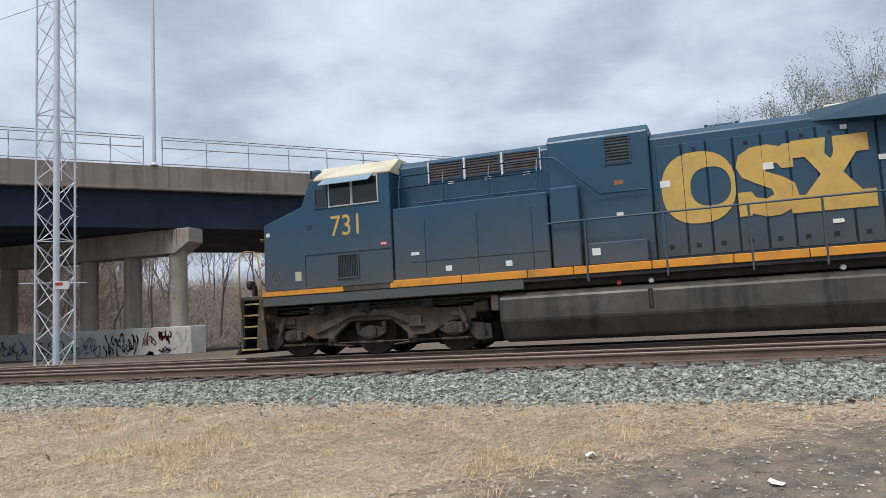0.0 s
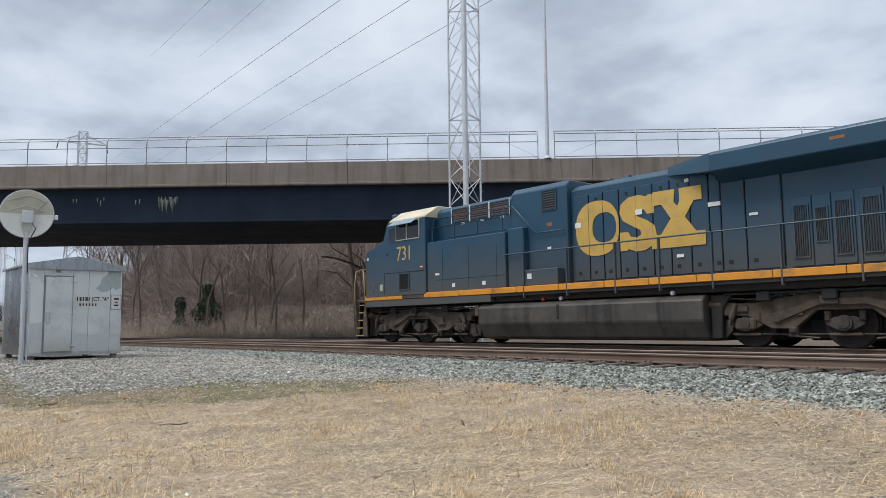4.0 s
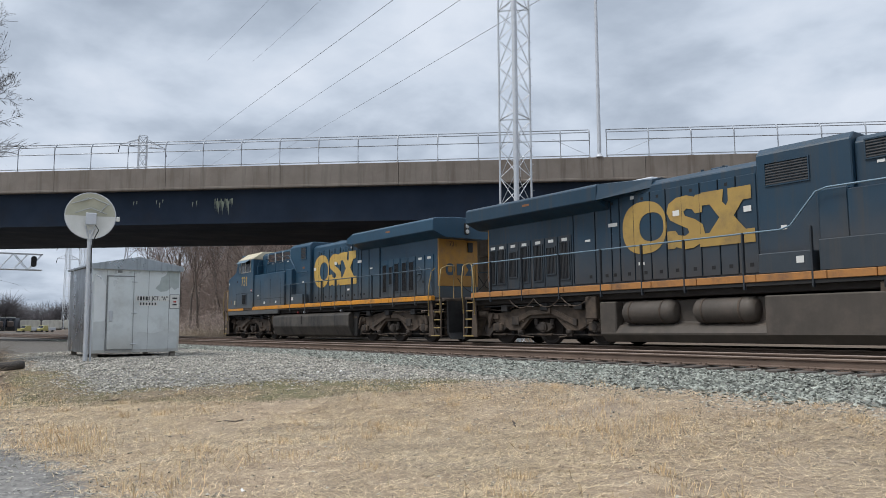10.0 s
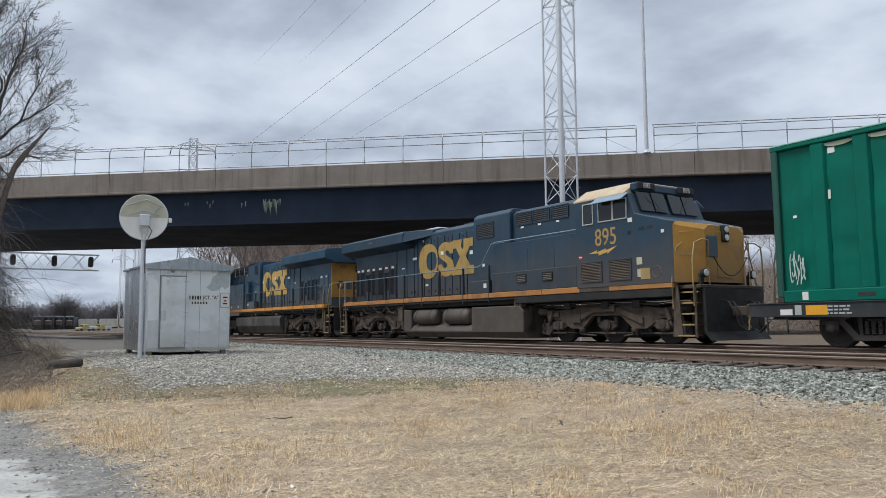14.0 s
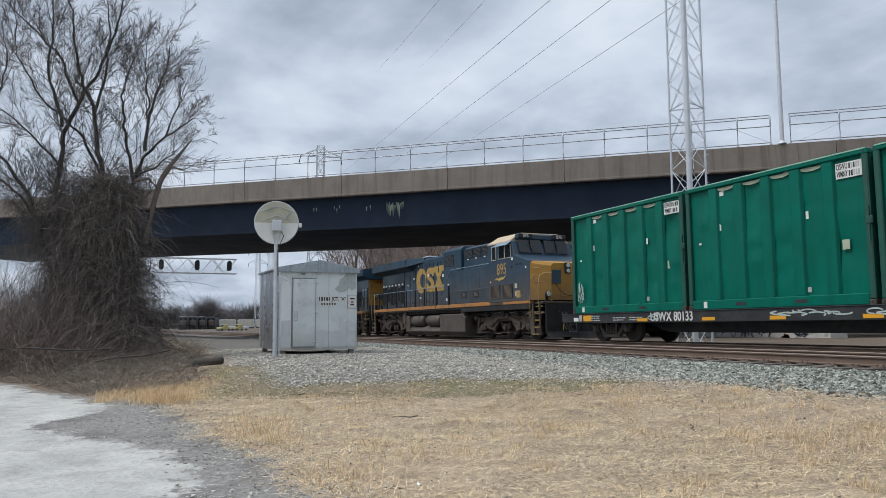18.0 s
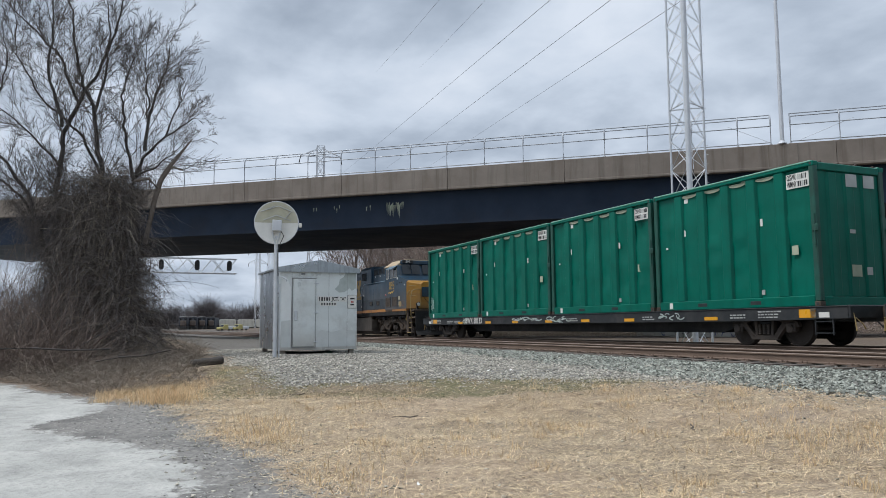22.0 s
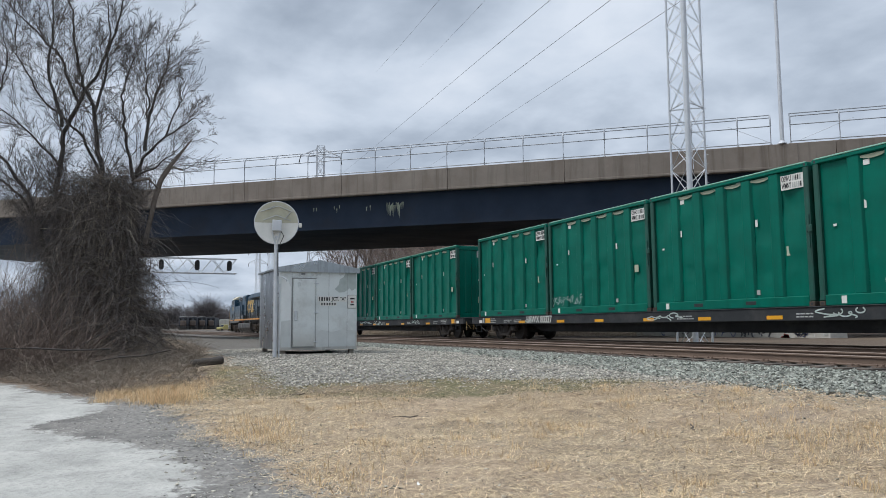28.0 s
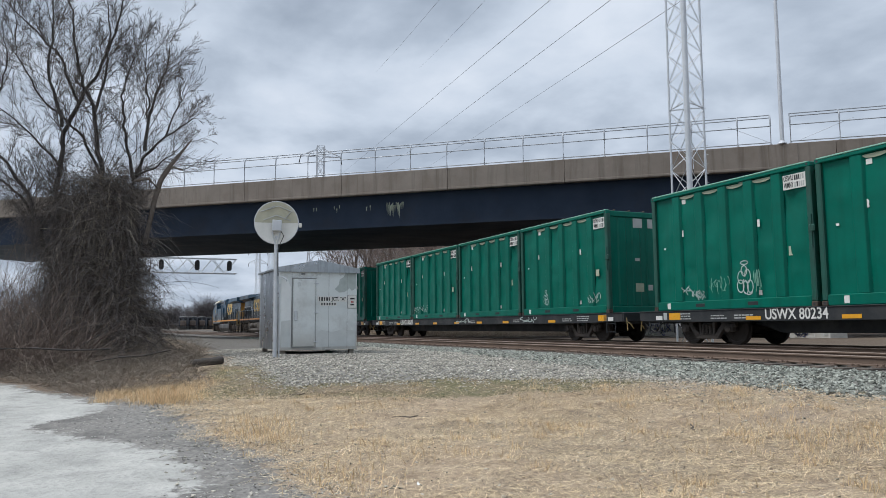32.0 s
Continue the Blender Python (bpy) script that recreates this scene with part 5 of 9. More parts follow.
        o = [(8.63 + 0.26 * math.cos(math.tau * k / 20), sd * 1.10, 2.55 + 0.26 * math.sin(math.tau * k / 20)) for k in range(21)]
        pipe(bm, o, 0.018, 5)
        tube(bm, (8.63, sd * 0.98, 2.55), (8.63, sd * 1.12, 2.55), 0.04, n=8)
        for k in range(3):
            an = math.tau * k / 3
            tube(bm, (8.63, sd * 1.1, 2.55), (8.63 + 0.25 * math.cos(an), sd * 1.1, 2.55 + 0.25 * math.sin(an)), 0.013, n=5)
        P("hand_brake_wheel", bm, M["rail_blue"])
    # rear end
    P("rear_face", made(rbox, 9.66, 9.74, -0.93, 0.93, 2.05, 3.98, 0.015), M["nose"], "yellow rear end of the hood")
    P("rear_face_base", made(rbox, 9.66, 9.735, -0.93, 0.93, 1.62, 2.05, 0.015), M["blue"])
    text_part(number, 0.26, M["black"], lo, pose(9.745, -0.25, 3.62, 90, 0, 90), "rear_number")
    bm = bmesh.new()
    o, i = ring_shape(-0.62, -0.2, 2.45, 2.9, 0.5)
    for k in range(len(o)):
        bm.faces.new([bm.verts.new((9.75, q[0], q[1])) for q in (o[k], o[(k + 1) % len(o)], i[(k + 1) % len(o)], i[k])])
    box(bm, 9.744, 9.752, -0.1, 0.22, 2.46, 2.9)
    prism(bm, [(0.3, 2.46), (0.7, 2.46), (0.54, 2.68), (0.7, 2.9), (0.3, 2.9), (0.46, 2.68)], 9.744, 9.752, "x")
    P("rear_emblem", bm, M["blue"])
    bm = bmesh.new()
    rbox(bm, 10.16, 10.26, 0.02 - 0.1, 0.02 + 0.1, 3.95, 4.38, 0.03)
    rl = P("rear_light_housing", bm, M["black"])
    for z in (4.06, 4.26):
        part("rear_light", made(lathe, [(0, 0.08), (0.02, 0.08), (0.03, 0.05)], (10.26, 0.02, z), (10.6, 0.02, z), 14), M["lamp_glass"], rl)
    P("rear_vent", made(rbox, 9.74, 9.80, 0.42, 0.66, 3.35, 3.72, 0.02), M["grille"])
    end_steps(lo, -9.64, -1, M["frame"])
    end_steps(lo, 9.86, 1, M["frame"], True)
    # walkway handrails
    for s in (-1, 1):
        bm = bmesh.new()
        if worn:
            pts = [(10.0, s * 1.43, 1.7), (10.0, s * 1.43, 2.55), (9.9, s * 1.43, 2.64), (-0.9, s * 1.43, 2.64), (-1.15, s * 1.45, 2.7), (-1.75, s * 1.47, 3.36), (-2.0, s * 1.47, 3.42), (-6.05, s * 1.47, 3.42)]
        else:
            pts = [(10.0, s * 1.43, 1.7), (10.0, s * 1.43, 2.55), (9.9, s * 1.43, 2.64), (-2.3, s * 1.43, 2.64), (-2.42, s * 1.43, 2.62)]
        pipe(bm, pts, 0.021, 7)
        P("handrail", bm, M["visor"] if worn else M["rail_blue"])
        for a in (-1.6, 0.0, 1.6, 2.9, 4.3, 5.9, 7.5, 9.0):
            bm = bmesh.new()
            rbox(bm, a - 0.021, a + 0.021, *sorted((s * 1.41, s * 1.50)), 1.34, 2.65, 0.008)
            P("stanchion", bm, blue if not worn else M["deck_dark"])
    # fuel tank, air tanks, under-walkway gear
    if not worn:
        bm = bmesh.new()
        prism(bm, [(-1.30, 1.22), (-1.46, 1.10), (-1.46, 0.62), (-1.25, 0.22), (-0.9, 0.14), (0.9, 0.14), (1.25, 0.22), (1.46, 0.62), (1.46, 1.10), (1.30, 1.22)], -3.58, 4.0, "x", 0.03)
        tk = P("fuel_tank", bm, M["tank"], "long dusty black fuel tank with spill streaks")
        part("fuel_gauge", made(rbox, -0.42, -0.33, *sorted((sd * 1.45, sd * 1.475)), 0.72, 1.12, 0.02), M["black"], tk)
        part("gauge_glass", made(rbox, -0.385, -0.365, *sorted((sd * 1.473, sd * 1.48)), 0.78, 1.06, 0.004), M["frame"], tk)
        for a, r, mt in ((-1.0, 0.055, "flag_red"), (-0.35, 0.06, "galv"), (3.15, 0.06, "galv")):
            part("filler_cap", made(lathe, [(0, r * 0.7), (0.12, r * 0.8), (0.15, r), (0.2, r), (0.22, r * 0.7)], (a, sd * 1.15, 1.28), (a, sd * 2, 1.30), 10), M[mt], tk)
        bm = bmesh.new()
        rbox(bm, -3.78, -3.6, *sorted((sd * 1.05, sd * 1.4)), 0.85, 1.2, 0.02)
        P("valve_box", bm, M["frame"])
        bm = bmesh.new()
        prism(bm, [(4.05, 0.2), (4.05, 1.2), (4.6, 1.2), (4.35, 0.9), (4.3, 0.2)], -1.2, 1.2, "y", 0.02)
        P("tank_end_bracket", bm, M["black"])
    else:
        bm = bmesh.new()
        prism(bm, [(-1.1, 1.2), (-1.1, 0.62), (-1.3, 0.55), (-1.44, 0.34), (-1.2, 0.12), (1.2, 0.12), (1.44, 0.34), (1.3, 0.55), (1.1, 0.62), (1.1, 1.2)], -3.4, 4.4, "x", 0.03)
        tk = P("fuel_tank", bm, M["tank_worn"], "dusty fuel tank with two air reservoirs on its shelf")
        for a in (-0.2, 2.0):
            bm = bmesh.new()
            lathe(bm, [(0, 0.06), (0.03, 0.2), (0.12, 0.29), (0.2, 0.31), (1.5, 0.31), (1.58, 0.29), (1.67, 0.2), (1.7, 0.06)], (a, sd * 1.18, 0.90), (a + 3, sd * 1.18, 0.90), 18)
            part("air_reservoir", bm, M["tank_worn"], tk, "dusty horizontal air reservoir")
            for q in (0.35, 1.35):
                bm = bmesh.new()
                lathe(bm, [(0, 0.32), (0.05, 0.32)], (a + q, sd * 1.18, 0.90), (a + q + 1, sd * 1.18, 0.90), 18)
                part("tank_strap", bm, M["frame"], tk)
        bm = bmesh.new()
        prism(bm, [(-3.4, 0.3), (-3.4, 1.0), (-3.2, 1.2), (-0.45, 1.2), (-0.45, 0.3)], *sorted((sd * 0.9, sd * 1.44)), "y", 0.03)
        part("tank_front", bm, M["tank_worn"], tk)
        bm = bmesh.new()
        rbox(bm, 3.85, 4.42, *sorted((sd * 0.9, sd * 1.42)), 0.3, 1.2, 0.03)
        part("tank_rear", bm, M["tank_worn"], tk)
        for a in (4.75, 5.9, 7.0):
            bm = bmesh.new()
            prev = None
            for k in range(13):
                u = k / 12
                p = (a + 1.1 * u, sd * 1.45, 1.38 - 0.26 * (1 - (2 * u - 1) ** 2))
                if prev:
                    tube(bm, prev, p, 0.012 + 0.007 * (k % 2), n=5)
                prev = p
            P("safety_chain", bm, M["frame"])
        bm = bmesh.new()
        rbox(bm, 4.55, 4.95, *sorted((sd * 1.1, sd * 1.42)), 0.75, 1.38, 0.02)
        P("valve_box", bm, M["frame"])
        P("valve_box", made(rbox, -3.3, -2.9, *sorted((sd * 1.2, sd * 1.42)), 1.15, 1.4, 0.02), M["frame"])
    for a, b, z in ((-9.4, -3.8, 1.2), (4.4, 9.6, 1.2), (-9.0, -4.2, 1.12)):
        P("air_pipe", made(tube, (a, sd * 1.24, z), (b, sd * 1.24, z), 0.025, n=6), M["black"])
    for a in (-8.3, -7.1, -5.5, 5.2, 6.6, 8.4):
        P("pipe_clamp", made(rbox, a, a + 0.3, *sorted((sd * 1.0, sd * 1.3)), 1.02, 1.24, 0.02), M["black"])
    loco_truck(lo, -6.87)
    loco_truck(lo, 6.95)
    return lo


loco_lead = locomotive("dark blue and yellow diesel locomotive, cream cab roof, running ahead", -1, "731", False)
loco_second = locomotive("grimy dark blue diesel locomotive with yellow nose, coupled backwards", 1, "895", True)
LEAD_A, PITCH = -7.24, 22.3
MOVERS.append((loco_lead, LEAD_A, 0))
MOVERS.append((loco_second, LEAD_A - PITCH, 180))
# ---- flat cars with waste containers ----
C_LEN, C_HALF, C_H = 6.08, 1.29, 3.64
M["cut"] = shade("pale_lashing_slot", (0.42, 0.45, 0.33), rough=0.7, spread=0.12)
M["rusty_iron"] = shade("rust_brown_fitting", (0.085, 0.062, 0.046), rough=0.85, spread=0.25, bump=0.2)
M["sticker_grey"] = shade("grey_worn_sticker", (0.45, 0.46, 0.44), rough=0.6, spread=0.12)
M["graffiti"] = shade("pale_spray_paint", (0.58, 0.66, 0.62), rough=0.6, spread=0.12, bump=0)


def scribble(parent, place, width, height, seed, material, thick=0.03, strokes=7, name="graffiti_stroke", lift=0.004):
    """Looping sprayed strokes with no words. place(u, v) gives a point on the surface, and the way out of it."""
    rnd = random.Random(seed)
    bm = bmesh.new()
    for k in range(strokes):
        u0 = width * (k + 0.5) / strokes
        w, h = width / strokes * rnd.uniform(0.8, 2.3), height * rnd.uniform(0.25, 0.75)
        v0 = height * 0.5 + (height - h) * rnd.uniform(-0.45, 0.45)
        ph, turns, kind = rnd.uniform(0, 6.28), rnd.uniform(0.35, 0.8), rnd.random()
        pts = []
        for i in range(13):
            q = i / 12
            if kind < 0.55:
                pts.append((u0 + 0.5 * w * math.cos(ph + math.tau * turns * q), v0 + 0.5 * h * math.sin(ph + math.tau * turns * q)))
            else:
                pts.append((u0 + 0.5 * w * math.sin(ph + 5 * q), v0 + h * (q - 0.5) * (1 if ph < 3.1 else -1)))
        for (a, b), (c, d) in zip(pts, pts[1:]):
            dx, dz = c - a, d - b
            ln = math.hypot(dx, dz) or 1e-6
            nx_, nz_ = -dz / ln * thick / 2, dx / ln * thick / 2
            ex, ez = dx / ln * thick * 0.3, dz / ln * thick * 0.3
            bm.faces.new([bm.verts.new(place(p, r)) for p, r in ((a - nx_ - ex, b - nz_ - ez), (c - nx_ + ex, d - nz_ + ez), (c + nx_ + ex, d + nz_ + ez), (a + nx_ - ex, b + nz_ - ez))])
    me = bpy.data.meshes.new(name)
    bm.to_mesh(me)
    bm.free()
    me.materials.append(material)
    part(name, me, None, parent)


def dented_plate(bm, x0, x1, z0, z1, y, s, seed, depth=0.085):
    rnd = random.Random(seed)
    nxp, nzp = 8, 18
    bumps = [(rnd.uniform(x0, x1), rnd.uniform(z0, z1), rnd.uniform(0.16, 0.5), rnd.uniform(-1, 0.7)) for _ in range(7)]
    folds = [(rnd.uniform(z0, z1), rnd.uniform(0.08, 0.16), rnd.uniform(-0.6, 0.6), rnd.uniform(-0.25, 0.25)) for _ in range(4)]
    v = []
    for i in range(nxp + 1):
        for j in range(nzp + 1):
            x, z = x0 + (x1 - x0) * i / nxp, z0 + (z1 - z0) * j / nzp
            e = math.sin(math.pi * i / nxp) * math.sin(math.pi * j / nzp)
            d = sum(a * math.exp(-((x - bx) ** 2 + (z - bz) ** 2) / (r * r)) for bx, bz, r, a in bumps)
            d += sum(a * math.exp(-((z - fz - t * (x - x0)) / r) ** 2) for fz, r, a, t in folds)
            v.append(bm.verts.new((x, y + s * depth * min(1, 1.6 * e) * d * 0.7, z)))
    for i in range(nxp):
        for j in range(nzp):
            k = i * (nzp + 1) + j
            bm.faces.new((v[k], v[k + nzp + 1], v[k + nzp + 2], v[k + 1])).smooth = True


def container_master(seed):
    """A ribbed open-top waste box; the origin lies at the middle of its base."""
    c = thing("waste_container", "green ribbed steel waste container on a flat car", "container", "waste containers")
    P = lambda name, bm, mat, lab="": part(name, bm, mat, c, lab)
    h, L = C_HALF, C_LEN / 2
    P("floor", made(box, -L + 0.05, L - 0.05, -h + 0.08, h - 0.08, 0.1, 0.2), M["green"])
    bay = (C_LEN - 0.3) / 6
    for s in (-1, 1):
        for k in range(6):
            bm = bmesh.new()
            x0 = -L + 0.15 + k * bay
            dented_plate(bm, x0, x0 + bay, 0.27, C_H - 0.1, s * (h - 0.10), s, seed * 31 + k + (7 if s > 0 else 0))
            P("side_panel", bm, M["green"])
        for k in range(5):
            x = -L + 0.15 + (k + 1) * bay
            bm = bmesh.new()
            prism(bm, [(x - 0.20, s * (h - 0.11)), (x - 0.145, s * (h - 0.015)), (x + 0.145, s * (h - 0.015)), (x + 0.20, s * (h - 0.11))], 0.27, C_H - 0.12, "z", 0.012)
            P("rib", bm, M["green"])
        for k in (1, 3, 4, 2):
            x = -L + 0.15 + (k + 0.5) * bay
            bm = bmesh.new()
            ya, yb = sorted((s * (h - 0.075), s * (h - 0.06)))
            prism(bm, [(x - 0.33, C_H - 0.15)] + [(x - 0.33 * math.cos(math.pi * q / 8), C_H - 0.165 - 0.085 * math.sin(math.pi * q / 8)) for q in range(9)] + [(x + 0.33, C_H - 0.15)], ya, yb, "y")
            P("lashing_slot", bm, M["cut"])
        bm = bmesh.new()
        ya, yb = sorted((s * (h - 0.12), s * h))
        rbox(bm, -L + 0.16, L - 0.16, ya, yb, 0.0, 0.27, 0.02)
        br = P("bottom_rail", bm, M["green"])
        for x in (-1.0, 1.0):
            part("fork_pocket", made(rbox, x - 0.19, x + 0.19, *sorted((s * (h - 0.03), s * (h + 0.004))), 0.08, 0.19, 0.01), M["deck"], br)
        P("top_rail", made(rbox, -L + 0.1, L - 0.1, *sorted((s * (h - 0.1), s * (h + 0.01))), C_H - 0.12, C_H - 0.02, 0.02), M["green"])
        P("tarp_edge", made(rbox, -L + 0.06, L - 0.06, *sorted((s * (h - 0.14), s * (h + 0.015))), C_H - 0.02, C_H + 0.02, 0.01), M["green_rim"])
        for e in (-1, 1):
            xa, xb = sorted((e * L, e * (L - 0.16)))
            P("corner_post", made(rbox, xa, xb, *sorted((s * (h - 0.17), s * h)), 0.12, C_H - 0.1, 0.025), M["green_post"])
            for z in (0.0, C_H - 0.12):
                cc = P("corner_casting", made(rbox, xa - 0.006, xb + 0.006, *sorted((s * (h - 0.17), s * (h + 0.008))), z, z + 0.12, 0.012), M["green"] if z else M["rusty_iron"])
                part("casting_hole", made(lathe, [(0, 0.035), (0.004, 0.035)], (e * (L - 0.08), s * (h + 0.005), z + 0.06), (e * (L - 0.08), s * (h + 1), z + 0.06), 10), M["deck"], cc)
    for e in (-1, 1):
        bm = bmesh.new()
        box(bm, *sorted((e * (L - 0.1), e * (L - 0.06))), -h + 0.17, h - 0.17, 0.12, C_H - 0.1)
        P("end_wall", bm, M["green"])
        for y in (-0.62, 0.0, 0.62):
            bm = bmesh.new()
            prism(bm, [(e * (L - 0.07), y - 0.2), (e * (L - 0.01), y - 0.14), (e * (L - 0.01), y + 0.14), (e * (L - 0.07), y + 0.2)], 0.25, C_H - 0.25, "z", 0.01)
            P("end_rib", bm, M["green"])
        P("end_sill", made(rbox, *sorted((e * (L - 0.12), e * L)), -h + 0.17, h - 0.17, 0.0, 0.24, 0.02), M["green"])
        P("end_header", made(rbox, *sorted((e * (L - 0.12), e * L)), -h + 0.17, h - 0.17, C_H - 0.22, C_H - 0.02, 0.02), M["green"])
        for y in (-0.95, -0.3, 0.35, 1.0):
            P("lid_clamp", made(tube, (e * (L - 0.2), y, C_H - 0.02), (e * (L - 0.2), y + 0.18, C_H + 0.05), 0.03, n=6), M["rusty_iron"])
    for s in (-1, 1):
        bm = bmesh.new()
        rbox(bm, L - 0.12, L + 0.05, *sorted((s * (h - 0.05), s * (h + 0.035))), 1.85, 2.05, 0.03)
        tube(bm, (L - 0.04, s * (h + 0.012), 1.5), (L - 0.04, s * (h + 0.012), 2.3), 0.025, n=7)
        P("door_latch", bm, M["green_post"])
    # plates and stickers on the visible side
    for x, z, w, hh, mat in ((-2.55, 1.95, 0.09, 0.06, "white"), (-1.72, 2.35, 0.07, 0.2, "white"), (-1.62, 3.32, 0.16, 0.13, "white"), (0.7, 3.5, 0.2, 0.14, "white"), (1.25, 2.3, 0.08, 0.2, "white"), (2.3, 1.45, 0.2, 0.24, "cut"), (1.1, 0.42, 0.32, 0.13, "sticker_grey"), (-2.35, 0.14, 0.14, 0.18, "white")):
        y = h - 0.012 if abs((x + L - 0.15) / bay - round((x + L - 0.15) / bay)) < 0.14 else h - 0.09
        if z < 0.27:
            y = h
        decal(c, -1, x, z, w, hh, y, mat)
    # number plates of the box: unreadable, as plain bars
    for e, y0, y1 in ((1, -0.15, 0.25), (1, 0.5, 0.9)):
        P("number_panel", made(box, L + 0.0, L + 0.006, y0, y1, 3.05, 3.38), M["sticker_grey"])
    P("number_panel", made(box, L, L + 0.006, -0.1, 0.1, 1.85, 1.95), M["sticker_grey"])
    P("number_panel", made(box, L, L + 0.006, -0.1, 0.25, 0.75, 1.05), M["cut"])
    P("number_panel", made(box, L, L + 0.006, 0.45, 0.65, 0.8, 1.0), M["sticker_grey"])
    return c


def code_plate(parent, codes, seed):
    """The pale plate high on a container's side: letters, and bars where the digits cannot be read."""
    h = C_HALF
    plate = part("number_plate", made(box, 2.15, 2.85, -(h - 0.060), -(h - 0.095), 3.04, 3.42), M["white"], parent)
    rnd = random.Random(seed)
    for r, words in enumerate(codes):
        z = 3.32 - 0.18 * r
        wide = 0.64 if len(words) > 4 else 0.30
        ob = text_part(words, 0.20, M["deck"], plate, Matrix.Translation((2.18 + wide / 2, -(h - 0.055), z)) @ pose(0, 0, 0, 90, 0, 0), "lettering", bold=0.002)
        xs = [v.co.x for v in ob.data.vertices]
        ob.data.transform(Matrix.Diagonal((wide / (max(xs) - min(xs)), 1, 1, 1)))
        x = 2.18 + wide + 0.03
        while x < 2.78:
            w = rnd.uniform(0.03, 0.05)
            part("dark_bar", made(box, x, x + w, -(h - 0.054), -(h - 0.062), z - 0.065, z + 0.065), M["sticker_grey"] if rnd.random() < 0.5 else M["deck"], plate)
            x += w + 0.02


def loops(parent, place, rings, thick, material):
    """Sprayed outlines: each ring is (u, v, half width, half height, start, turn)."""
    bm = bmesh.new()
    for u, v, a, b, t0, turn in rings:
        k = max(8, int(22 * abs(turn)))
        pts = [(u + a * math.cos(math.tau * (t0 + turn * i / k)), v + b * math.sin(math.tau * (t0 + turn * i / k))) for i in range(k + 1)]
        for i, (p, q) in enumerate(zip(pts, pts[1:])):
            dx, dz = q[0] - p[0], q[1] - p[1]
            ln = math.hypot(dx, dz) or 1e-6
            ox, oz, ex, ez = -dz / ln * thick / 2, dx / ln * thick / 2, dx / ln * thick * 0.3, dz / ln * thick * 0.3
            bm.faces.new([bm.verts.new(place(m, n)) for m, n in ((p[0] - ox - ex, p[1] - oz - ez), (q[0] - ox + ex, q[1] - oz + ez), (q[0] + ox + ex, q[1] + oz + ez), (p[0] + ox - ex, p[1] + oz - ez))])
    me = bpy.data.meshes.new("graffiti_stroke")
    bm.to_mesh(me)
    bm.free()
    me.materials.append(material)
    part("graffiti_stroke", me, None, parent)


# a bubble figure under a halo, sprayed on two of the boxes
BUBBLE = [(0.0, 0.86, 0.13, 0.05, 0.0, 1.0), (-0.02, 0.64, 0.10, 0.14, 0.0, 1.0), (-0.14, 0.46, 0.11, 0.17, 0.1, 0.85), (0.1, 0.48, 0.10, 0.19, 0.6, 0.9), (-0.16, 0.22, 0.12, 0.17, 0.0, 1.0),
          (0.02, 0.18, 0.09, 0.18, 0.3, 0.9), (0.18, 0.2, 0.1, 0.17, 0.0, 1.0), (0.12, 0.04, 0.12, 0.06, 0.5, 0.5)]


def wheel_truck(parent, cx):
    tr = part("truck", made(rbox, cx - 0.25, cx + 0.25, -1.0, 1.0, 0.42, 0.68, 0.05), M["deck"], parent, "two-axle freight truck with coil springs")
    for s in (-1, 1):
        bm = bmesh.new()
        ya, yb = s * 0.95, s * 1.08
        prism(bm, [(cx - 1.14, 0.50), (cx - 1.10, 0.64), (cx - 0.50, 0.80), (cx + 0.50, 0.80), (cx + 1.10, 0.64), (cx + 1.14, 0.50), (cx + 0.74, 0.56), (cx + 0.44, 0.68), (cx - 0.44, 0.68), (cx - 0.74, 0.56)], ya, yb, "y", 0.012)
        for e in (-1, 1):
            prism(bm, [(cx + e * 0.80, 0.60), (cx + e * 0.62, 0.63), (cx + e * 0.30, 0.26), (cx + e * 0.42, 0.18)], ya, yb, "y", 0.01)
            prism(bm, [(cx + e * 0.24, 0.72), (cx + e * 0.34, 0.72), (cx + e * 0.30, 0.24), (cx + e * 0.22, 0.24)], ya, yb, "y", 0.01)
        prism(bm, [(cx - 0.46, 0.16), (cx + 0.46, 0.16), (cx + 0.42, 0.29), (cx - 0.42, 0.29)], ya, yb, "y", 0.012)
        sf = part("sideframe", bm, M["truck_dark"], tr)
        part("brake_beam", made(rbox, cx - 0.62, cx + 0.62, *sorted((s * 0.60, s * 0.70)), 0.28, 0.60, 0.03), M["deck"], tr)
        for a in (-0.14, 0.0, 0.14):
            part("spring", made(lathe, [(0.05 * k + q, r) for k in range(6) for q, r in ((0, 0.045), (0.015, 0.066), (0.03, 0.045))], (cx + a, s * 1.06, 0.30), (cx + a, s * 1.06, 1.3), 8), M["truck_dark"], tr)
        for a in (-0.89, 0.89):
            bm = bmesh.new()
            rbox(bm, cx + a - 0.15, cx + a + 0.15, *sorted((s * 0.95, s * 1.12)), 0.36, 0.62, 0.03)
            lathe(bm, [(0, 0.11), (0.05, 0.11), (0.07, 0.06)], (cx + a, s * 1.1, 0.46), (cx + a, s * 1.6, 0.46), 12)
            part("bearing", bm, M["truck_dark"], tr)
    for a in (-0.89, 0.89):
        wheelset(tr, cx + a, 0.46, 0.46, 0.95)
    return tr


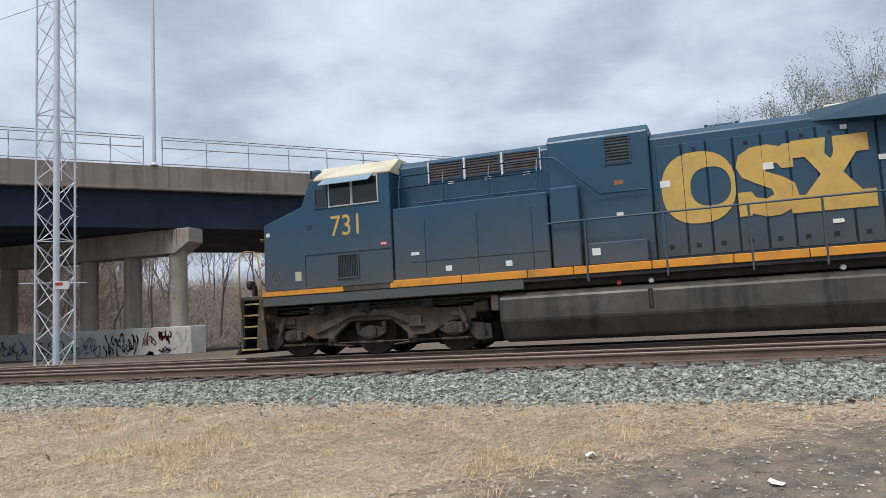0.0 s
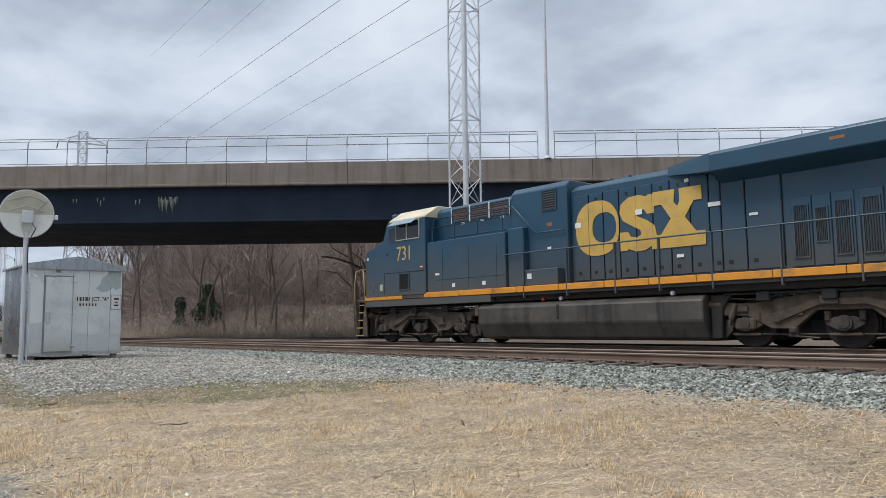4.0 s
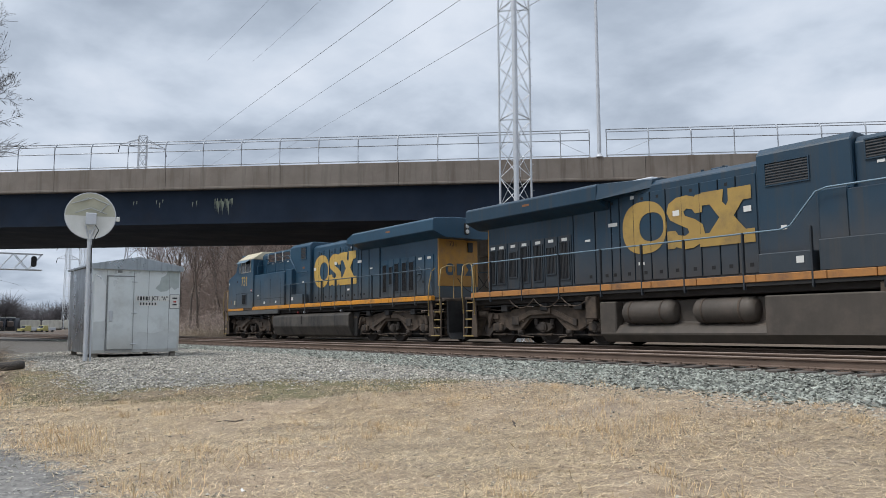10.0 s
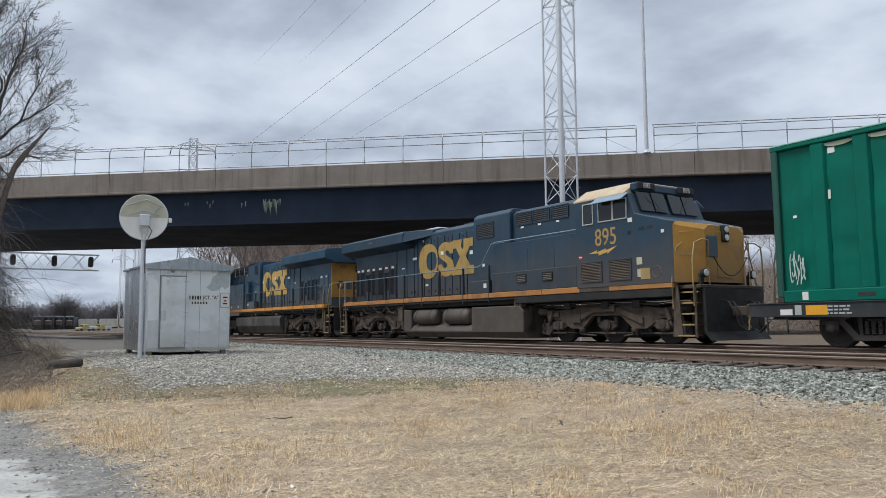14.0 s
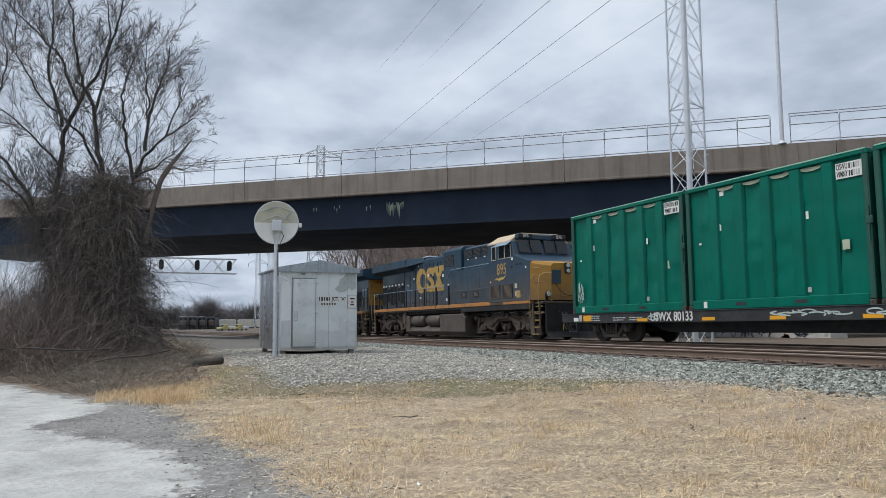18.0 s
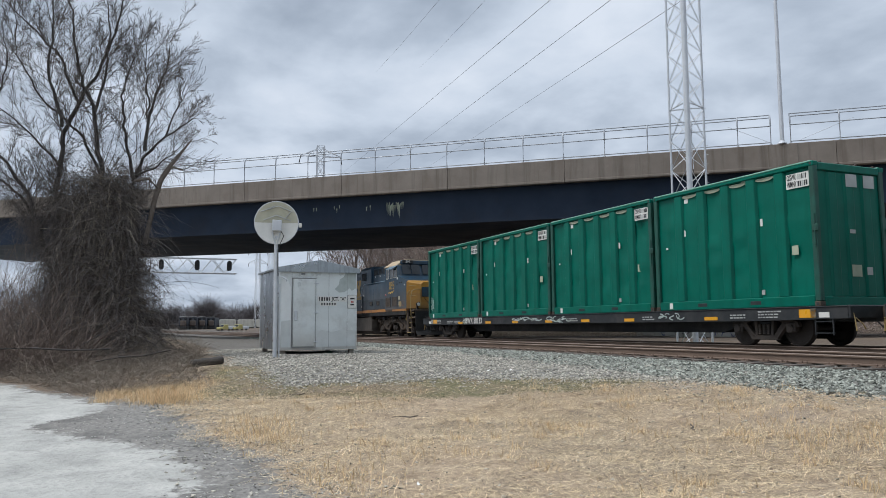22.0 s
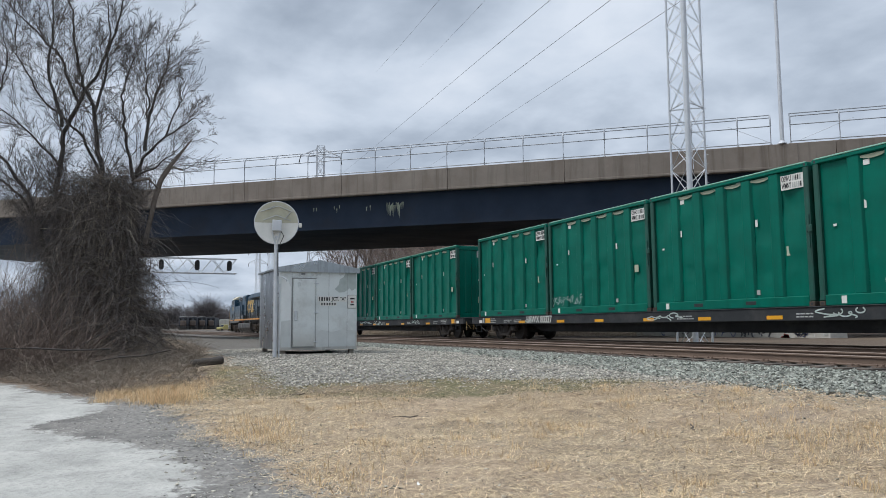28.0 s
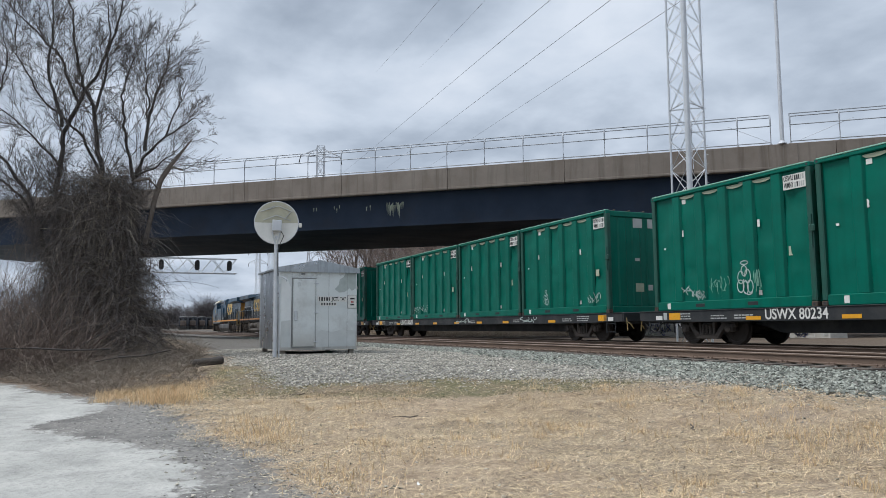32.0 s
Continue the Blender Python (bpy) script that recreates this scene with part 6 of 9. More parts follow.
def flat_car(mark, seed):
    f = thing("flat_car", "long black flat car with yellow reflectors and white lettering", "flat car", "flat cars of the train")
    P = lambda name, bm, mat, lab="": part(name, bm, mat, f, lab)
    E_ = 13.1
    P("deck", made(rbox, -E_, E_, -1.2, 1.2, 0.90, 1.0, 0.02), M["deck"])
    P("centre_sill", made(prism, [(-E_, 0.62), (-9.2, 0.62), (-8.2, 0.34), (8.2, 0.34), (9.2, 0.62), (E_, 0.62), (E_, 0.9), (-E_, 0.9)], -0.38, 0.38, "y", 0.01), M["deck"], "deep fish-bellied centre sill")
    for s in (-1, 1):
        P("side_sill", made(prism, [(-E_, 0.70), (-E_, 1.0), (E_, 1.0), (E_, 0.70), (10.4, 0.66), (-10.4, 0.66)], *sorted((s * 1.24, s * 1.32)), "y", 0.008), M["deck"])
        P("sill_flange", made(rbox, -E_, E_, *sorted((s * 1.22, s * 1.345)), 0.985, 1.01, 0.006), M["deck"])
    bm = bmesh.new()
    for k in range(18):
        x = -12.6 + k * 1.48
        box(bm, x, x + 0.1, -1.24, 1.24, 0.74, 0.9)
    P("cross_bearer", bm, M["deck"])
    # reflectors and stencils on the side seen
    y = -1.322
    sq = lambda name, x0, x1, z0, z1, mat: P(name, made(box, x0, x1, y - 0.005, y, z0, z1), M[mat])
    for x in (-8.58, -5.6, -3.1, -0.4, 2.1, 4.65, 8.4):
        sq("reflector", x, x + 0.52, 0.70, 0.80, "amber")
    for x in (-12.0, 12.0):
        sq("reflector", x + 0.32 - (0.6 if x > 0 else 0), x + 0.82 - (0.6 if x > 0 else 0), 0.73, 0.94, "amber")
        sq("white_patch", x - 0.3 + (0.6 if x > 0 else 0), x + (0.6 if x > 0 else 0), 0.73, 0.86, "white")
        sq("white_patch", x + 0.06, x + 0.22, 0.73, 0.95, "sticker_grey")
    text_part(mark, 0.40, M["white"], f, Matrix.Translation((-6.94, -1.328, 0.83)) @ pose(0, 0, 0, 90, 0, 0), "reporting_mark", stretch=0.86, bold=0.006, label="white stencilled car number")
    rnd = random.Random(seed)
    for x0, n, rows in ((-11.4, 6, 3), (-9.9, 5, 2), (-9.0, 5, 2), (1.2, 6, 2), (5.6, 4, 2), (10.4, 6, 3), (9.4, 5, 2)):
        bm = bmesh.new()
        for r in range(rows):
            x = x0
            for _ in range(n):
                w = rnd.uniform(0.05, 0.14)
                box(bm, x, x + w, y - 0.004, y, 0.74 + r * 0.075, 0.775 + r * 0.075)
                x += w + 0.03
        P("stencil_bars", bm, M["sticker_grey"])["kind"] = "stuff"
    for x, w, k in ((-8.0, 0.6, 4), (-3.0, 2.2, 9), (-0.2, 1.6, 7), (2.3, 1.4, 6), (6.3, 1.2, 6)):
        if rnd.random() < 0.8:
            scribble(f, lambda u, v, x=x: (x + u, y - 0.008, 0.70 + v), w, 0.27, seed + int(x * 10), M["graffiti"], 0.034, k)
    for e in (-1, 1):
        wheel_truck(f, e * 10.35)
        bm = bmesh.new()
        rbox(bm, *sorted((e * 12.6, e * 13.2)), -0.16, 0.16, 0.68, 0.96, 0.03)
        prism(bm, [(e * 13.15, -0.17), (e * 13.5, -0.2), (e * 13.62, -0.06), (e * 13.45, 0.0), (e * 13.5, 0.15), (e * 13.3, 0.18), (e * 13.15, 0.12)], 0.70, 1.0, "z", 0.01)
        P("coupler", bm, M["rusty_iron"])
        P("end_plate", made(rbox, *sorted((e * 13.06, e * 13.14)), -1.3, 1.3, 0.70, 1.02, 0.02), M["deck"])
        for s in (-1, 1):
            bm = bmesh.new()
            for z in (0.34, 0.62):
                box(bm, *sorted((e * 12.15, e * 12.65)), *sorted((s * 1.3, s * 1.22)), z, z + 0.025)
            for a in (12.15, 12.65):
                box(bm, *sorted((e * a, e * (a + 0.03))), *sorted((s * 1.3, s * 1.27)), 0.30, 0.72)
            P("step_ladder", bm, M["deck"])
        bm = bmesh.new()
        pipe(bm, [(e * 13.1, -1.15, 0.95), (e * 13.2, -1.2, 0.6), (e * 13.22, -1.2, 0.4)], 0.018, 6)
        pipe(bm, [(e * 13.2, -1.2, 0.72), (e * 13.3, -1.1, 0.58), (e * 13.3, -1.0, 0.45)], 0.016, 6)
        P("uncoupling_lever", bm, M["grab_yellow"])
        bm = bmesh.new()
        pipe(bm, [(e * 13.0, -0.35, 0.75), (e * 13.3, -0.4, 0.5), (e * 13.55, -0.3, 0.32), (e * 13.75, -0.2, 0.4)], 0.026, 6)
        P("brake_hose", bm, M["black"])
    return f


CAR_A = (-54.4, -81.55, -108.7)
masters = [container_master(3), container_master(8)]
boxes = masters + [copy_thing(masters[i % 2], Matrix()) for i in range(2, 12)]
for car, (a, mark) in enumerate(zip(CAR_A, ("USWX 80133", "USWX 80327", "USWX 80234"))):
    MOVERS.append((flat_car(mark, 40 + car), a, 0))
    for k in range(4):
        i = car * 4 + k
        box_ob = boxes[i]
        MOVERS.append((box_ob, a - (-9.33 + 6.22 * k), 0, 1.012))
        code_plate(box_ob, ("OSWU 00044", "WMNY 0044") if i == 4 else ("OSWU", "WMNY"), 60 + i)
        if i in (0, 5, 7, 8):
            box_ob["label"] = "green ribbed steel waste container with sprayed white graffiti"
            # words are not copied: strokes of their size, and the bubble figure
            spots = {0: [(-2.67, 0.3, 0.35, 1.0)], 5: [(-2.8, 0.30, 0.85, 0.42), (-1.75, 0.35, 0.95, 0.42)], 7: [(1.7, 0.35, 0.8, 0.4)], 8: [(-1.75, 0.32, 0.75, 0.42), (-1.15, 0.26, 0.35, 0.3), (-0.6, 0.35, 0.75, 0.6), (1.05, 0.4, 0.25, 0.7)]}[i]
            for q, (x, z, w, h) in enumerate(spots):
                scribble(box_ob, lambda u, v, x=x, z=z: (x + u, -(C_HALF - 0.008), z + v), w, h, 11 * i + q, M["graffiti"] if not (i == 8 and q > 1) else M["green_rim"], 0.022 if i != 8 or q < 2 else 0.014, 9)
            for x, z, k in {7: [(-1.1, 0.4, 0.62)], 8: [(0.75, 0.4, 1.0)]}.get(i, ()):
                loops(box_ob, lambda u, v, x=x, z=z, k=k: (x + u * k, -(C_HALF - 0.006), z + v * k), BUBBLE, 0.028, M["graffiti"])
# ---- lattice mast behind the tracks ----
def lattice_mast():
    m = thing("lattice_mast", "tall galvanised triangular lattice mast with a thick cable leg", "mast", m=pose(-24.55, 22.05, 0.15, 0, 0, 48))
    R = 0.80
    legs = [Vector((R * math.cos(radians(a)), R * math.sin(radians(a)), 0)) for a in (-90, 30, 150)]
    H = 30.0
    for k, l in enumerate(legs):
        part("leg", made(tube, l, l + Vector((0, 0, H)), 0.045 if k else 0.06, n=8), M["galv"], m)
    part("cable_tube", made(tube, legs[0] + Vector((0.03, -0.02, 0)), legs[0] + Vector((0.03, -0.02, H)), 0.115, n=12), M["galv"], m, "thick grey cable tube")
    step = 1.27
    n = int(H / step)
    for a, b in ((0, 1), (1, 2), (2, 0)):
        for i in range(n):
            z0, z1 = i * step, (i + 1) * step
            part("brace", made(tube, legs[a] + Vector((0, 0, z0)), legs[b] + Vector((0, 0, z1)), 0.017, n=5, caps=False), M["galv"], m)
            part("brace", made(tube, legs[b] + Vector((0, 0, z0)), legs[a] + Vector((0, 0, z1)), 0.017, n=5, caps=False), M["galv"], m)
        for i in range(0, n + 1, 4):
            z = i * step + 0.1
            part("girt", made(tube, legs[a] + Vector((0, 0, z)), legs[b] + Vector((0, 0, z)), 0.024, n=5), M["galv"], m)
    bm = bmesh.new()
    for i in range(70):
        tube(bm, legs[1] + Vector((0, 0, 1 + i * 0.4)), legs[1] + Vector((0.12, -0.06, 1 + i * 0.4)), 0.009, n=4)
    part("climbing_pegs", bm, M["galv"], m)
    s = part("warning_sign", made(rbox, -0.05, 0.45, -0.98, -0.955, 3.2, 3.5, 0.006), M["white"], m)
    part("red_bar", made(box, 0.0, 0.25, -0.986, -0.98, 3.34, 3.46), M["flag_red"], s)
    part("sign_arm", made(tube, (-1.2, -0.85, 3.45), (1.1, -0.85, 3.45), 0.02, n=6), M["galv"], m)
    part("footing", made(rbox, -1.1, 1.1, -1.1, 1.1, -0.3, 0.12, 0.03), M["pier"], m)


lattice_mast()

# ---- lamp pole on the bridge ----
lamp = thing("light_pole", "tall slender grey steel pole on the bridge parapet", "light pole", m=BRIDGE @ pose(-5.12, 0.12, 10.97))
part("shaft", made(tube, (0, 0, 0.05), (0, 0, 13.5), 0.115, 0.075, n=12), M["galv"], lamp)
part("base_flange", made(lathe, [(0, 0.24), (0.06, 0.24), (0.10, 0.17), (0.2, 0.14)], (0, 0, 0), (0, 0, 1), 14), M["galv"], lamp)
part("pilaster", made(rbox, -0.75, 0.75, -0.145, 0.45, -1.30, -0.005, 0.02), M["concrete"], lamp)
# wires that brace the railing beside the pole
for a, b in ((-8.6, -6.0), (-2.3, -4.3)):
    part("stay_wire", made(tube, (a + 5.05, 0, 1.2), (b + 5.05, 0, 0.2), 0.012, n=4), M["galv"], lamp)

# ---- bridge pier ----
M["crash"] = shade("pale_repainted_concrete", (0.56, 0.54, 0.49), (0.42, 0.40, 0.36), rough=0.9, scale=0.7, fine=14, spread=0.14, bump=0.3, dirt=(0.25, 0.22, 0.18), dirt_amount=0.4)
M["spray_dark"] = shade("faded_dark_spray", (0.10, 0.105, 0.12), rough=0.8, spread=0.15, bump=0)
M["spray_red"] = shade("red_spray", (0.38, 0.06, 0.06), rough=0.8, spread=0.15, bump=0)
M["spray_blue"] = shade("blue_spray", (0.12, 0.14, 0.30), rough=0.8, spread=0.15, bump=0)
M["spray_white"] = shade("white_spray", (0.62, 0.62, 0.60), rough=0.8, spread=0.1, bump=0)


def bridge_pier(x0, x1, y, base, faced):
    p = thing("bridge_pier", "concrete pier with round columns, cap beam and a sprayed crash wall" if faced else "concrete bridge pier in the shade", "bridge pier", "bridge piers", kind="structure")
    part("cap_beam", made(prism, [(x0 + 1.1, 6.05), (x0 + 0.1, 6.65), (x0 + 0.1, 7.45), (x1 - 0.1, 7.45), (x1 - 0.1, 6.65), (x1 - 1.1, 6.05)], y - 0.62, y + 0.62, "y", 0.03), M["pier"], p)
    k = 5
    for i in range(k):
        x = x1 - 1.35 - (x1 - x0 - 2.7) * i / (k - 1)
        part("column", made(tube, (x, y, base), (x, y, 6.3), 0.5, n=24), M["pier"], p)
    wall = part("crash_wall", made(rbox, x0, x1, y - 0.66, y + 0.66, base - 0.3, 1.92, 0.04), M["crash"], p)
    for i in range(6):
        x = x0 + 0.5 + i * 2.4
        part("bearing_block", made(rbox, x, x + 0.5, y - 0.35, y + 0.35, 7.44, 7.52, 0.02), M["girder"], p)
    if faced:
        f = y - 0.665
        spots = [(x1 - 1.3, 0.2, 1.15, 1.55, "spray_white", 9, 0.055), (x1 - 3.4, 0.85, 0.95, 0.9, "spray_red", 9, 0.06), (x1 - 2.2, 0.95, 0.8, 0.8, "spray_red", 9, 0.09), (x1 - 3.1, 0.12, 0.5, 0.5, "spray_red", 8, 0.12), (x1 - 2.15, 0.45, 0.75, 0.4, "spray_blue", 8, 0.06), (x1 - 6.2, 0.2, 2.5, 1.5, "spray_dark", 16, 0.10), (x1 - 6.1, 0.25, 2.3, 1.4, "spray_white", 14, 0.03), (x1 - 8.9, 0.35, 2.3, 1.25, "spray_blue", 12, 0.06), (x1 - 8.8, 0.4, 2.1, 1.15, "spray_white", 12, 0.04), (x1 - 11.8, 0.4, 2.4, 1.1, "spray_dark", 12, 0.08), (x1 - 14.8, 0.3, 2.6, 1.3, "spray_blue", 12, 0.08)]
        for q, (x, z, w, h, mt, n, th) in enumerate(spots):
            scribble(wall, lambda u, v, x=x, z=z: (x + u, f - 0.004 * (q + 1), z + v), w, h, 70 + q, M[mt], th, n)
        xc = x1 - 1.35
        for k2 in range(5):
            scribble(p, lambda u, v, k2=k2: (xc - 0.14 + u, y - 0.507, 3.3 + 0.36 * k2 + v), 0.25, 0.34, 90 + k2, M["spray_white"], 0.05, 1)
        # rust that ran down the end of the cap
        stain = shade("rust_run", (0.20, 0.115, 0.07), (0.14, 0.08, 0.05), rough=0.9, spread=0.2, bump=0)
        for k2, (a, w, ln) in enumerate(((0.9, 0.10, 0.9), (1.06, 0.05, 0.5), (1.2, 0.14, 1.05), (1.42, 0.06, 0.7), (1.55, 0.10, 0.4), (1.75, 0.05, 0.8), (0.7, 0.05, 0.35))):
            part("rust_stain", made(prism, [(x1 - a - w, 7.4), (x1 - a, 7.4), (x1 - a - w * 0.3, 7.4 - ln), (x1 - a - w * 0.55, 7.38 - ln)], y - 0.628, y - 0.622, "y"), stain, p)


bridge_pier(-44.2, -28.2, 35.0, 0.0, True)
bridge_pier(-88.0, -70.0, -16.0, 0.0, False)

# pale lime streaks on the near girder
drips = thing("lime_drips", "pale lime streaks hanging on the dark bridge girder", "stain", m=BRIDGE)
rnd = random.Random(4)
for k, (x0, w, n) in enumerate(((17.3, 1.2, 15), (21.8, 0.6, 3), (19.6, 0.5, 2), (23.5, 0.4, 2))):
    for i in range(n):
        x = x0 + w * i / n
        ln = rnd.uniform(0.25, 0.95) if k == 0 else rnd.uniform(0.12, 0.35)
        z = 9.1 - rnd.uniform(0, 0.25)
        part("drip", made(prism, [(x, z), (x + 0.055, z), (x + 0.045, z - ln * 0.6), (x + 0.03, z - ln), (x + 0.015, z - ln * 0.5)], 0.522, 0.535, "y"), M["cut"], drips)

# ---- equipment shed ----


M["shed_side"] = shade("bare_galvanised_sheet", (0.48, 0.51, 0.54), (0.36, 0.39, 0.42), rough=0.32, metal=0.75, scale=2.0, fine=25, spread=0.12, bump=0.06, streak=((0.20, 0.21, 0.22), 6.0, 0.6), dirt=(0.2, 0.19, 0.17), dirt_amount=0.4, dirt_scale=0.9)
M["shed_seam"] = shade("dull_steel_joint", (0.26, 0.265, 0.265), rough=0.5, spread=0.1, bump=0)


def shed():
    # local x along the front to the right as seen from the camera, local y into the shed
    s = thing("equipment_shed", "small grey steel railway equipment shed with a low gable", "shed", m=SHED_POSE)
    W, Dp, H, peak = 2.36, 3.0, 2.44, 2.66
    fr = part("front_wall", made(prism, [(0, 0.06), (W, 0.06), (W, H), (W / 2, peak), (0, H)], 0.0, 0.05, "y", 0.006), M["shed"], s)
    part("back_wall", made(prism, [(0, 0.06), (W, 0.06), (W, H), (W / 2, peak), (0, H)], Dp - 0.05, Dp, "y", 0.006), M["shed"], s)
    for k in range(4):
        y0 = 0.05 + k * (Dp - 0.1) / 4
        for x in (0.0, W - 0.045):
            part("wall_panel", made(rbox, x, x + 0.045, y0 + 0.006, y0 + (Dp - 0.1) / 4 - 0.006, 0.06, H, 0.008), M["shed_side"], s)
    for a, b in ((-0.06, W / 2), (W + 0.06, W / 2)):
        part("roof_panel", made(prism, [(a, H - 0.01), (a, H + 0.05), (b, peak + 0.06), (b, peak)], -0.08, Dp + 0.08, "y", 0.008), M["shed_side"], s)
    part("roof_fascia", made(prism, [(-0.06, H - 0.09), (W + 0.06, H - 0.09), (W + 0.06, H + 0.05), (W / 2, peak + 0.065), (-0.06, H + 0.05)], -0.10, -0.082, "y", 0.004), M["shed_side"], s)
    for x in (0.36, 1.08, 1.48, 2.05):
        part("seam", made(box, x, x + 0.008, -0.006, 0.0, 0.10, H - 0.1), M["shed_seam"], fr)
    d = part("door", made(rbox, 0.40, 1.06, -0.045, -0.006, 0.16, 2.15, 0.012), M["shed"], s, "closed grey steel door")
    part("door_frame", made(box, 0.365, 1.095, -0.03, -0.004, 2.16, 2.185), M["shed_seam"], d)
    part("door_frame", made(box, 0.37, 0.392, -0.03, -0.004, 0.14, 2.16), M["shed_seam"], d)
    part("threshold", made(box, 0.38, 1.08, -0.05, -0.004, 0.13, 0.155), M["shed_seam"], d)
    part("lock_box", made(rbox, 0.43, 0.52, -0.10, -0.045, 0.92, 1.22, 0.015), M["galv"], d)
    for z in (0.3, 1.15, 2.02):
        part("hinge", made(tube, (1.02, -0.055, z), (1.16, -0.03, z), 0.016, n=6), M["galv"], d)
    part("vent", made(rbox, 0.64, 0.76, -0.02, -0.004, 2.27, 2.33, 0.006), M["shed_seam"], s)
    part("notice_back", made(rbox, 2.065, 2.345, -0.014, -0.004, 1.285, 1.695, 0.004), M["shed_seam"], s)
    sg = part("notice", made(rbox, 2.08, 2.33, -0.02, -0.006, 1.30, 1.68, 0.006), M["white"], s, "small white notice with dark bars")
    for z, w, mt in ((1.58, 0.14, "deck"), (1.48, 0.08, "flag_red"), (1.40, 0.12, "deck")):
        part("bar", made(box, 2.21 - w / 2, 2.21 + w / 2, -0.024, -0.02, z - 0.022, z + 0.022), M[mt], sg)
    ins = part("sign_strip", made(box, 1.14, 2.04, -0.012, -0.006, 1.49, 1.64), M["white"], s)
    text_part('JCT. "A"', 0.15, M["deck"], ins, pose(1.79, -0.015, 1.565, 90, 0, 0), "lettering", stretch=0.85, bold=0.003)
    for k, (x, w) in enumerate(((1.18, 0.03), (1.25, 0.05), (1.33, 0.04), (1.40, 0.06), (1.48, 0.03))):
        part("worn_bar", made(box, x, x + w, -0.016, -0.012, 1.51, 1.62), M["deck"], ins)
    ins2 = part("sign_strip", made(box, 1.22, 1.72, -0.012, -0.006, 1.36, 1.47), M["white"], s)
    for k in range(6):
        part("worn_bar", made(box, 1.25 + 0.08 * k, 1.29 + 0.08 * k, -0.016, -0.012, 1.38, 1.45), M["deck"], ins2)
    for x in (0.08, W - 0.2):
        for y in (0.1, Dp - 0.25):
            part("skid_foot", made(rbox, x, x + 0.14, y, y + 0.16, -0.15, 0.07, 0.01), M["pier"], s)
    bm = bmesh.new()
    pipe(bm, [(0.04, -0.09, 2.2), (0.10, -0.16, 2.16), (0.16, -0.22, 2.12), (0.17, -0.22, 2.06)], 0.02, 6)
    part("gooseneck", bm, M["galv"], s)
    # reflections on the sheet steel, painted as flat lighter and duller patches
    patch = shade("bright_sheen_tone", (0.80, 0.82, 0.815), rough=0.4, spread=0.06, metal=0.1)
    old = shade("dull_sheen_tone", (0.62, 0.64, 0.63), rough=0.5, spread=0.08, metal=0.1)
    part("repaint_patch", made(prism, [(0.06, 0.92), (0.34, 0.95), (0.34, 1.9), (0.2, 2.2), (0.06, 2.1)], -0.004, -0.001, "y"), patch, fr)
    # the dark greenish reflection high on the right, drawn as a coloured shape
    mottled = shade("mottled_reflection_tone", (0.48, 0.52, 0.505), (0.36, 0.40, 0.385), rough=0.5, scale=5, spread=0.15, metal=0.2)
    part("bare_patch", made(prism, [(1.66, 1.86), (1.78, 1.98), (1.82, 2.16), (1.95, 2.24), (2.0, 2.36), (2.33, 2.36), (2.33, 1.9), (2.2, 1.82), (2.12, 1.9), (1.98, 1.78), (1.8, 1.76)], -0.004, -0.001, "y"), mottled, fr)
    part("repaint_patch", made(prism, [(1.10, 0.15), (2.3, 0.15), (2.3, 0.62), (1.9, 0.66), (1.6, 0.58), (1.3, 0.64), (1.10, 0.6)], -0.004, -0.001, "y"), old, fr)
    part("repaint_patch", made(prism, [(0.06, 0.15), (0.34, 0.15), (0.34, 0.92), (0.06, 0.9)], -0.004, -0.001, "y"), old, fr)


SHED_POSE = Matrix.Translation((-22.15, 4.47, 0.52)) @ pose(0, 0, 0, 0, 0, 90.5)
shed()

# ---- round dish on a pole beside the shed ----
dish = thing("round_dish", "round white dish with a grey box on a galvanised pole", "dish", m=pose(-20.65, 4.06, 0.45, 0, 0, 79))
part("pole", made(tube, (0, 0, -0.1), (0, 0, 3.3), 0.055, n=12), M["galv"], dish)
M["dish_cream"] = shade("mottled_cream_plastic", (0.52, 0.50, 0.38), (0.40, 0.39, 0.30), rough=0.35, scale=3, spread=0.15)
for half, mt in ((0, "white"), (1, "dish_cream")):
    bm = bmesh.new()
    c = Vector((0, -0.06, 3.66))
    rings = []
    for r, dy in ((0.0, 0.05), (0.25, 0.04), (0.45, 0.01), (0.57, -0.02), (0.585, -0.02), (0.585, 0.015), (0.0, 0.075)):
        rings.append([bm.verts.new(c + Vector((r * math.cos(math.pi * (i / 16 + 1 - half)), dy, r * math.sin(math.pi * (i / 16 + 1 - half))))) for i in range(17)])
    for a, b in zip(rings, rings[1:]):
        for i in range(16):
            bm.faces.new((a[i], a[i + 1], b[i + 1], b[i])).smooth = True
    bmesh.ops.remove_doubles(bm, verts=bm.verts, dist=0.0005)
    part("dish_half", bm, M[mt], dish, "white lower half" if not half else "mottled cream upper half")
bm = bmesh.new()
for i in range(32):
    a0, a1 = math.tau * i / 32, math.tau * (i + 1) / 32
    tube(bm, (0.585 * math.cos(a0), -0.07, 3.66 + 0.585 * math.sin(a0)), (0.585 * math.cos(a1), -0.07, 3.66 + 0.585 * math.sin(a1)), 0.014, n=5)
part("rim", bm, M["galv"], dish)
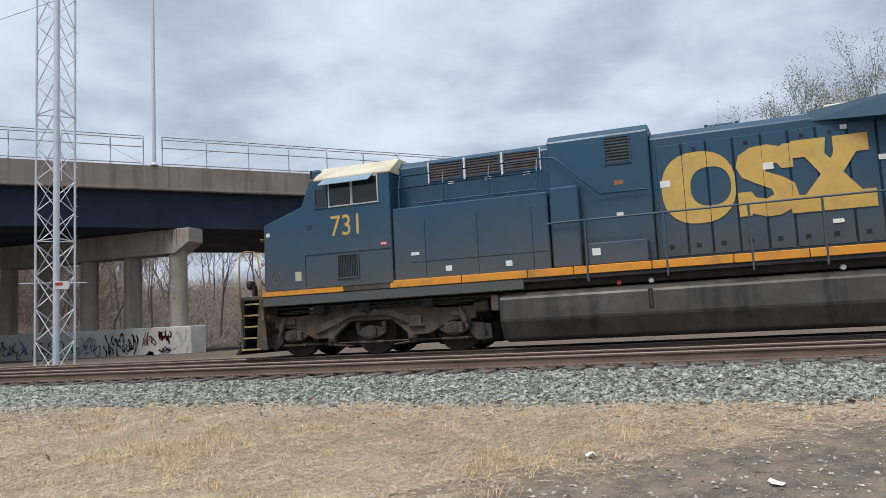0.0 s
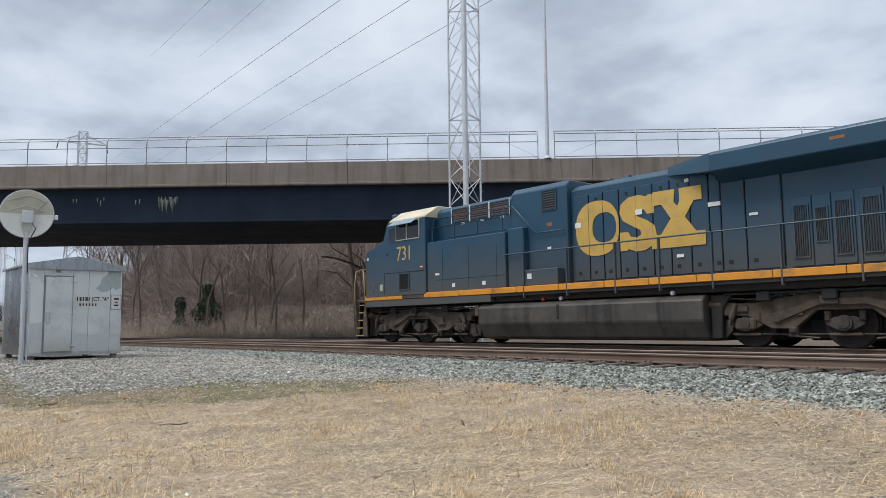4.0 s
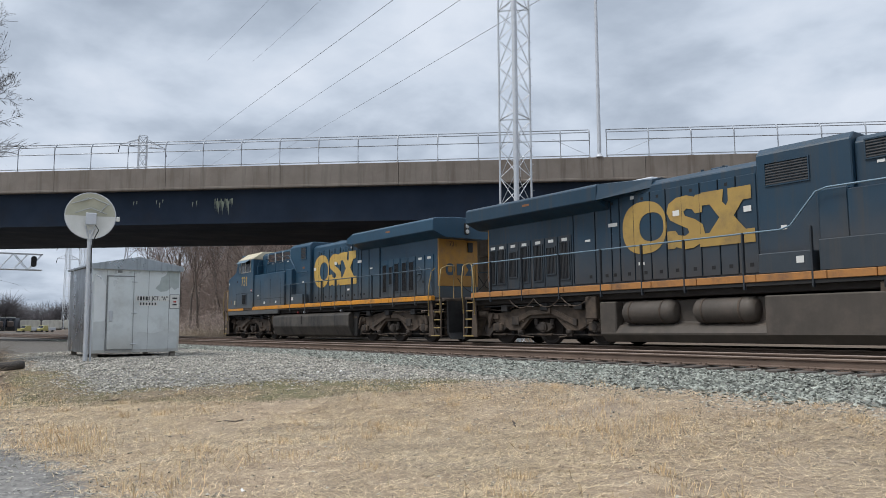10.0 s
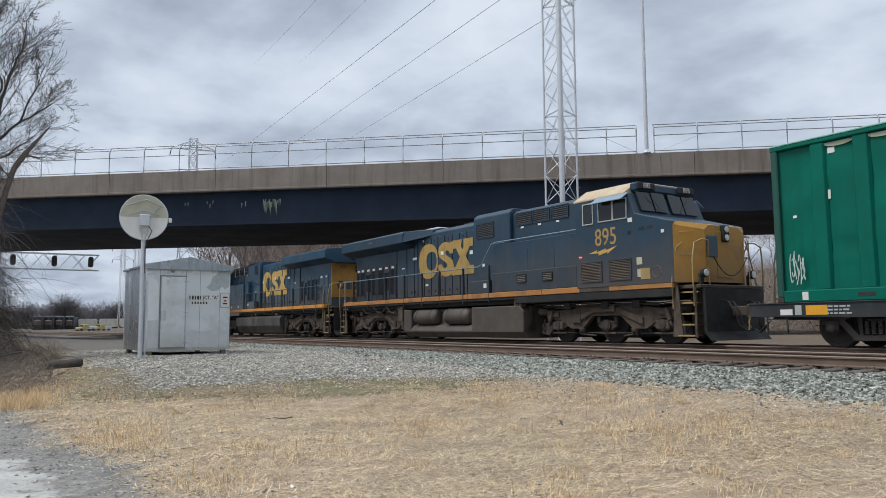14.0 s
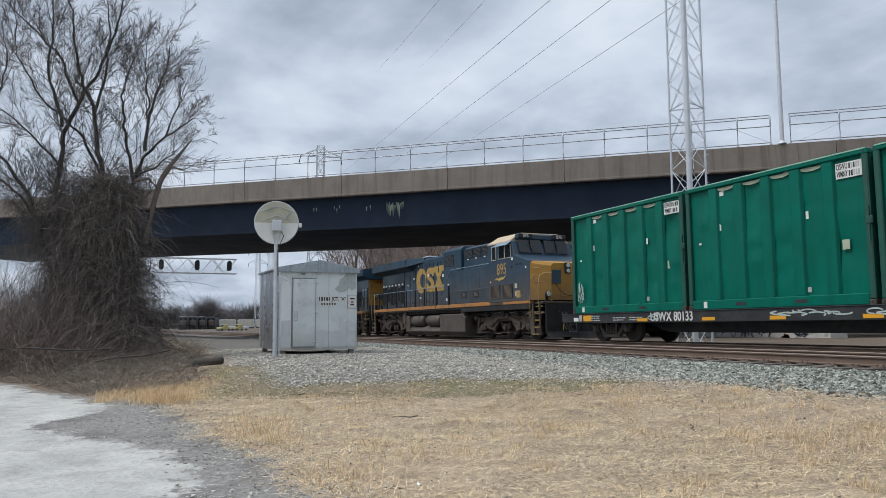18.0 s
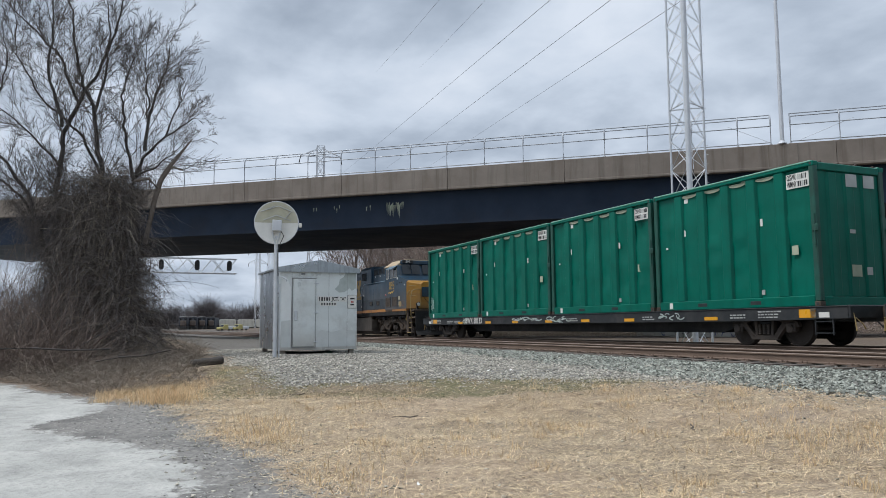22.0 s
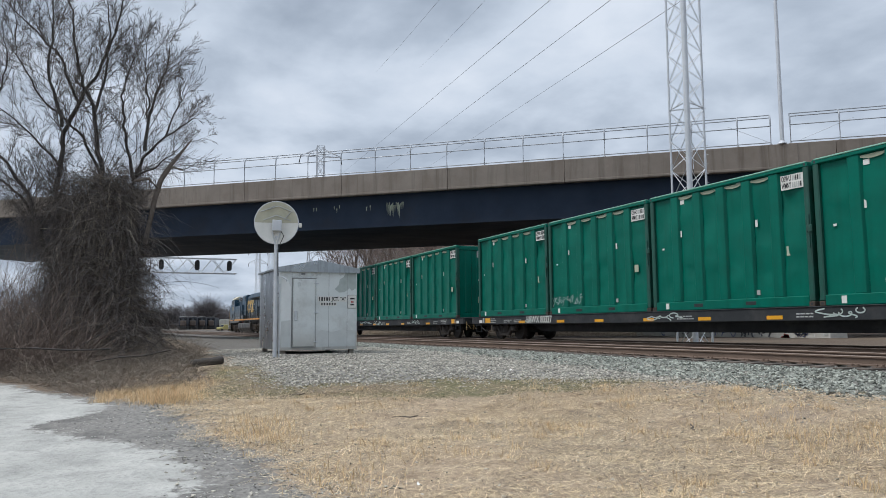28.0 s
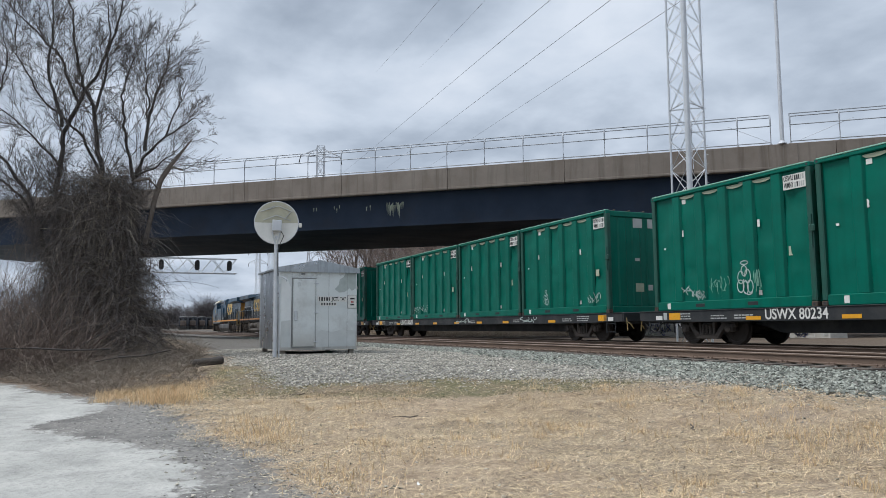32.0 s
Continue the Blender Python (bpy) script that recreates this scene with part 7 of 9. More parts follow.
for p, q in (((-0.45, 3.95), (0.05, 4.12)), ((0.05, 4.12), (0.45, 3.95)), ((-0.35, 3.72), (0.0, 3.86)), ((0.0, 3.86), (0.38, 3.72)), ((-0.05, 4.12), (-0.3, 4.0)), ((0.2, 3.74), (0.42, 4.02))):
    part("strut", made(tube, (p[0], -0.075, p[1]), (q[0], -0.075, q[1]), 0.014, n=5), M["sticker_grey"], dish)
part("control_box", made(rbox, -0.11, 0.14, -0.22, -0.08, 3.42, 3.72, 0.015), M["galv"], dish)
part("side_lamp", made(rbox, 0.60, 0.68, -0.12, -0.04, 3.54, 3.66, 0.015), M["white"], dish)
for e in (-1, 1):
    part("bracket", made(tube, (0.0, -0.05, 3.0), (e * 0.11, -0.1, 3.4), 0.022, n=6), M["galv"], dish)
part("cable", made(pipe, [(0.12, -0.12, 3.42), (0.2, -0.1, 3.3), (0.12, -0.08, 3.12), (0.05, -0.06, 2.9), (0.06, -0.02, 2.2)], 0.012, 5), M["black"], dish)
part("conduit", made(tube, (0.11, 0.05, -0.05), (0.11, 0.05, 2.0), 0.025, n=6), M["galv"], dish)


# ---- pylons and their wires ----
M["gantry"] = shade("pale_gantry_steel", (0.66, 0.68, 0.70), (0.52, 0.54, 0.56), rough=0.55, metal=0.1, spread=0.1, bump=0)
def pylon(x, y, z0, height, face, arms, label, slim=1.0):
    p = thing("transmission_tower", label, "pylon", "power line towers", m=pose(x, y, z0, 0, 0, face))
    steel = M["gantry"] if slim < 1 else M["galv"]
    wid = lambda z: 2.1 - 0.8 * z / height if slim < 1 else (1.0 * 5.5 * (1 - z / height) + 1.5 if z < height * 0.55 else 1.5 + 2.5 * max(0, 1 - z / (height * 0.75)))
    levels = [height * f for f in (0, 0.14, 0.27, 0.39, 0.50, 0.60, 0.69, 0.77, 0.84, 0.90, 0.95, 1.0)]
    bm = bmesh.new()
    for z0_, z1_ in zip(levels, levels[1:]):
        a, b = wid(z0_) / 2, wid(z1_) / 2
        for sx in (-1, 1):
            for sy in (-1, 1):
                beam(bm, (sx * a, sy * a, z0_), (sx * b, sy * b, z1_), 0.2 * slim, 0.2 * slim)
        for sx, sy, tx, ty in ((-1, -1, 1, -1), (1, -1, 1, 1), (1, 1, -1, 1), (-1, 1, -1, -1)):
            beam(bm, (sx * a, sy * a, z0_), (tx * b, ty * b, z1_), 0.1 * slim, 0.1 * slim)
            beam(bm, (tx * a, ty * a, z0_), (sx * b, sy * b, z1_), 0.1 * slim, 0.1 * slim)
            beam(bm, (sx * b, sy * b, z1_), (tx * b, ty * b, z1_), 0.08, 0.08)
    part("tower_body", bm, steel, p)
    for z, half in arms:
        for sx in (-1, 1):
            for sy in (-0.6, 0.6):
                part("arm_chord", made(beam, (sx * 0.7, sy, z), (sx * half, 0, z), 0.12, 0.12), steel, p)
                part("arm_stay", made(beam, (sx * 0.7, sy, z + 1.5), (sx * half, 0, z + 0.1), 0.1, 0.1), steel, p)
            for k in range(3):
                u = 0.7 + (half - 0.7) * (k + 1) / 4
                part("arm_strut", made(beam, (sx * u, 0, z), (sx * u, 0, z + 1.5 * (1 - (k + 1) / 4)), 0.07, 0.07), steel, p)
            part("insulator", made(tube, (sx * half, 0, z), (sx * (half + 0.3), 0, z - 1.5), 0.10, n=6), M["black"], p)
    return p


pylon(-155.0, 39.6, -2.0, 40.6, 82, ((32.6, 4.4), (38.4, 4.2)), "large grey lattice power pylon beyond the bridge")
pylon(-295.6, 51.3, -2.0, 33.0, 98, ((26.2, 3.6), (30.6, 3.6)), "distant lattice power pylon with two cross-arms", 0.55)
pylon(-294.8, 55.9, -2.0, 48.0, 98, ((40, 4), (45, 4)), "distant tall slim lattice power pylon", 0.6)
wires = thing("power_lines", "thin dark overhead power lines across the sky", "power line")
WIRE = shade("dark_wire", (0.13, 0.13, 0.14), rough=0.6, spread=0.1, bump=0)


def wire(p, q, sag, r=0.02):
    pts = [Vector(p).lerp(Vector(q), i / 24) - Vector((0, 0, sag * (1 - (2 * i / 24 - 1) ** 2))) for i in range(25)]
    part("wire", made(pipe, pts, r, 5), WIRE, wires)


for p, q, r in (
    ((-308.7, 84.4, 61.2), (52.8, 15.7, 18.6), 0.024),
    ((-303.8, 100.5, 62.7), (55.1, 15.1, 17.2), 0.024),
    ((-295.8, 122, 67.2), (56.1, 11.2, 13), 0.024),
    ((-142.2, 47.7, 52.1), (-29.6, 17.9, 22.2), 0.013),
    ((-139.2, 55.8, 52.8), (-28, 20.5, 22.4), 0.013),
):
    wire(p, q, 0.3, r)

# ---- signal gantry over the tracks ----
g = thing("signal_gantry", "galvanised truss gantry with two black signal heads", "signal gantry", m=pose(-94.2, 13.7, 7.2))
for z in (0.1, 1.85):
    for x in (-0.5, 0.5):
        part("chord", made(tube, (x, 0, z), (x, -17, z), 0.075, n=6), M["gantry"], g)
for k in range(12):
    y = -k * 1.4
    for x in (-0.5, 0.5):
        part("web", made(tube, (x, y, 0.1), (x, y - 1.4, 1.85) if k % 2 else (x, y - 1.4, 0.1), 0.045, n=5), M["gantry"], g)
        part("web", made(tube, (x, y, 1.85), (x, y - 1.4, 0.1), 0.045, n=5), M["gantry"], g)
for y in (-0.9, -4.6, -8.6):
    hd = part("signal_head", made(prism, [(y + 0.27 * math.cos(a), (1.32 if math.sin(a) > 0 else 0.65) + 0.27 * math.sin(a)) for a in (math.tau * (k + 0.5) / 16 for k in range(16))], 0.55, 0.85, "x"), M["black"], g, "black oval signal head")
    part("signal_hood", made(lathe, [(0, 0.12), (0.2, 0.13)], (0.85, y, 1.2), (1.4, y, 1.2), 10), M["black"], hd)
for y in (-13.0, -16.5):
    part("gantry_leg", made(tube, (0, y, -8.0), (0, y, 1.85), 0.2, n=8), M["gantry"], g)
# ---- trees ----
def grow(rnd, out, p, d, length, radius, level, spread, kids, droop=0.0, limit=4, up=0.12, short=(0.45, 0.68)):
    """Limbs as tapered pieces: a wandering stem that forks again and again."""
    n = 5 if level < 2 else (3 if level < limit else 2)
    step = length / n
    r = radius
    for i in range(n):
        d = (d + Vector((rnd.gauss(0, 1), rnd.gauss(0, 1), rnd.gauss(0, 1) * 0.6)) * (0.10 + 0.05 * level) + Vector((0, 0, up - droop * level))).normalized()
        q = p + d * step
        r2 = r * (0.86 if level < 2 else 0.72)
        out.append((p, q, r, r2, level))
        if level < limit and i >= (1 if level else 2):
            k = kids[level] if isinstance(kids, (list, tuple)) else kids
            for _ in range(k if rnd.random() < 0.85 else k - 1):
                a, b = rnd.uniform(0, math.tau), rnd.uniform(0.5, 1.0) * spread
                u, w = basis(d)
                nd = (d * math.cos(b) + (u * math.cos(a) + w * math.sin(a)) * math.sin(b)).normalized()
                grow(rnd, out, q, nd, length * rnd.uniform(*short), r2 * rnd.uniform(0.45, 0.65), level + 1, spread, kids, droop, limit, up, short)
        p, r = q, r2
    return p


def limb_mesh(name, pieces, material, low=4):
    """Tapered tubes as one mesh."""
    v, f = [], []
    for p, q, r, r2, level in pieces:
        n = 7 if level == 0 else (5 if level == 1 else 3)
        u, w = basis(q - p)
        o = len(v)
        for c, rr in ((p, r), (q, r2)):
            for i in range(n):
                t = math.tau * i / n
                v.append(c + (u * math.cos(t) + w * math.sin(t)) * rr)
        f += [(o + i, o + (i + 1) % n, o + n + (i + 1) % n, o + n + i) for i in range(n)]
    me = bpy.data.meshes.new(name)
    me.from_pydata([tuple(x) for x in v], [], f)
    me.materials.append(material)
    return me


def cards(name, centres, normals, size, material, rnd_np, slim=0.5):
    """Many small leaf or blade faces as one mesh."""
    n = len(centres)
    a = rnd_np.normal(size=(n, 3))
    a -= normals * (a * normals).sum(1, keepdims=True)
    a /= np.linalg.norm(a, axis=1, keepdims=True) + 1e-9
    b = np.cross(normals, a)
    s = size * rnd_np.uniform(0.6, 1.3, (n, 1))
    v = np.stack([centres - a * s, centres + b * s * slim, centres + a * s, centres - b * s * slim], 1).reshape(-1, 3)
    f = np.arange(4 * n).reshape(-1, 4)
    me = bpy.data.meshes.new(name)
    me.from_pydata(v.tolist(), [], f.tolist())
    me.materials.append(material)
    return me


M["bark_grey"] = shade("grey_brown_bark", (0.165, 0.135, 0.112), (0.105, 0.086, 0.072), rough=0.95, scale=5, fine=40, spread=0.25, bump=0.4)
M["twig"] = shade("brown_twigs", (0.185, 0.14, 0.115), (0.135, 0.10, 0.083), rough=0.95, scale=3, fine=30, spread=0.2, bump=0.0, random_tint=0.25, island=True)
M["twig_red"] = shade("reddish_twigs", (0.42, 0.335, 0.29), (0.31, 0.245, 0.21), rough=0.95, scale=3, fine=30, spread=0.2, bump=0.0, random_tint=0.3, island=True)
M["vine"] = shade("dead_vine", (0.128, 0.106, 0.096), (0.08, 0.066, 0.06), rough=0.95, scale=3, fine=30, spread=0.2, bump=0.0, random_tint=0.65, island=True)
M["bud"] = shade("pale_green_buds", (0.27, 0.285, 0.20), (0.19, 0.205, 0.135), rough=0.8, scale=3, spread=0.15, bump=0.0, random_tint=0.3, island=True)
M["ivy"] = shade("dark_ivy_leaves", (0.06, 0.085, 0.045), (0.04, 0.055, 0.03), rough=0.6, scale=3, spread=0.2, bump=0.0, random_tint=0.35, island=True)
M["evergreen"] = shade("dark_evergreen", (0.045, 0.085, 0.035), (0.03, 0.055, 0.025), rough=0.7, scale=3, spread=0.2, bump=0.0, random_tint=0.35, island=True)
M["straw"] = shade("dry_straw", (0.84, 0.675, 0.435), (0.69, 0.53, 0.32), rough=0.9, scale=2, fine=20, spread=0.12, bump=0.0, random_tint=0.35, island=True)
M["gold"] = shade("golden_grass", (0.78, 0.585, 0.355), (0.64, 0.465, 0.27), rough=0.9, scale=2, fine=20, spread=0.12, bump=0.0, random_tint=0.35, island=True)
M["briar"] = shade("pale_brown_briars", (0.27, 0.225, 0.175), (0.17, 0.14, 0.112), rough=0.95, scale=3, fine=30, spread=0.2, bump=0.0, random_tint=0.45, island=True)
M["twig_grey"] = shade("grey_fine_twigs", (0.125, 0.108, 0.098), (0.09, 0.078, 0.072), rough=0.95, scale=3, fine=30, spread=0.2, bump=0.0, random_tint=0.3, island=True)
M["far_twig"] = shade("distant_twigs", (0.155, 0.142, 0.145), (0.115, 0.106, 0.11), rough=0.95, scale=3, fine=30, spread=0.2, bump=0.0, random_tint=0.3, island=True)
M["thatch_dark"] = shade("rotten_thatch", (0.13, 0.10, 0.075), (0.085, 0.065, 0.05), rough=0.95, scale=2, fine=20, spread=0.15, bump=0.0, random_tint=0.4, island=True)
M["straw_dull"] = shade("grey_thatch", (0.50, 0.41, 0.31), (0.38, 0.305, 0.225), rough=0.95, scale=2, fine=20, spread=0.15, bump=0.0, random_tint=0.4, island=True)
M["turf"] = shade("olive_turf", (0.20, 0.19, 0.085), (0.13, 0.13, 0.06), rough=0.9, scale=2, spread=0.15, bump=0.0, random_tint=0.4, island=True)
M["stone"] = shade("grey_ballast_stone", (0.385, 0.395, 0.34), (0.18, 0.188, 0.162), rough=0.9, scale=6, fine=60, spread=0.12, bump=0.2, random_tint=0.7, island=True)
M["stone_lot"] = shade("crumbled_asphalt_grit", (0.44, 0.425, 0.39), (0.26, 0.25, 0.23), rough=0.95, scale=6, fine=60, spread=0.12, bump=0.2, random_tint=0.7, island=True)
M["stone_pale"] = shade("pale_gravel", (0.49, 0.455, 0.385), (0.31, 0.288, 0.245), rough=0.9, scale=6, fine=60, spread=0.12, bump=0.2, random_tint=0.6, island=True)


def wood_tree(seed, height, label):
    rnd = random.Random(seed)
    t = thing("tree", label, "tree", "bare trees of the wood")
    out = []
    top = grow(rnd, out, Vector((0, 0, -0.3)), Vector((rnd.uniform(-0.1, 0.1), rnd.uniform(-0.1, 0.1), 1)), height * 0.72, height * 0.014, 0, 0.75, (2, 2, 3, 2), 0.0, 3, 0.10)
    part("trunk", limb_mesh("trunk", [o for o in out if o[4] < 1], M["bark_grey"]), None, t)
    ob = part("crown", limb_mesh("crown", [(p, q, max(r, 0.016), max(r2, 0.011), lv) for p, q, r, r2, lv in out if lv >= 1], M["twig_red"] if seed % 3 == 0 else M["twig"]), None, t)
    ob["kind"] = "stuff"
    return t


variants = [wood_tree(11 + k, h, "bare grey-brown woodland tree with reddish twigs") for k, h in enumerate((15, 13, 17, 12, 14, 10))]
rnd = random.Random(21)
spots = []
tries = 0
while len(spots) < 190 and tries < 6000:
    tries += 1
    x, y = rnd.uniform(-125, -8), rnd.uniform(25, 85)
    d = -0.747 * x + 0.665 * y
    az = math.degrees(math.atan2(-x, y))
    if d < 62 or d > 118 or az > 74.5 or az < 22:
        continue
    if az < 40 and rnd.random() < 0.72:
        continue
    if any((x - a) ** 2 + (y - b) ** 2 < 4.5 for a, b in spots):
        continue
    spots.append((x, y))
for k, (x, y) in enumerate(spots):
    m = Matrix.Translation((x, y, float(ground_z(x, y)))) @ pose(0, 0, 0, rnd.uniform(-4, 4), rnd.uniform(-4, 4), rnd.uniform(0, 360))
    if k < len(variants):
        variants[k].matrix_basis = m
        ob = variants[k]
    else:
        ob = copy_thing(variants[k % len(variants)], m)
    g0 = float(ground_z(x, y))
    tall = (15, 13, 17, 12, 14, 10)[k % 6] * 1.02
    s = min(rnd.uniform(0.75, 1.2), (1.4 + 0.125 * math.hypot(x, y) - g0) / tall)
    ob.scale = (s, s, s)

ivy_rnd = np.random.default_rng(5)
for az, dist, w, z0, z1, n in ((69.0, 76, 0.9, 0.2, 3.8, 1500), (67.1, 76, 1.7, 0.8, 5.0, 3200), (58.5, 82, 0.8, 1.0, 6.0, 1500), (51.0, 84, 0.9, 1.0, 5.5, 1300)):
    x, y = -dist * math.sin(radians(az)), dist * math.cos(radians(az))
    h = ivy_rnd.uniform(0, 1, n)
    a, r = ivy_rnd.uniform(0, math.tau, n), w * np.sqrt(ivy_rnd.uniform(0.1, 1, n)) * (1.15 - 0.8 * h) * (0.8 + 0.3 * np.sin(9 * h + az))
    c = np.stack([x + r * np.cos(a), y + r * np.sin(a), z0 + (z1 - z0) * h], 1)
    nr = ivy_rnd.normal(size=(n, 3))
    nr /= np.linalg.norm(nr, axis=1, keepdims=True)
    tagged(new("ivy", cards("ivy", c, nr, 0.15, M["ivy"], ivy_rnd, 0.8)), "dark green ivy climbing a woodland trunk", "ivy", kind="stuff")
top_tree = copy_thing(variants[2], pose(-33.3, 61.6, float(ground_z(-33.3, 61.6)), 0, 0, 40))
top_tree.scale = (0.62, 0.62, 0.62)
top_tree["label"] = "bare tree whose top shows over the bridge railing"


def strands(name, n, place, rnd_np, length, thick, material, label, category, sag=0.5, segs=4, lift=0.6):
    """Thin wandering stems: each a chain of narrow crossed faces."""
    p = place(n)
    d = rnd_np.normal(size=(n, 3))
    d[:, 2] = np.abs(d[:, 2]) * lift + 0.1
    d /= np.linalg.norm(d, axis=1, keepdims=True)
    ln = length * rnd_np.uniform(0.4, 1.3, (n, 1)) / segs
    w = rnd_np.normal(size=(n, 3))
    w -= d * (w * d).sum(1, keepdims=True)
    w /= np.linalg.norm(w, axis=1, keepdims=True)
    pts = [p]
    for k in range(segs):
        d = d + rnd_np.normal(size=(n, 3)) * 0.25
        d[:, 2] -= sag / segs
        d /= np.linalg.norm(d, axis=1, keepdims=True)
        pts.append(pts[-1] + d * ln)
    v, f = [], []
    rows = []
    for k, q in enumerate(pts):
        t = thick * (1 - 0.7 * k / segs)
        rows += [q - w * t / 2, q + w * t / 2]
    v = np.stack(rows, 1).reshape(-1, 3)
    m = 2 * (segs + 1)
    base = (np.arange(n) * m)[:, None]
    f = np.concatenate([base + np.array([2 * k, 2 * k + 1, 2 * k + 3, 2 * k + 2]) for k in range(segs)], 0)
    me = bpy.data.meshes.new(name)
    me.from_pydata(v.tolist(), [], f.tolist())
    me.materials.append(material)
    return tagged(new(name, me), label, category, kind="stuff")


def floor_of(x, y, z=0.0):
    return np.stack([x, y, ground_z(x, y) + z], 1)


R = np.random.default_rng(9)


def brush_place(n):
    x, y = R.uniform(-125, -6, 6 * n), R.uniform(23, 80, 6 * n)
    d = -0.747 * x + 0.665 * y
    az = np.degrees(np.arctan2(-x, y))
    ok = (d > 60) & (d < 104) & (az < 75)
    return floor_of(x[ok][:n], y[ok][:n])


b = brush_place(26000)
strands("underbrush", len(b), lambda n: b, R, 3.2, 0.03, M["twig_red"], "brown bare undergrowth on the wooded bank", "brush", sag=0.7, lift=1.6)


def screen_place(n):
    x, y = R.uniform(-150, -10, 8 * n), R.uniform(30, 95, 8 * n)
    d = -0.747 * x + 0.665 * y
    az = np.degrees(np.arctan2(-x, y))
    ok = (d > 74) & (d < 112) & (az < 74.5) & (az > 45)
    return floor_of(x[ok][:n], y[ok][:n])


b = screen_place(36000)
strands("saplings", len(b), lambda n: b, R, 7.0, 0.05, M["twig_red"], "dense thicket of reddish-brown saplings on the wooded bank", "brush", sag=0.15, segs=4, lift=2.6)
b = screen_place(9000)
b[:, 2] += R.uniform(0.5, 6.0, len(b))
strands("hanging_twigs", len(b), lambda n: b, R, 4.0, 0.035, M["briar"], "pale bare twigs hanging in the wood", "brush", sag=0.8, segs=4, lift=0.8)


def verge_place(n):
    x, y = R.uniform(-120, -4, 8 * n), R.uniform(21.5, 40, 8 * n)
    d = -0.747 * x + 0.665 * y
    ok = (d > 54) & (d < 72)
    return floor_of(x[ok][:n], y[ok][:n])


b = verge_place(9000)
strands("dry_weeds", len(b), lambda n: b, R, 1.3, 0.025, M["straw_dull"], "dry brown weeds along the far side of the tracks", "weeds", sag=0.5, lift=2.0)

# a dark leaning tree beside the pier
t = thing("tree", "dark leaning bare tree with long crooked limbs beside the pier", "tree")
for pts, r in ((((-43.0, 35.9, 0.2), (-43.3, 35.5, 2.1), (-44.2, 34.4, 3.5), (-44.9, 33.4, 4.4), (-45.6, 32.5, 4.9), (-46.2, 31.6, 5.1), (-46.9, 30.7, 5.7), (-47.5, 29.6, 6.1), (-48.0, 28.8, 6.2)), 0.17), (((-44.9, 33.6, 4.2), (-45.1, 34.9, 5.2), (-44.7, 35.4, 5.8), (-44.3, 35.8, 6.0)), 0.09), (((-44.2, 36.2, 5.0), (-44.4, 35.8, 5.9), (-45.1, 34.9, 6.6), (-45.8, 34.0, 7.5)), 0.12), (((-46.2, 31.6, 5.1), (-46.6, 31.5, 5.9), (-47.2, 30.9, 6.6), (-47.4, 30.7, 7.4)), 0.06)):
    bm = bmesh.new()
    for k in range(len(pts) - 1):
        u = 1 - 0.75 * k / len(pts)
        tube(bm, pts[k], pts[k + 1], r * u, r * (u - 0.75 / len(pts)), n=7)
    part("limb", bm, M["bark_grey"], t)
t = thing("tree", "crooked woodland tree with ivy and a leaning trunk", "tree")
bm = bmesh.new()
for p, q, r in (((-51.5, 34.5, 0.0), (-51.7, 34.3, 3.7), 0.34), ((-51.7, 34.3, 3.7), (-51.9, 33.9, 6.8), 0.25), ((-51.9, 33.9, 6.8), (-52.1, 33.6, 9.8), 0.18)):
    tube(bm, p, q, r, r * 0.75, n=8)
part("trunk", bm, M["bark_grey"], t)
for p, q, w in (((-51.7, 34.3, 3.9), (-52.6, 33.2, 5.4), (-53.4, 32.0, 5.6)), ((-51.8, 34.1, 5.2), (-51.0, 35.2, 6.6), (-50.6, 35.8, 8.0)), ((-51.9, 33.9, 6.6), (-52.8, 32.8, 7.4), (-53.4, 32.2, 8.6))):
    bm = bmesh.new()
    tube(bm, p, q, 0.12, 0.08, n=6)
    tube(bm, q, w, 0.08, 0.03, n=6)
    part("limb", bm, M["bark_grey"], t)

# ---- budding trees behind the train ----
for k, (x, y, h) in enumerate(((3.1, 43.5, 9.0), (8.6, 43, 10.8), (11.5, 45, 11.5), (15, 42, 11))):
    rnd = random.Random(70 + k)
    t = thing("tree", "slender tree with pale green spring buds", "tree", "budding trees", m=pose(x, y, float(ground_z(x, y)), 0, 0, 50 * k))
    out = []
    grow(rnd, out, Vector((0, 0, -0.2)), Vector((0, 0, 1)), h * 0.62, h * 0.013, 0, 0.7, (2, 3, 3, 2), 0.0, 3, 0.12)
    part("trunk", limb_mesh("trunk", [(p, q, max(r, 0.007), max(r2, 0.005), lv) for p, q, r, r2, lv in out], M["twig_grey"]), None, t)
    tips = np.array([tuple(q) for p, q, r, r2, lv in out if lv >= 2])
    tips = np.repeat(tips, 9, 0) + R.normal(size=(len(tips) * 9, 3)) * 0.16
    nr = R.normal(size=tips.shape)
    nr /= np.linalg.norm(nr, axis=1, keepdims=True)
    ob = part("crown", cards("crown", tips, nr, 0.042, M["bud"], R, 0.6), None, t)
    ob["kind"] = "stuff"

# ---- the big vine-covered tree ----
big = thing("tree", "large bare multi-stemmed tree smothered in dead vines", "tree", m=pose(-25.4, 0.0, 0.2))
rnd = random.Random(14)
out = []
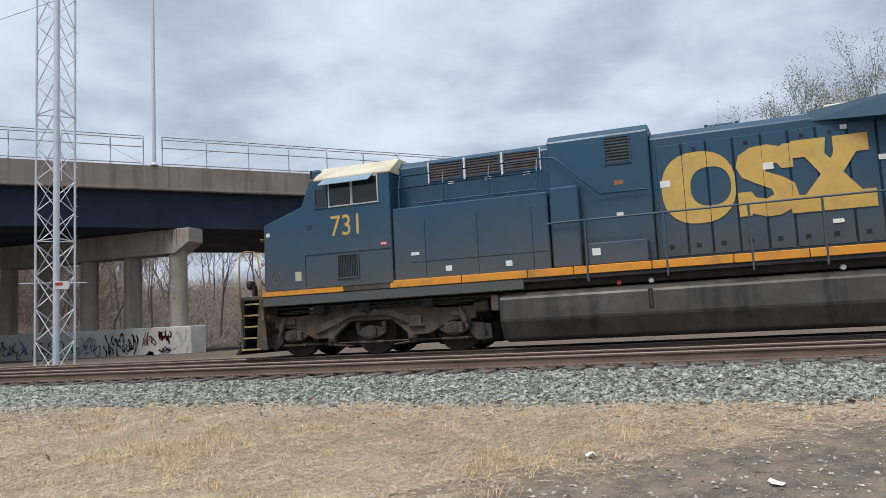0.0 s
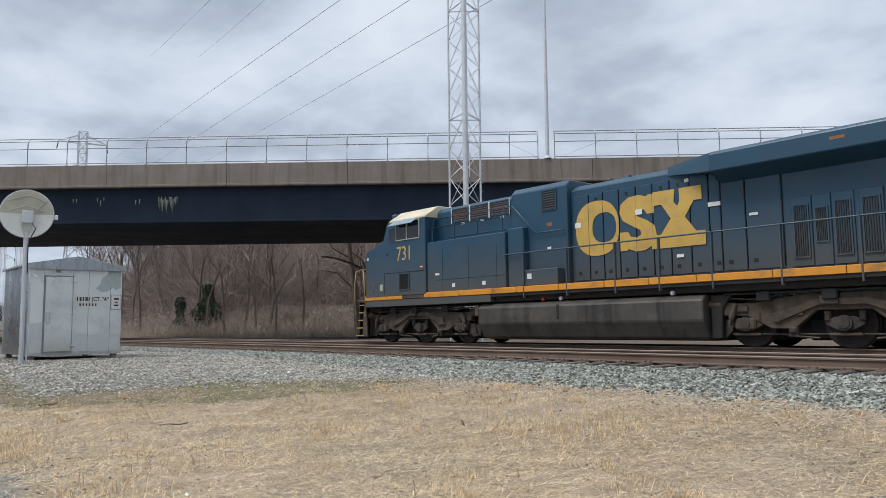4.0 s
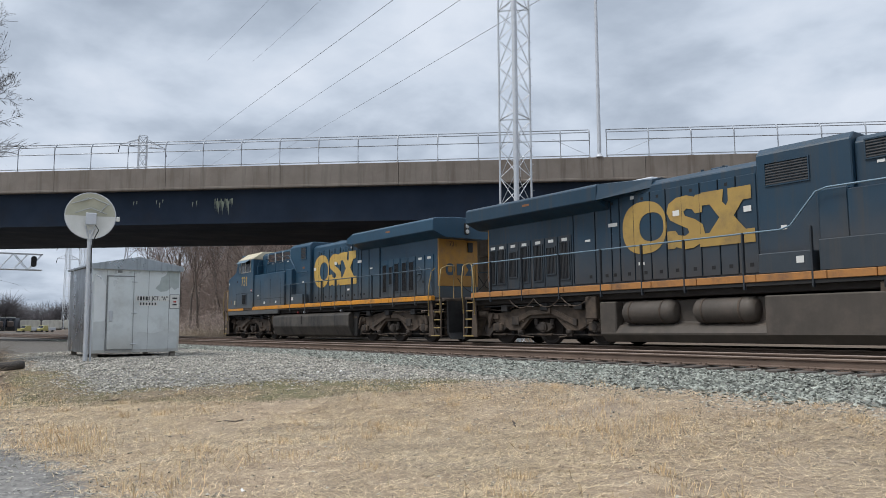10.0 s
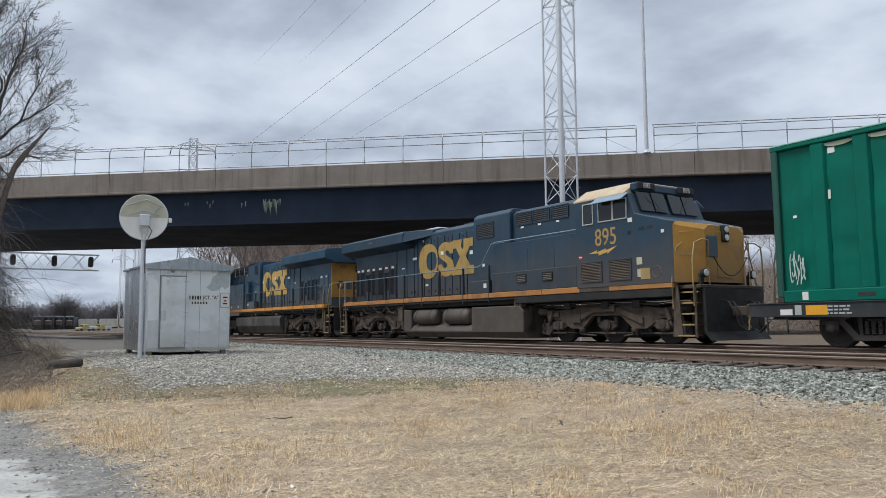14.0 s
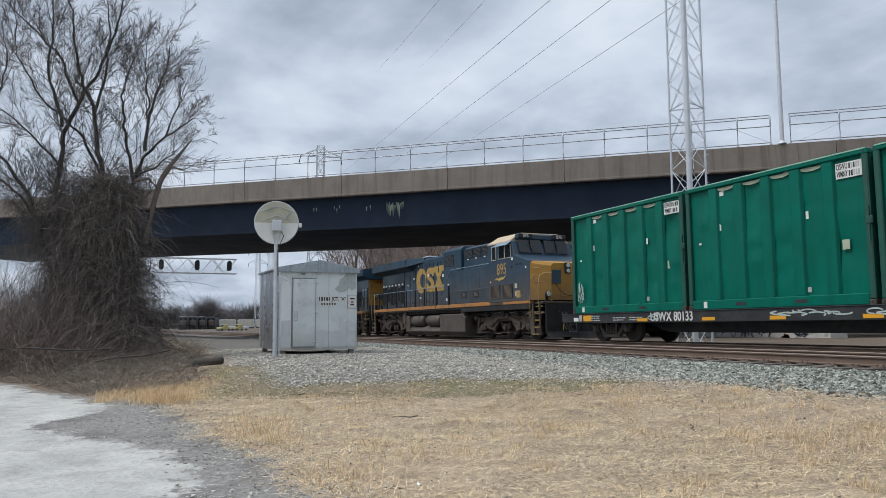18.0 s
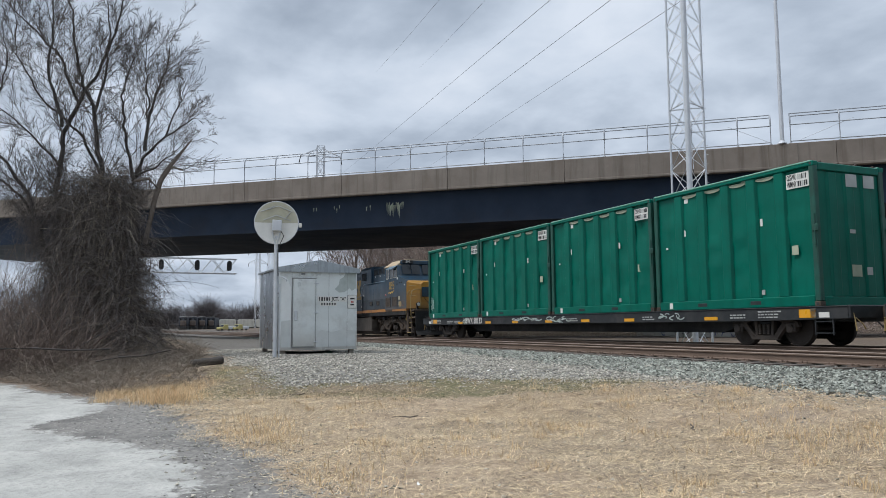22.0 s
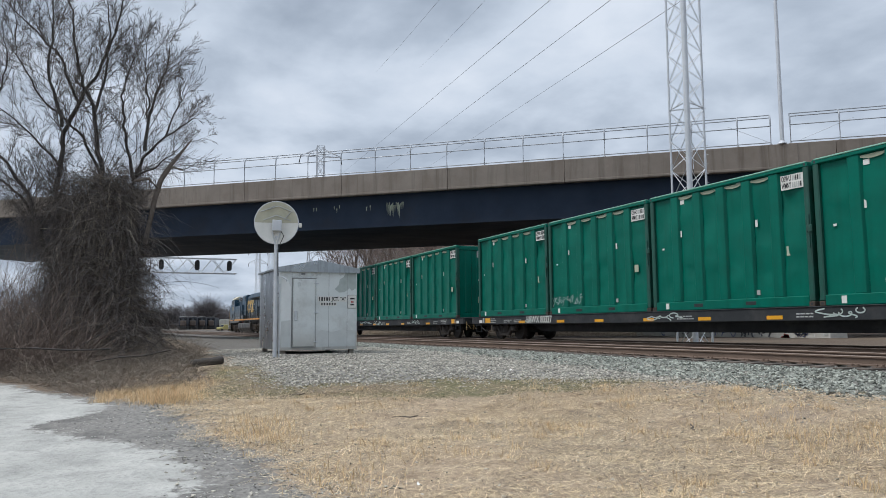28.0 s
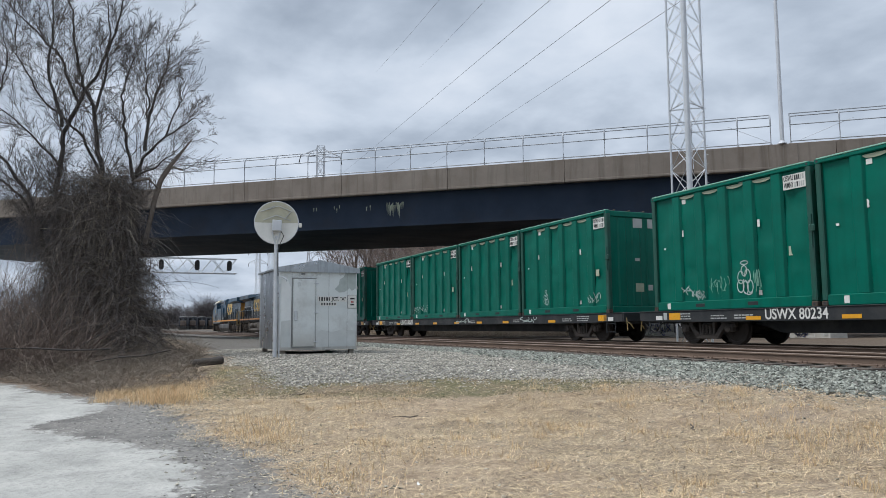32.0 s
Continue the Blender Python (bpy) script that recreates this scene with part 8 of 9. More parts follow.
# main stems and limbs: points across and up, with the thickness at the foot
STEM_LINES = [
    (((-1.27, 1.0), (-1.30, 3.0), (-1.64, 5.0), (-1.55, 7.05), (-1.14, 8.0), (-0.6, 9.1), (-0.15, 10.6), (0.13, 12.2)), 0.16),
    (((-1.14, 8.0), (-1.7, 9.4), (-2.6, 10.3), (-3.5, 11.2)), 0.07),
    (((-1.55, 7.05), (-1.96, 8.6), (-1.87, 10.3), (-1.96, 12.0)), 0.075),
    (((-0.2, 0.6), (-0.25, 3.0), (-0.42, 5.7), (-0.64, 7.2), (-0.73, 7.9), (-1.06, 8.5), (-1.33, 9.8), (-1.5, 11.6)), 0.17),
    (((-0.69, 7.7), (-0.42, 8.9), (-0.33, 10.3), (-0.5, 12.1)), 0.07),
    (((0.4, 0.4), (0.2, 2.6), (0.5, 5.7), (0.77, 6.5), (1.4, 7.2), (1.9, 7.6), (2.25, 7.9)), 0.17),
    (((0.77, 6.5), (0.86, 7.6), (1.15, 8.6), (1.35, 9.3), (1.4, 10.0)), 0.085),
    (((1.4, 7.2), (1.75, 8.2), (2.0, 9.0)), 0.05),
    (((0.5, 5.7), (0.22, 7.2), (0.04, 8.4), (0.5, 10.1)), 0.08),
    (((0.86, 7.6), (0.77, 8.8), (0.68, 10.4)), 0.055),
    (((-1.2, 0.6), (-1.7, 2.9), (-2.3, 4.8), (-2.95, 5.9), (-3.77, 6.6), (-4.7, 7.2)), 0.15),
    (((-3.4, 6.3), (-3.55, 7.4), (-3.2, 8.2), (-3.1, 9.1), (-3.3, 10.1)), 0.07),
    (((-1.9, 3.6), (-2.6, 5.0), (-3.2, 5.5), (-4.3, 5.8)), 0.09),
    (((-4.1, 6.9), (-4.0, 8.0), (-4.3, 9.5)), 0.05),
    (((-0.42, 5.7), (-1.0, 7.0), (-2.2, 8.1), (-2.9, 9.3), (-3.0, 10.6)), 0.07),
    (((0.5, 5.7), (1.1, 6.0), (1.6, 6.5), (1.95, 6.9)), 0.05),
    (((-1.6, 6.0), (-2.5, 7.0), (-3.4, 7.7), (-3.9, 8.6)), 0.055),
]


def sprig(p, d, length, r, level):
    """A straight ascending shoot that forks into finer ones."""
    n = (6, 4, 2)[level]
    step = length / n
    for i in range(n):
        d = (d + Vector((rnd.gauss(0, 1), rnd.gauss(0, 1), rnd.gauss(0, 0.6))) * 0.075 + Vector((0, 0, 0.05))).normalized()
        q = p + d * step
        r2 = r * (0.84 if level == 0 else 0.78)
        out.append((p, q, r, r2, level + 2))
        if level < 2:
            for side in range(2 if rnd.random() < 0.5 else 1):
                a, b = rnd.uniform(0, math.tau), rnd.uniform(0.4, 0.8)
                u, w = basis(d)
                nd = d * math.cos(b) + (u * math.cos(a) + w * math.sin(a)) * math.sin(b)
                sprig(q, nd.normalized(), length * rnd.uniform(0.34, 0.55) * (1 - 0.08 * i), r2 * 0.6, level + 1)
        p, r = q, r2


for pts, r in STEM_LINES:
    r *= 0.74
    x = rnd.uniform(-0.6, 0.7)
    lean = rnd.uniform(-0.12, 0.12)
    line = [Vector((x + lean * (z - pts[0][1]), y, z)) for y, z in pts]
    total = sum((b - a).length for a, b in zip(line, line[1:]))
    gone_by, foot = 0.0, pts[0][1]
    for a, b in zip(line, line[1:]):
        ln = (b - a).length
        k = max(2, int(ln / 0.24))
        prev, r0 = a, r * (1 - 0.86 * gone_by / total)
        for i in range(1, k + 1):
            f = (gone_by + ln * i / k) / total
            q = a.lerp(b, i / k) + Vector((rnd.gauss(0, 0.03), rnd.gauss(0, 0.03), 0)) * (i < k)
            r1 = r * (1 - 0.86 * f)
            out.append((prev, q, r0, r1, 0 if r > 0.074 else 1))
            if q.z > 3.0 and f > 0.12:
                d = (b - a).normalized()
                for _ in range(2 if rnd.random() < 0.6 else 1):
                    an, w0 = rnd.uniform(0, math.tau), rnd.uniform(0.45, 0.95)
                    u, w = basis(d)
                    nd = (d * math.cos(w0) + (u * math.cos(an) + w * math.sin(an)) * math.sin(w0)).normalized()
                    sprig(q, nd, rnd.uniform(0.8, 1.9) * (1.1 - 0.45 * f), min(0.020, max(0.012, r1 * 0.34)), 0)
            prev, r0 = q, r1
        gone_by += ln

ob = part("trunk", limb_mesh("trunk", [o for o in out if o[4] < 2], M["bark"]), None, big)
ob["kind"] = "stuff"
ob = part("crown", limb_mesh("crown", [(p, q, max(r, 0.0044), max(r2, 0.0036), lv) for p, q, r, r2, lv in out if lv >= 2], M["twig_grey"]), None, big)
ob["kind"] = "stuff"
# a broken pale snag and a short hanging stub
bm = bmesh.new()
pipe(bm, [(0.8, 0.85, 3.6), (0.85, 1.1, 5.0), (0.85, 1.26, 5.6), (0.85, 1.55, 6.1)], 0.075, 6)
tube(bm, (0.85, 1.55, 6.1), (0.86, 2.14, 6.95), 0.07, 0.02, n=6)
part("broken_snag", bm, M["bark_grey"], big)
for pts, r in ((((0.9, 1.2, 5.3), (0.9, 0.9, 5.6), (0.9, 0.5, 5.5)), 0.05), (((0.85, 1.4, 5.9), (0.9, 1.6, 6.0), (0.9, 1.9, 5.95)), 0.03)):
    part("stub", made(pipe, pts, r, 6), M["bark_grey"], big)
buds = np.array([tuple(q) for p, q, r, r2, lv in out if lv >= 3 and q.y > 0.3 and q.z < 9.8])
nr = R.normal(size=buds.shape)
nr /= np.linalg.norm(nr, axis=1, keepdims=True)
ob = part("bud_scatter", cards("bud_scatter", buds, nr, 0.014, M["bark_grey"], R, 0.6), None, big)
ob["kind"] = "stuff"


def vine_place(n):
    a, u = R.uniform(0, math.tau, n), R.uniform(0, 1, n)
    z = 0.4 + 5.2 * u ** 1.7
    r = (1.75 + 0.6 * np.sin(3 * a + 1.1 * z) + 0.4 * np.sin(7 * a - 2 * z)) * np.sqrt(R.uniform(0.05, 1, n)) * (1.18 - 0.72 * u)
    return np.stack([-25.2 + 0.8 * r * np.cos(a), 1.35 * r * np.sin(a) * np.where(np.sin(a) > 0, 0.55, 1.0) - 0.3 * u, 0.3 + z], 1)


vp = vine_place(22000)
strands("vine_tangle", len(vp), lambda n: vp, R, 1.5, 0.011, M["vine"], "dense hanging tangle of dead vines on the tree", "vines", sag=3.4, segs=4, lift=0.05)
hung = [(p, q) for p, q, r, r2, lv in out if lv < 2 and 2.5 < p.z < 6.6]
vp = np.array([tuple(Vector((-25.4, 0, 0.2)) + p.lerp(q, rnd.random()) + Vector((rnd.gauss(0, 0.12), rnd.gauss(0, 0.12), rnd.uniform(-0.5, 0.1)))) for p, q in (rnd.choice(hung) for _ in range(4200))])
strands("hanging_vines", len(vp), lambda n: vp, R, 1.1, 0.009, M["vine"], "thin dead vines hanging from the limbs", "vines", sag=3.0, segs=4, lift=0.2)
vp = vine_place(2600)
vp[:, 0] += 0.6
strands("pale_vines", len(vp), lambda n: vp, R, 1.7, 0.010, M["briar"], "paler dead vines looping over the tangle", "vines", sag=2.6, segs=5, lift=0.3)
vp = vine_place(3500)
vp[:, 0] += 0.5
strands("vine_stems", len(vp), lambda n: vp, R, 2.2, 0.018, M["twig_grey"], "brown looping vine stems around the tree", "vines", sag=2.2, segs=6, lift=0.6)


def thicket_place(n):
    x = R.uniform(-33, -15.9, n * 4)
    y = R.normal(-0.6, 3.2, n * 4)
    ok = (y < 1.7 + 0.12 * (-17 - x)) & (y < 3.0) & (y > -9) & (lot_edge(x, y, False) < -0.25) & (from_gravel(x, y) < 0.5)
    return floor_of(x[ok][:n], y[ok][:n], 0.0)


tp = thicket_place(27000)
strands("brushwood", len(tp), lambda n: tp, R, 1.1, 0.008, M["briar"], "brown brushwood and briars at the foot of the tree", "brush", sag=1.5, segs=5, lift=0.6)
tp = thicket_place(15000)
tp = tp[(tp[:, 1] < -0.5) & (tp[:, 0] < -21)]
strands("thicket", len(tp), lambda n: tp, R, 2.8, 0.014, M["twig"], "tall brown thicket beside the tree", "brush", sag=0.9, segs=5, lift=1.8)
n = 10000
hp = floor_of(R.uniform(-62, -33, n), R.uniform(-17, -0.4, n))
strands("hedgerow", n, lambda q: hp, R, 4.2, 0.03, M["twig"], "bare brown hedgerow behind the tree", "brush", sag=0.5, segs=4, lift=2.0)
n = 5000
c = np.stack([R.uniform(-23, -20.6, n), R.uniform(-6.5, -3.1, n), 0.2 + R.uniform(0, 1.0, n) * R.uniform(0.6, 1.5, n)], 1)
nr = R.normal(size=(n, 3))
nr /= np.linalg.norm(nr, axis=1, keepdims=True)
tagged(new("evergreen_bush", cards("evergreen_bush", c, nr, 0.09, M["evergreen"], R, 0.6)), "dark green bush low in the thicket", "bush", kind="stuff")

# ---- bushes behind the bridge ----
for k, (x, y, w, h, mt) in enumerate(((-32, 62, 5.5, 7, "evergreen"), (-27, 64, 5, 6.5, "ivy"), (-36, 66, 5, 7, "bud"), (-22, 60, 5, 6.5, "evergreen"), (-18, 62, 4.5, 6, "ivy"))):
    n = 9000
    q = R.normal(size=(n, 3)) * np.array([w * 0.38, w * 0.38, h * 0.3]) + np.array([x, y, float(ground_z(x, y)) + h * 0.5])
    nr = R.normal(size=(n, 3))
    nr /= np.linalg.norm(nr, axis=1, keepdims=True)
    tagged(new("bush", cards("bush", q, nr, 0.17, M[mt], R, 0.6)), "leafy green bush behind the bridge", "bush", kind="stuff")

# ---- ballast ----
def stones(name, pts, size, material, label, flat=0.75):
    n = len(pts)
    octa = np.array([(1, 0, 0), (-1, 0, 0), (0, 1, 0), (0, -1, 0), (0, 0, 1), (0, 0, -1)], float)
    faces = np.array([(0, 2, 4), (2, 1, 4), (1, 3, 4), (3, 0, 4), (2, 0, 5), (1, 2, 5), (3, 1, 5), (0, 3, 5)])
    q = R.normal(size=(n, 4))
    q /= np.linalg.norm(q, axis=1, keepdims=True)
    w, x, y, z = q.T
    rot = np.stack([np.stack([1 - 2 * (y * y + z * z), 2 * (x * y - z * w), 2 * (x * z + y * w)], -1), np.stack([2 * (x * y + z * w), 1 - 2 * (x * x + z * z), 2 * (y * z - x * w)], -1), np.stack([2 * (x * z - y * w), 2 * (y * z + x * w), 1 - 2 * (x * x + y * y)], -1)], 1)
    v = octa[None] * R.uniform(0.55, 1.2, (n, 6, 3)) + R.normal(size=(n, 6, 3)) * 0.18
    v = np.einsum("nij,nkj->nki", rot, v) * (size * R.uniform(0.55, 1.35, (n, 1, 1)))
    v[:, :, 2] *= flat
    v = (v + pts[:, None, :]).reshape(-1, 3)
    f = (np.arange(n)[:, None, None] * 6 + faces[None]).reshape(-1, 3)
    me = bpy.data.meshes.new(name)
    me.from_pydata(v.tolist(), [], f.tolist())
    me.materials.append(material)
    return tagged(new(name, me), label, "ballast", kind="stuff")


def scatter(n, x0, x1, y0, y1, power=1.0):
    x = x1 - (x1 - x0) * R.uniform(0, 1, n) ** power
    return x, R.uniform(y0, y1, n)


x, y = scatter(74000, -62, 6, 9.3, 12.6, 1.35)
y = y - BEND * x * x / 2
keep = R.uniform(0, 1, len(x)) < smooth(9.2, 10.4, y + BEND * x * x / 2 + 0.25 * wavy(x, y, 1.1, 0.5))
x, y = x[keep], y[keep]
stones("ballast_stones", floor_of(x, y, 0.012 - 0.03 * (y + BEND * x * x / 2 > 11.8)), 0.040, M["stone"], "crushed grey ballast stones along the track shoulder")
x, y = scatter(22000, -50, 6, 11.9, 16.4, 1.3)
stones("track_stones", floor_of(x, y - BEND * x * x / 2, -0.03), 0.045, M["stone"], "grey ballast stones between the rails")
x, y = scatter(62000, -28, -9, 2.3, 11.0, 1.0)
keep = (from_gravel(x, y) > R.uniform(-0.5, 0.1, len(x))) & ~((x < -22.3) & (x > -25.2) & (y > 4.6) & (y < 6.8))
stones("apron_gravel", floor_of(x[keep], y[keep], 0.004), 0.030, M["stone_pale"], "pale scattered gravel around the equipment shed", 0.6)
x, y = scatter(15000, -18, 5, 0.5, 10.2, 1.0)
keep = R.uniform(0, 1, len(x)) < 0.12 + 0.9 * smooth(-3.6, -1.4, x) * smooth(-0.6, 0.6, 6.9 + 0.5 * (x + 1.2) - y) + 0.8 * smooth(-2.2, 0.0, from_gravel(x, y)) + 0.5 * smooth(-3, 2, x) * smooth(8, 4, y) + 0.5 * smooth(3, 1, y)
stones("loose_stones", floor_of(x[keep], y[keep], 0.002), 0.022, M["stone_pale"], "loose pebbles in the dry grass", 0.6)


x, y = scatter(42000, -18, -3, -3.5, 2.6)
le, lp = lot_edge(x, y, False), lot_edge(x, y, True)
keep = (lp < -0.02) & (le > -0.5) & (R.uniform(0, 1, len(x)) < 0.25 + 0.6 * smooth(0.9, 0.0, le))
stones("crumbled_asphalt", floor_of(x[keep], y[keep], 0.0), 0.014, M["stone_lot"], "crumbled asphalt and pebbles at the pavement's edge", 0.5)


x, y = scatter(16000, -13, 5, 7.0, 10.6)
fg = from_gravel(x, y)
keep = (fg < 0.4) & (R.uniform(0, 1, len(x)) < 0.75 * smooth(-2.0, 0.1, fg))
stones("strewn_gravel", floor_of(x[keep], y[keep], 0.003), 0.024, M["stone_pale"], "gravel strewn from the ballast into the dry grass", 0.6)


# ---- dry grass ----
def blades(name, x, y, height, width, material, label, lean=0.9):
    n = len(x)
    base = floor_of(x, y, -0.005 if lean < 2 else 0.012)
    a = R.uniform(0, math.tau, n)
    h = height * R.uniform(0.35, 1.3, n)
    tilt = np.abs(R.normal(0, lean, n)).clip(0, 1.5) if lean < 2 else R.uniform(1.36, 1.57, n)
    d = np.stack([np.cos(a) * np.sin(tilt), np.sin(a) * np.sin(tilt), np.cos(tilt)], 1)
    w = np.stack([-np.sin(a + 0.6), np.cos(a + 0.6), 0 * a], 1) * (width / 2)
    mid = base + d * (h * 0.55)[:, None]
    tip = mid + (d * 0.8 + np.stack([0.25 * np.cos(a), 0.25 * np.sin(a), (-0.12 if lean < 2 else 0.02) + 0 * a], 1)) * (h * 0.5)[:, None]
    v = np.stack([base - w, base + w, mid + w * 0.8, mid - w * 0.8, tip], 1).reshape(-1, 3)
    o = np.arange(n)[:, None] * 5
    f4, f3 = (o + np.array([0, 1, 2, 3])).tolist(), (o + np.array([3, 2, 4])).tolist()
    me = bpy.data.meshes.new(name)
    me.from_pydata(v.tolist(), [], f4 + f3)
    me.materials.append(material)
    return tagged(new(name, me), label, "grass", kind="stuff")


def not_paved(x, y):
    e = 0.5 * wavy(x, y, 0.7, 0.3) + 0.25 * wavy(x, y, 2.2, 0.9)
    pv = smooth(-0.35, 0.35, lot_edge(x, y, False) + R.uniform(-0.45, 0.3, len(x)))
    dk = smooth(-1.0, 0.9, 6.9 + 0.5 * (x + 1.2) - y + 0.8 * e) * smooth(-3.6, -1.4, x + 0.5 * e) + R.uniform(-0.35, 0.2, len(x))
    return (pv < 0.35) & (dk < 0.5)


def lawn(n, x0=-19, x1=4, y0=0.3, y1=9.8):
    x, y = scatter(n, x0, x1, y0, y1)
    ok = not_paved(x, y) & (from_gravel(x, y) < R.uniform(-1.3, 0.0, n)) & (0.5 + wavy(x, y, 0.9, 3.0) * 0.7 + R.uniform(-0.4, 0.6, n) > 0.25)
    return x[ok], y[ok]


x, y = lawn(9000)
blades("dry_grass", x, y, 0.075, 0.005, M["straw"], "short dry straw-coloured grass", 1.1)
x, y = lawn(210000)
blades("fallen_straw", x, y, 0.15, 0.0052, M["straw"], "long dry straws lying flat", 6.0)
x, y = lawn(50000)
blades("thatch", x, y, 0.10, 0.008, M["straw_dull"], "flattened grey-brown thatch", 6.0)
x, y = lawn(75000)
blades("rotten_thatch", x, y, 0.08, 0.007, M["thatch_dark"], "dark rotten thatch between the straws", 6.0)
# small standing clumps all over the lot
cx, cy = lawn(420)
k = R.integers(12, 60, len(cx))
cx, cy = np.repeat(cx, k), np.repeat(cy, k)
blades("grass_clumps", cx + R.normal(0, 0.09, len(cx)), cy + R.normal(0, 0.07, len(cx)), 0.12, 0.0055, M["gold"], "small standing clumps of dry grass", 0.7)
cx, cy = lawn(150)
k = R.integers(3, 9, len(cx))
cx, cy = np.repeat(cx, k), np.repeat(cy, k)
blades("dead_weeds", cx + R.normal(0, 0.05, len(cx)), cy + R.normal(0, 0.05, len(cx)), 0.12, 0.004, M["straw_dull"], "thin dead weed stalks", 0.6)
# taller tufts
cx, cy = [], []
for tx, ty, r, k in ((-9.6, 1.75, 0.55, 900), (-10.6, 1.9, 0.5, 600), (-6.7, 2.0, 0.45, 500), (-7.4, 7.6, 0.7, 420), (-5.9, 7.0, 0.7, 700), (-8.2, 5.2, 0.6, 260), (-16.0, 0.55, 0.55, 1700), (-16.1, 1.2, 0.5, 1500), (-16.4, 1.6, 0.4, 500), (-14.9, -0.1, 0.25, 220), (-7.8, 3.0, 0.5, 300), (-4.6, 4.0, 0.5, 240), (-3.4, 5.2, 0.5, 240), (-11.8, 4.0, 0.5, 200), (-2.2, 6.6, 0.5, 200)):
    k = int(k * (0.9 if tx < -14 else 0.5))
    cx.append(R.normal(tx, r * 0.75, k))
    cy.append(R.normal(ty, r * 0.5, k))
blades("grass_tufts", np.concatenate(cx), np.concatenate(cy), 0.15, 0.0065, M["gold"], "taller tufts of dry golden grass", 0.75)
x, y = scatter(40000, -20, -9, 2.0, 9.6)
fg = from_gravel(x, y) + R.uniform(-0.3, 0.3, len(x))
keep = (fg > -2.0) & (fg < 0.25) & (x < -10.4 + 0.6 * R.normal(size=len(x))) & (wavy(x, y, 1.1, 4.0) + R.uniform(-0.6, 0.6, len(x)) > -0.15)
blades("green_turf", x[keep], y[keep], 0.045, 0.007, M["turf"], "thin olive green turf beside the gravel", 0.8)

# a stand of taller golden grass where the pavement ends
gx_, gy_ = R.normal(-14.6, 0.42, 1700), R.normal(0.95, 0.30, 1700)
blades("golden_tuft", gx_, gy_, 0.26, 0.0065, M["gold"], "tall golden grass at the pavement's corner", 0.55)
gx_, gy_ = R.normal(-15.6, 0.25, 260), R.normal(0.05, 0.16, 260)
blades("golden_tuft", gx_, gy_, 0.20, 0.0065, M["gold"], "small tuft of golden grass by the brush", 0.6)

# dead branches lying in the brush
for x, y, z, ln, a, tilt in ((-20.4, -1.2, 0.95, 2.4, 84, 3), (-19.6, 0.5, 0.75, 1.7, 74, -6)):
    br = thing("dead_branch", "long dead branch lying in the brush", "branch", "dead branches", m=pose(x, y, float(ground_z(x, y)) + z - 0.3, 0, tilt, a))
    part("stem", made(pipe, [(-ln / 2, 0, 0), (-ln / 5, 0.05, 0.04), (ln / 6, -0.03, 0.02), (ln / 2, 0.06, 0.08)], 0.024, 6), M["bark"], br)
    part("side_shoot", made(pipe, [(ln / 6, -0.03, 0.02), (ln / 4, 0.2, 0.2), (ln / 2.6, 0.3, 0.42)], 0.012, 5), M["bark"], br)

# ---- litter, sticks, a log ----
log = thing("log", "short weathered log lying by the brush", "log", m=pose(-20.0, 2.25, float(ground_z(-20.0, 2.25)) + 0.09, 0, -6, 75))
part("log_body", made(lathe, [(0, 0.07), (0.02, 0.095), (0.3, 0.105), (0.5, 0.095), (0.7, 0.105), (0.78, 0.09), (0.80, 0.06)], (-0.4, 0, 0), (0.4, 0, 0), 12), M["bark"], log)
for k, (x, y, ln, a) in enumerate(((-10.3, 3.9, 0.36, 60), (-14, 3.2, 0.3, 100), (-7.2, 6.4, 0.3, 140))):
    s = thing("stick", "dark fallen stick on the dry grass", "stick", "fallen sticks", m=pose(x, y, float(ground_z(x, y)) + 0.03, 0, 0, a))
    part("stem", made(pipe, [(-ln / 2, 0, 0), (-ln / 6, 0.03, 0.01), (ln / 5, 0.0, 0.0), (ln / 2, 0.03, 0.02)], 0.009, 6), M["bark_grey"], s)
for k, (x, y, w) in enumerate(((-14.2, 7.2, 0.16), (-13.9, 7.6, 0.08), (-15.6, 5.0, 0.07), (-4.4, 3.2, 0.09), (-1.3, 6.9, 0.1), (0.2, 6.2, 0.14), (-6.0, 2.4, 0.06), (-17.8, 1.9, 0.09))):
    w *= 0.55
    bm = bmesh.new()
    vs = [bm.verts.new((w * math.cos(i * 1.05) * (0.8 + 0.4 * ((i * 7 + k) % 5) / 5), w * 0.7 * math.sin(i * 1.05), 0.01 + 0.05 * ((i * 3 + k) % 4) / 4)) for i in range(6)]
    c = bm.verts.new((0, 0, 0.035))
    for i in range(6):
        bm.faces.new((vs[i], vs[(i + 1) % 6], c))
    ob = part("litter", bm, M["white"], at=pose(x, y, float(ground_z(x, y))))
    tagged(ob, "crumpled scrap of white litter in the grass", "litter", "scraps of litter")

# ---- the yard far off ----
M["far_dark"] = shade("distant_dark_paint", (0.05, 0.055, 0.07), (0.035, 0.04, 0.05), rough=0.7, spread=0.15)
M["truck_yellow"] = shade("bright_yellow_paint", (0.46, 0.40, 0.15), rough=0.4, spread=0.08, bump=0)
M["far_brown"] = shade("distant_dusty_paint", (0.13, 0.095, 0.075), (0.09, 0.07, 0.06), rough=0.7, spread=0.15)
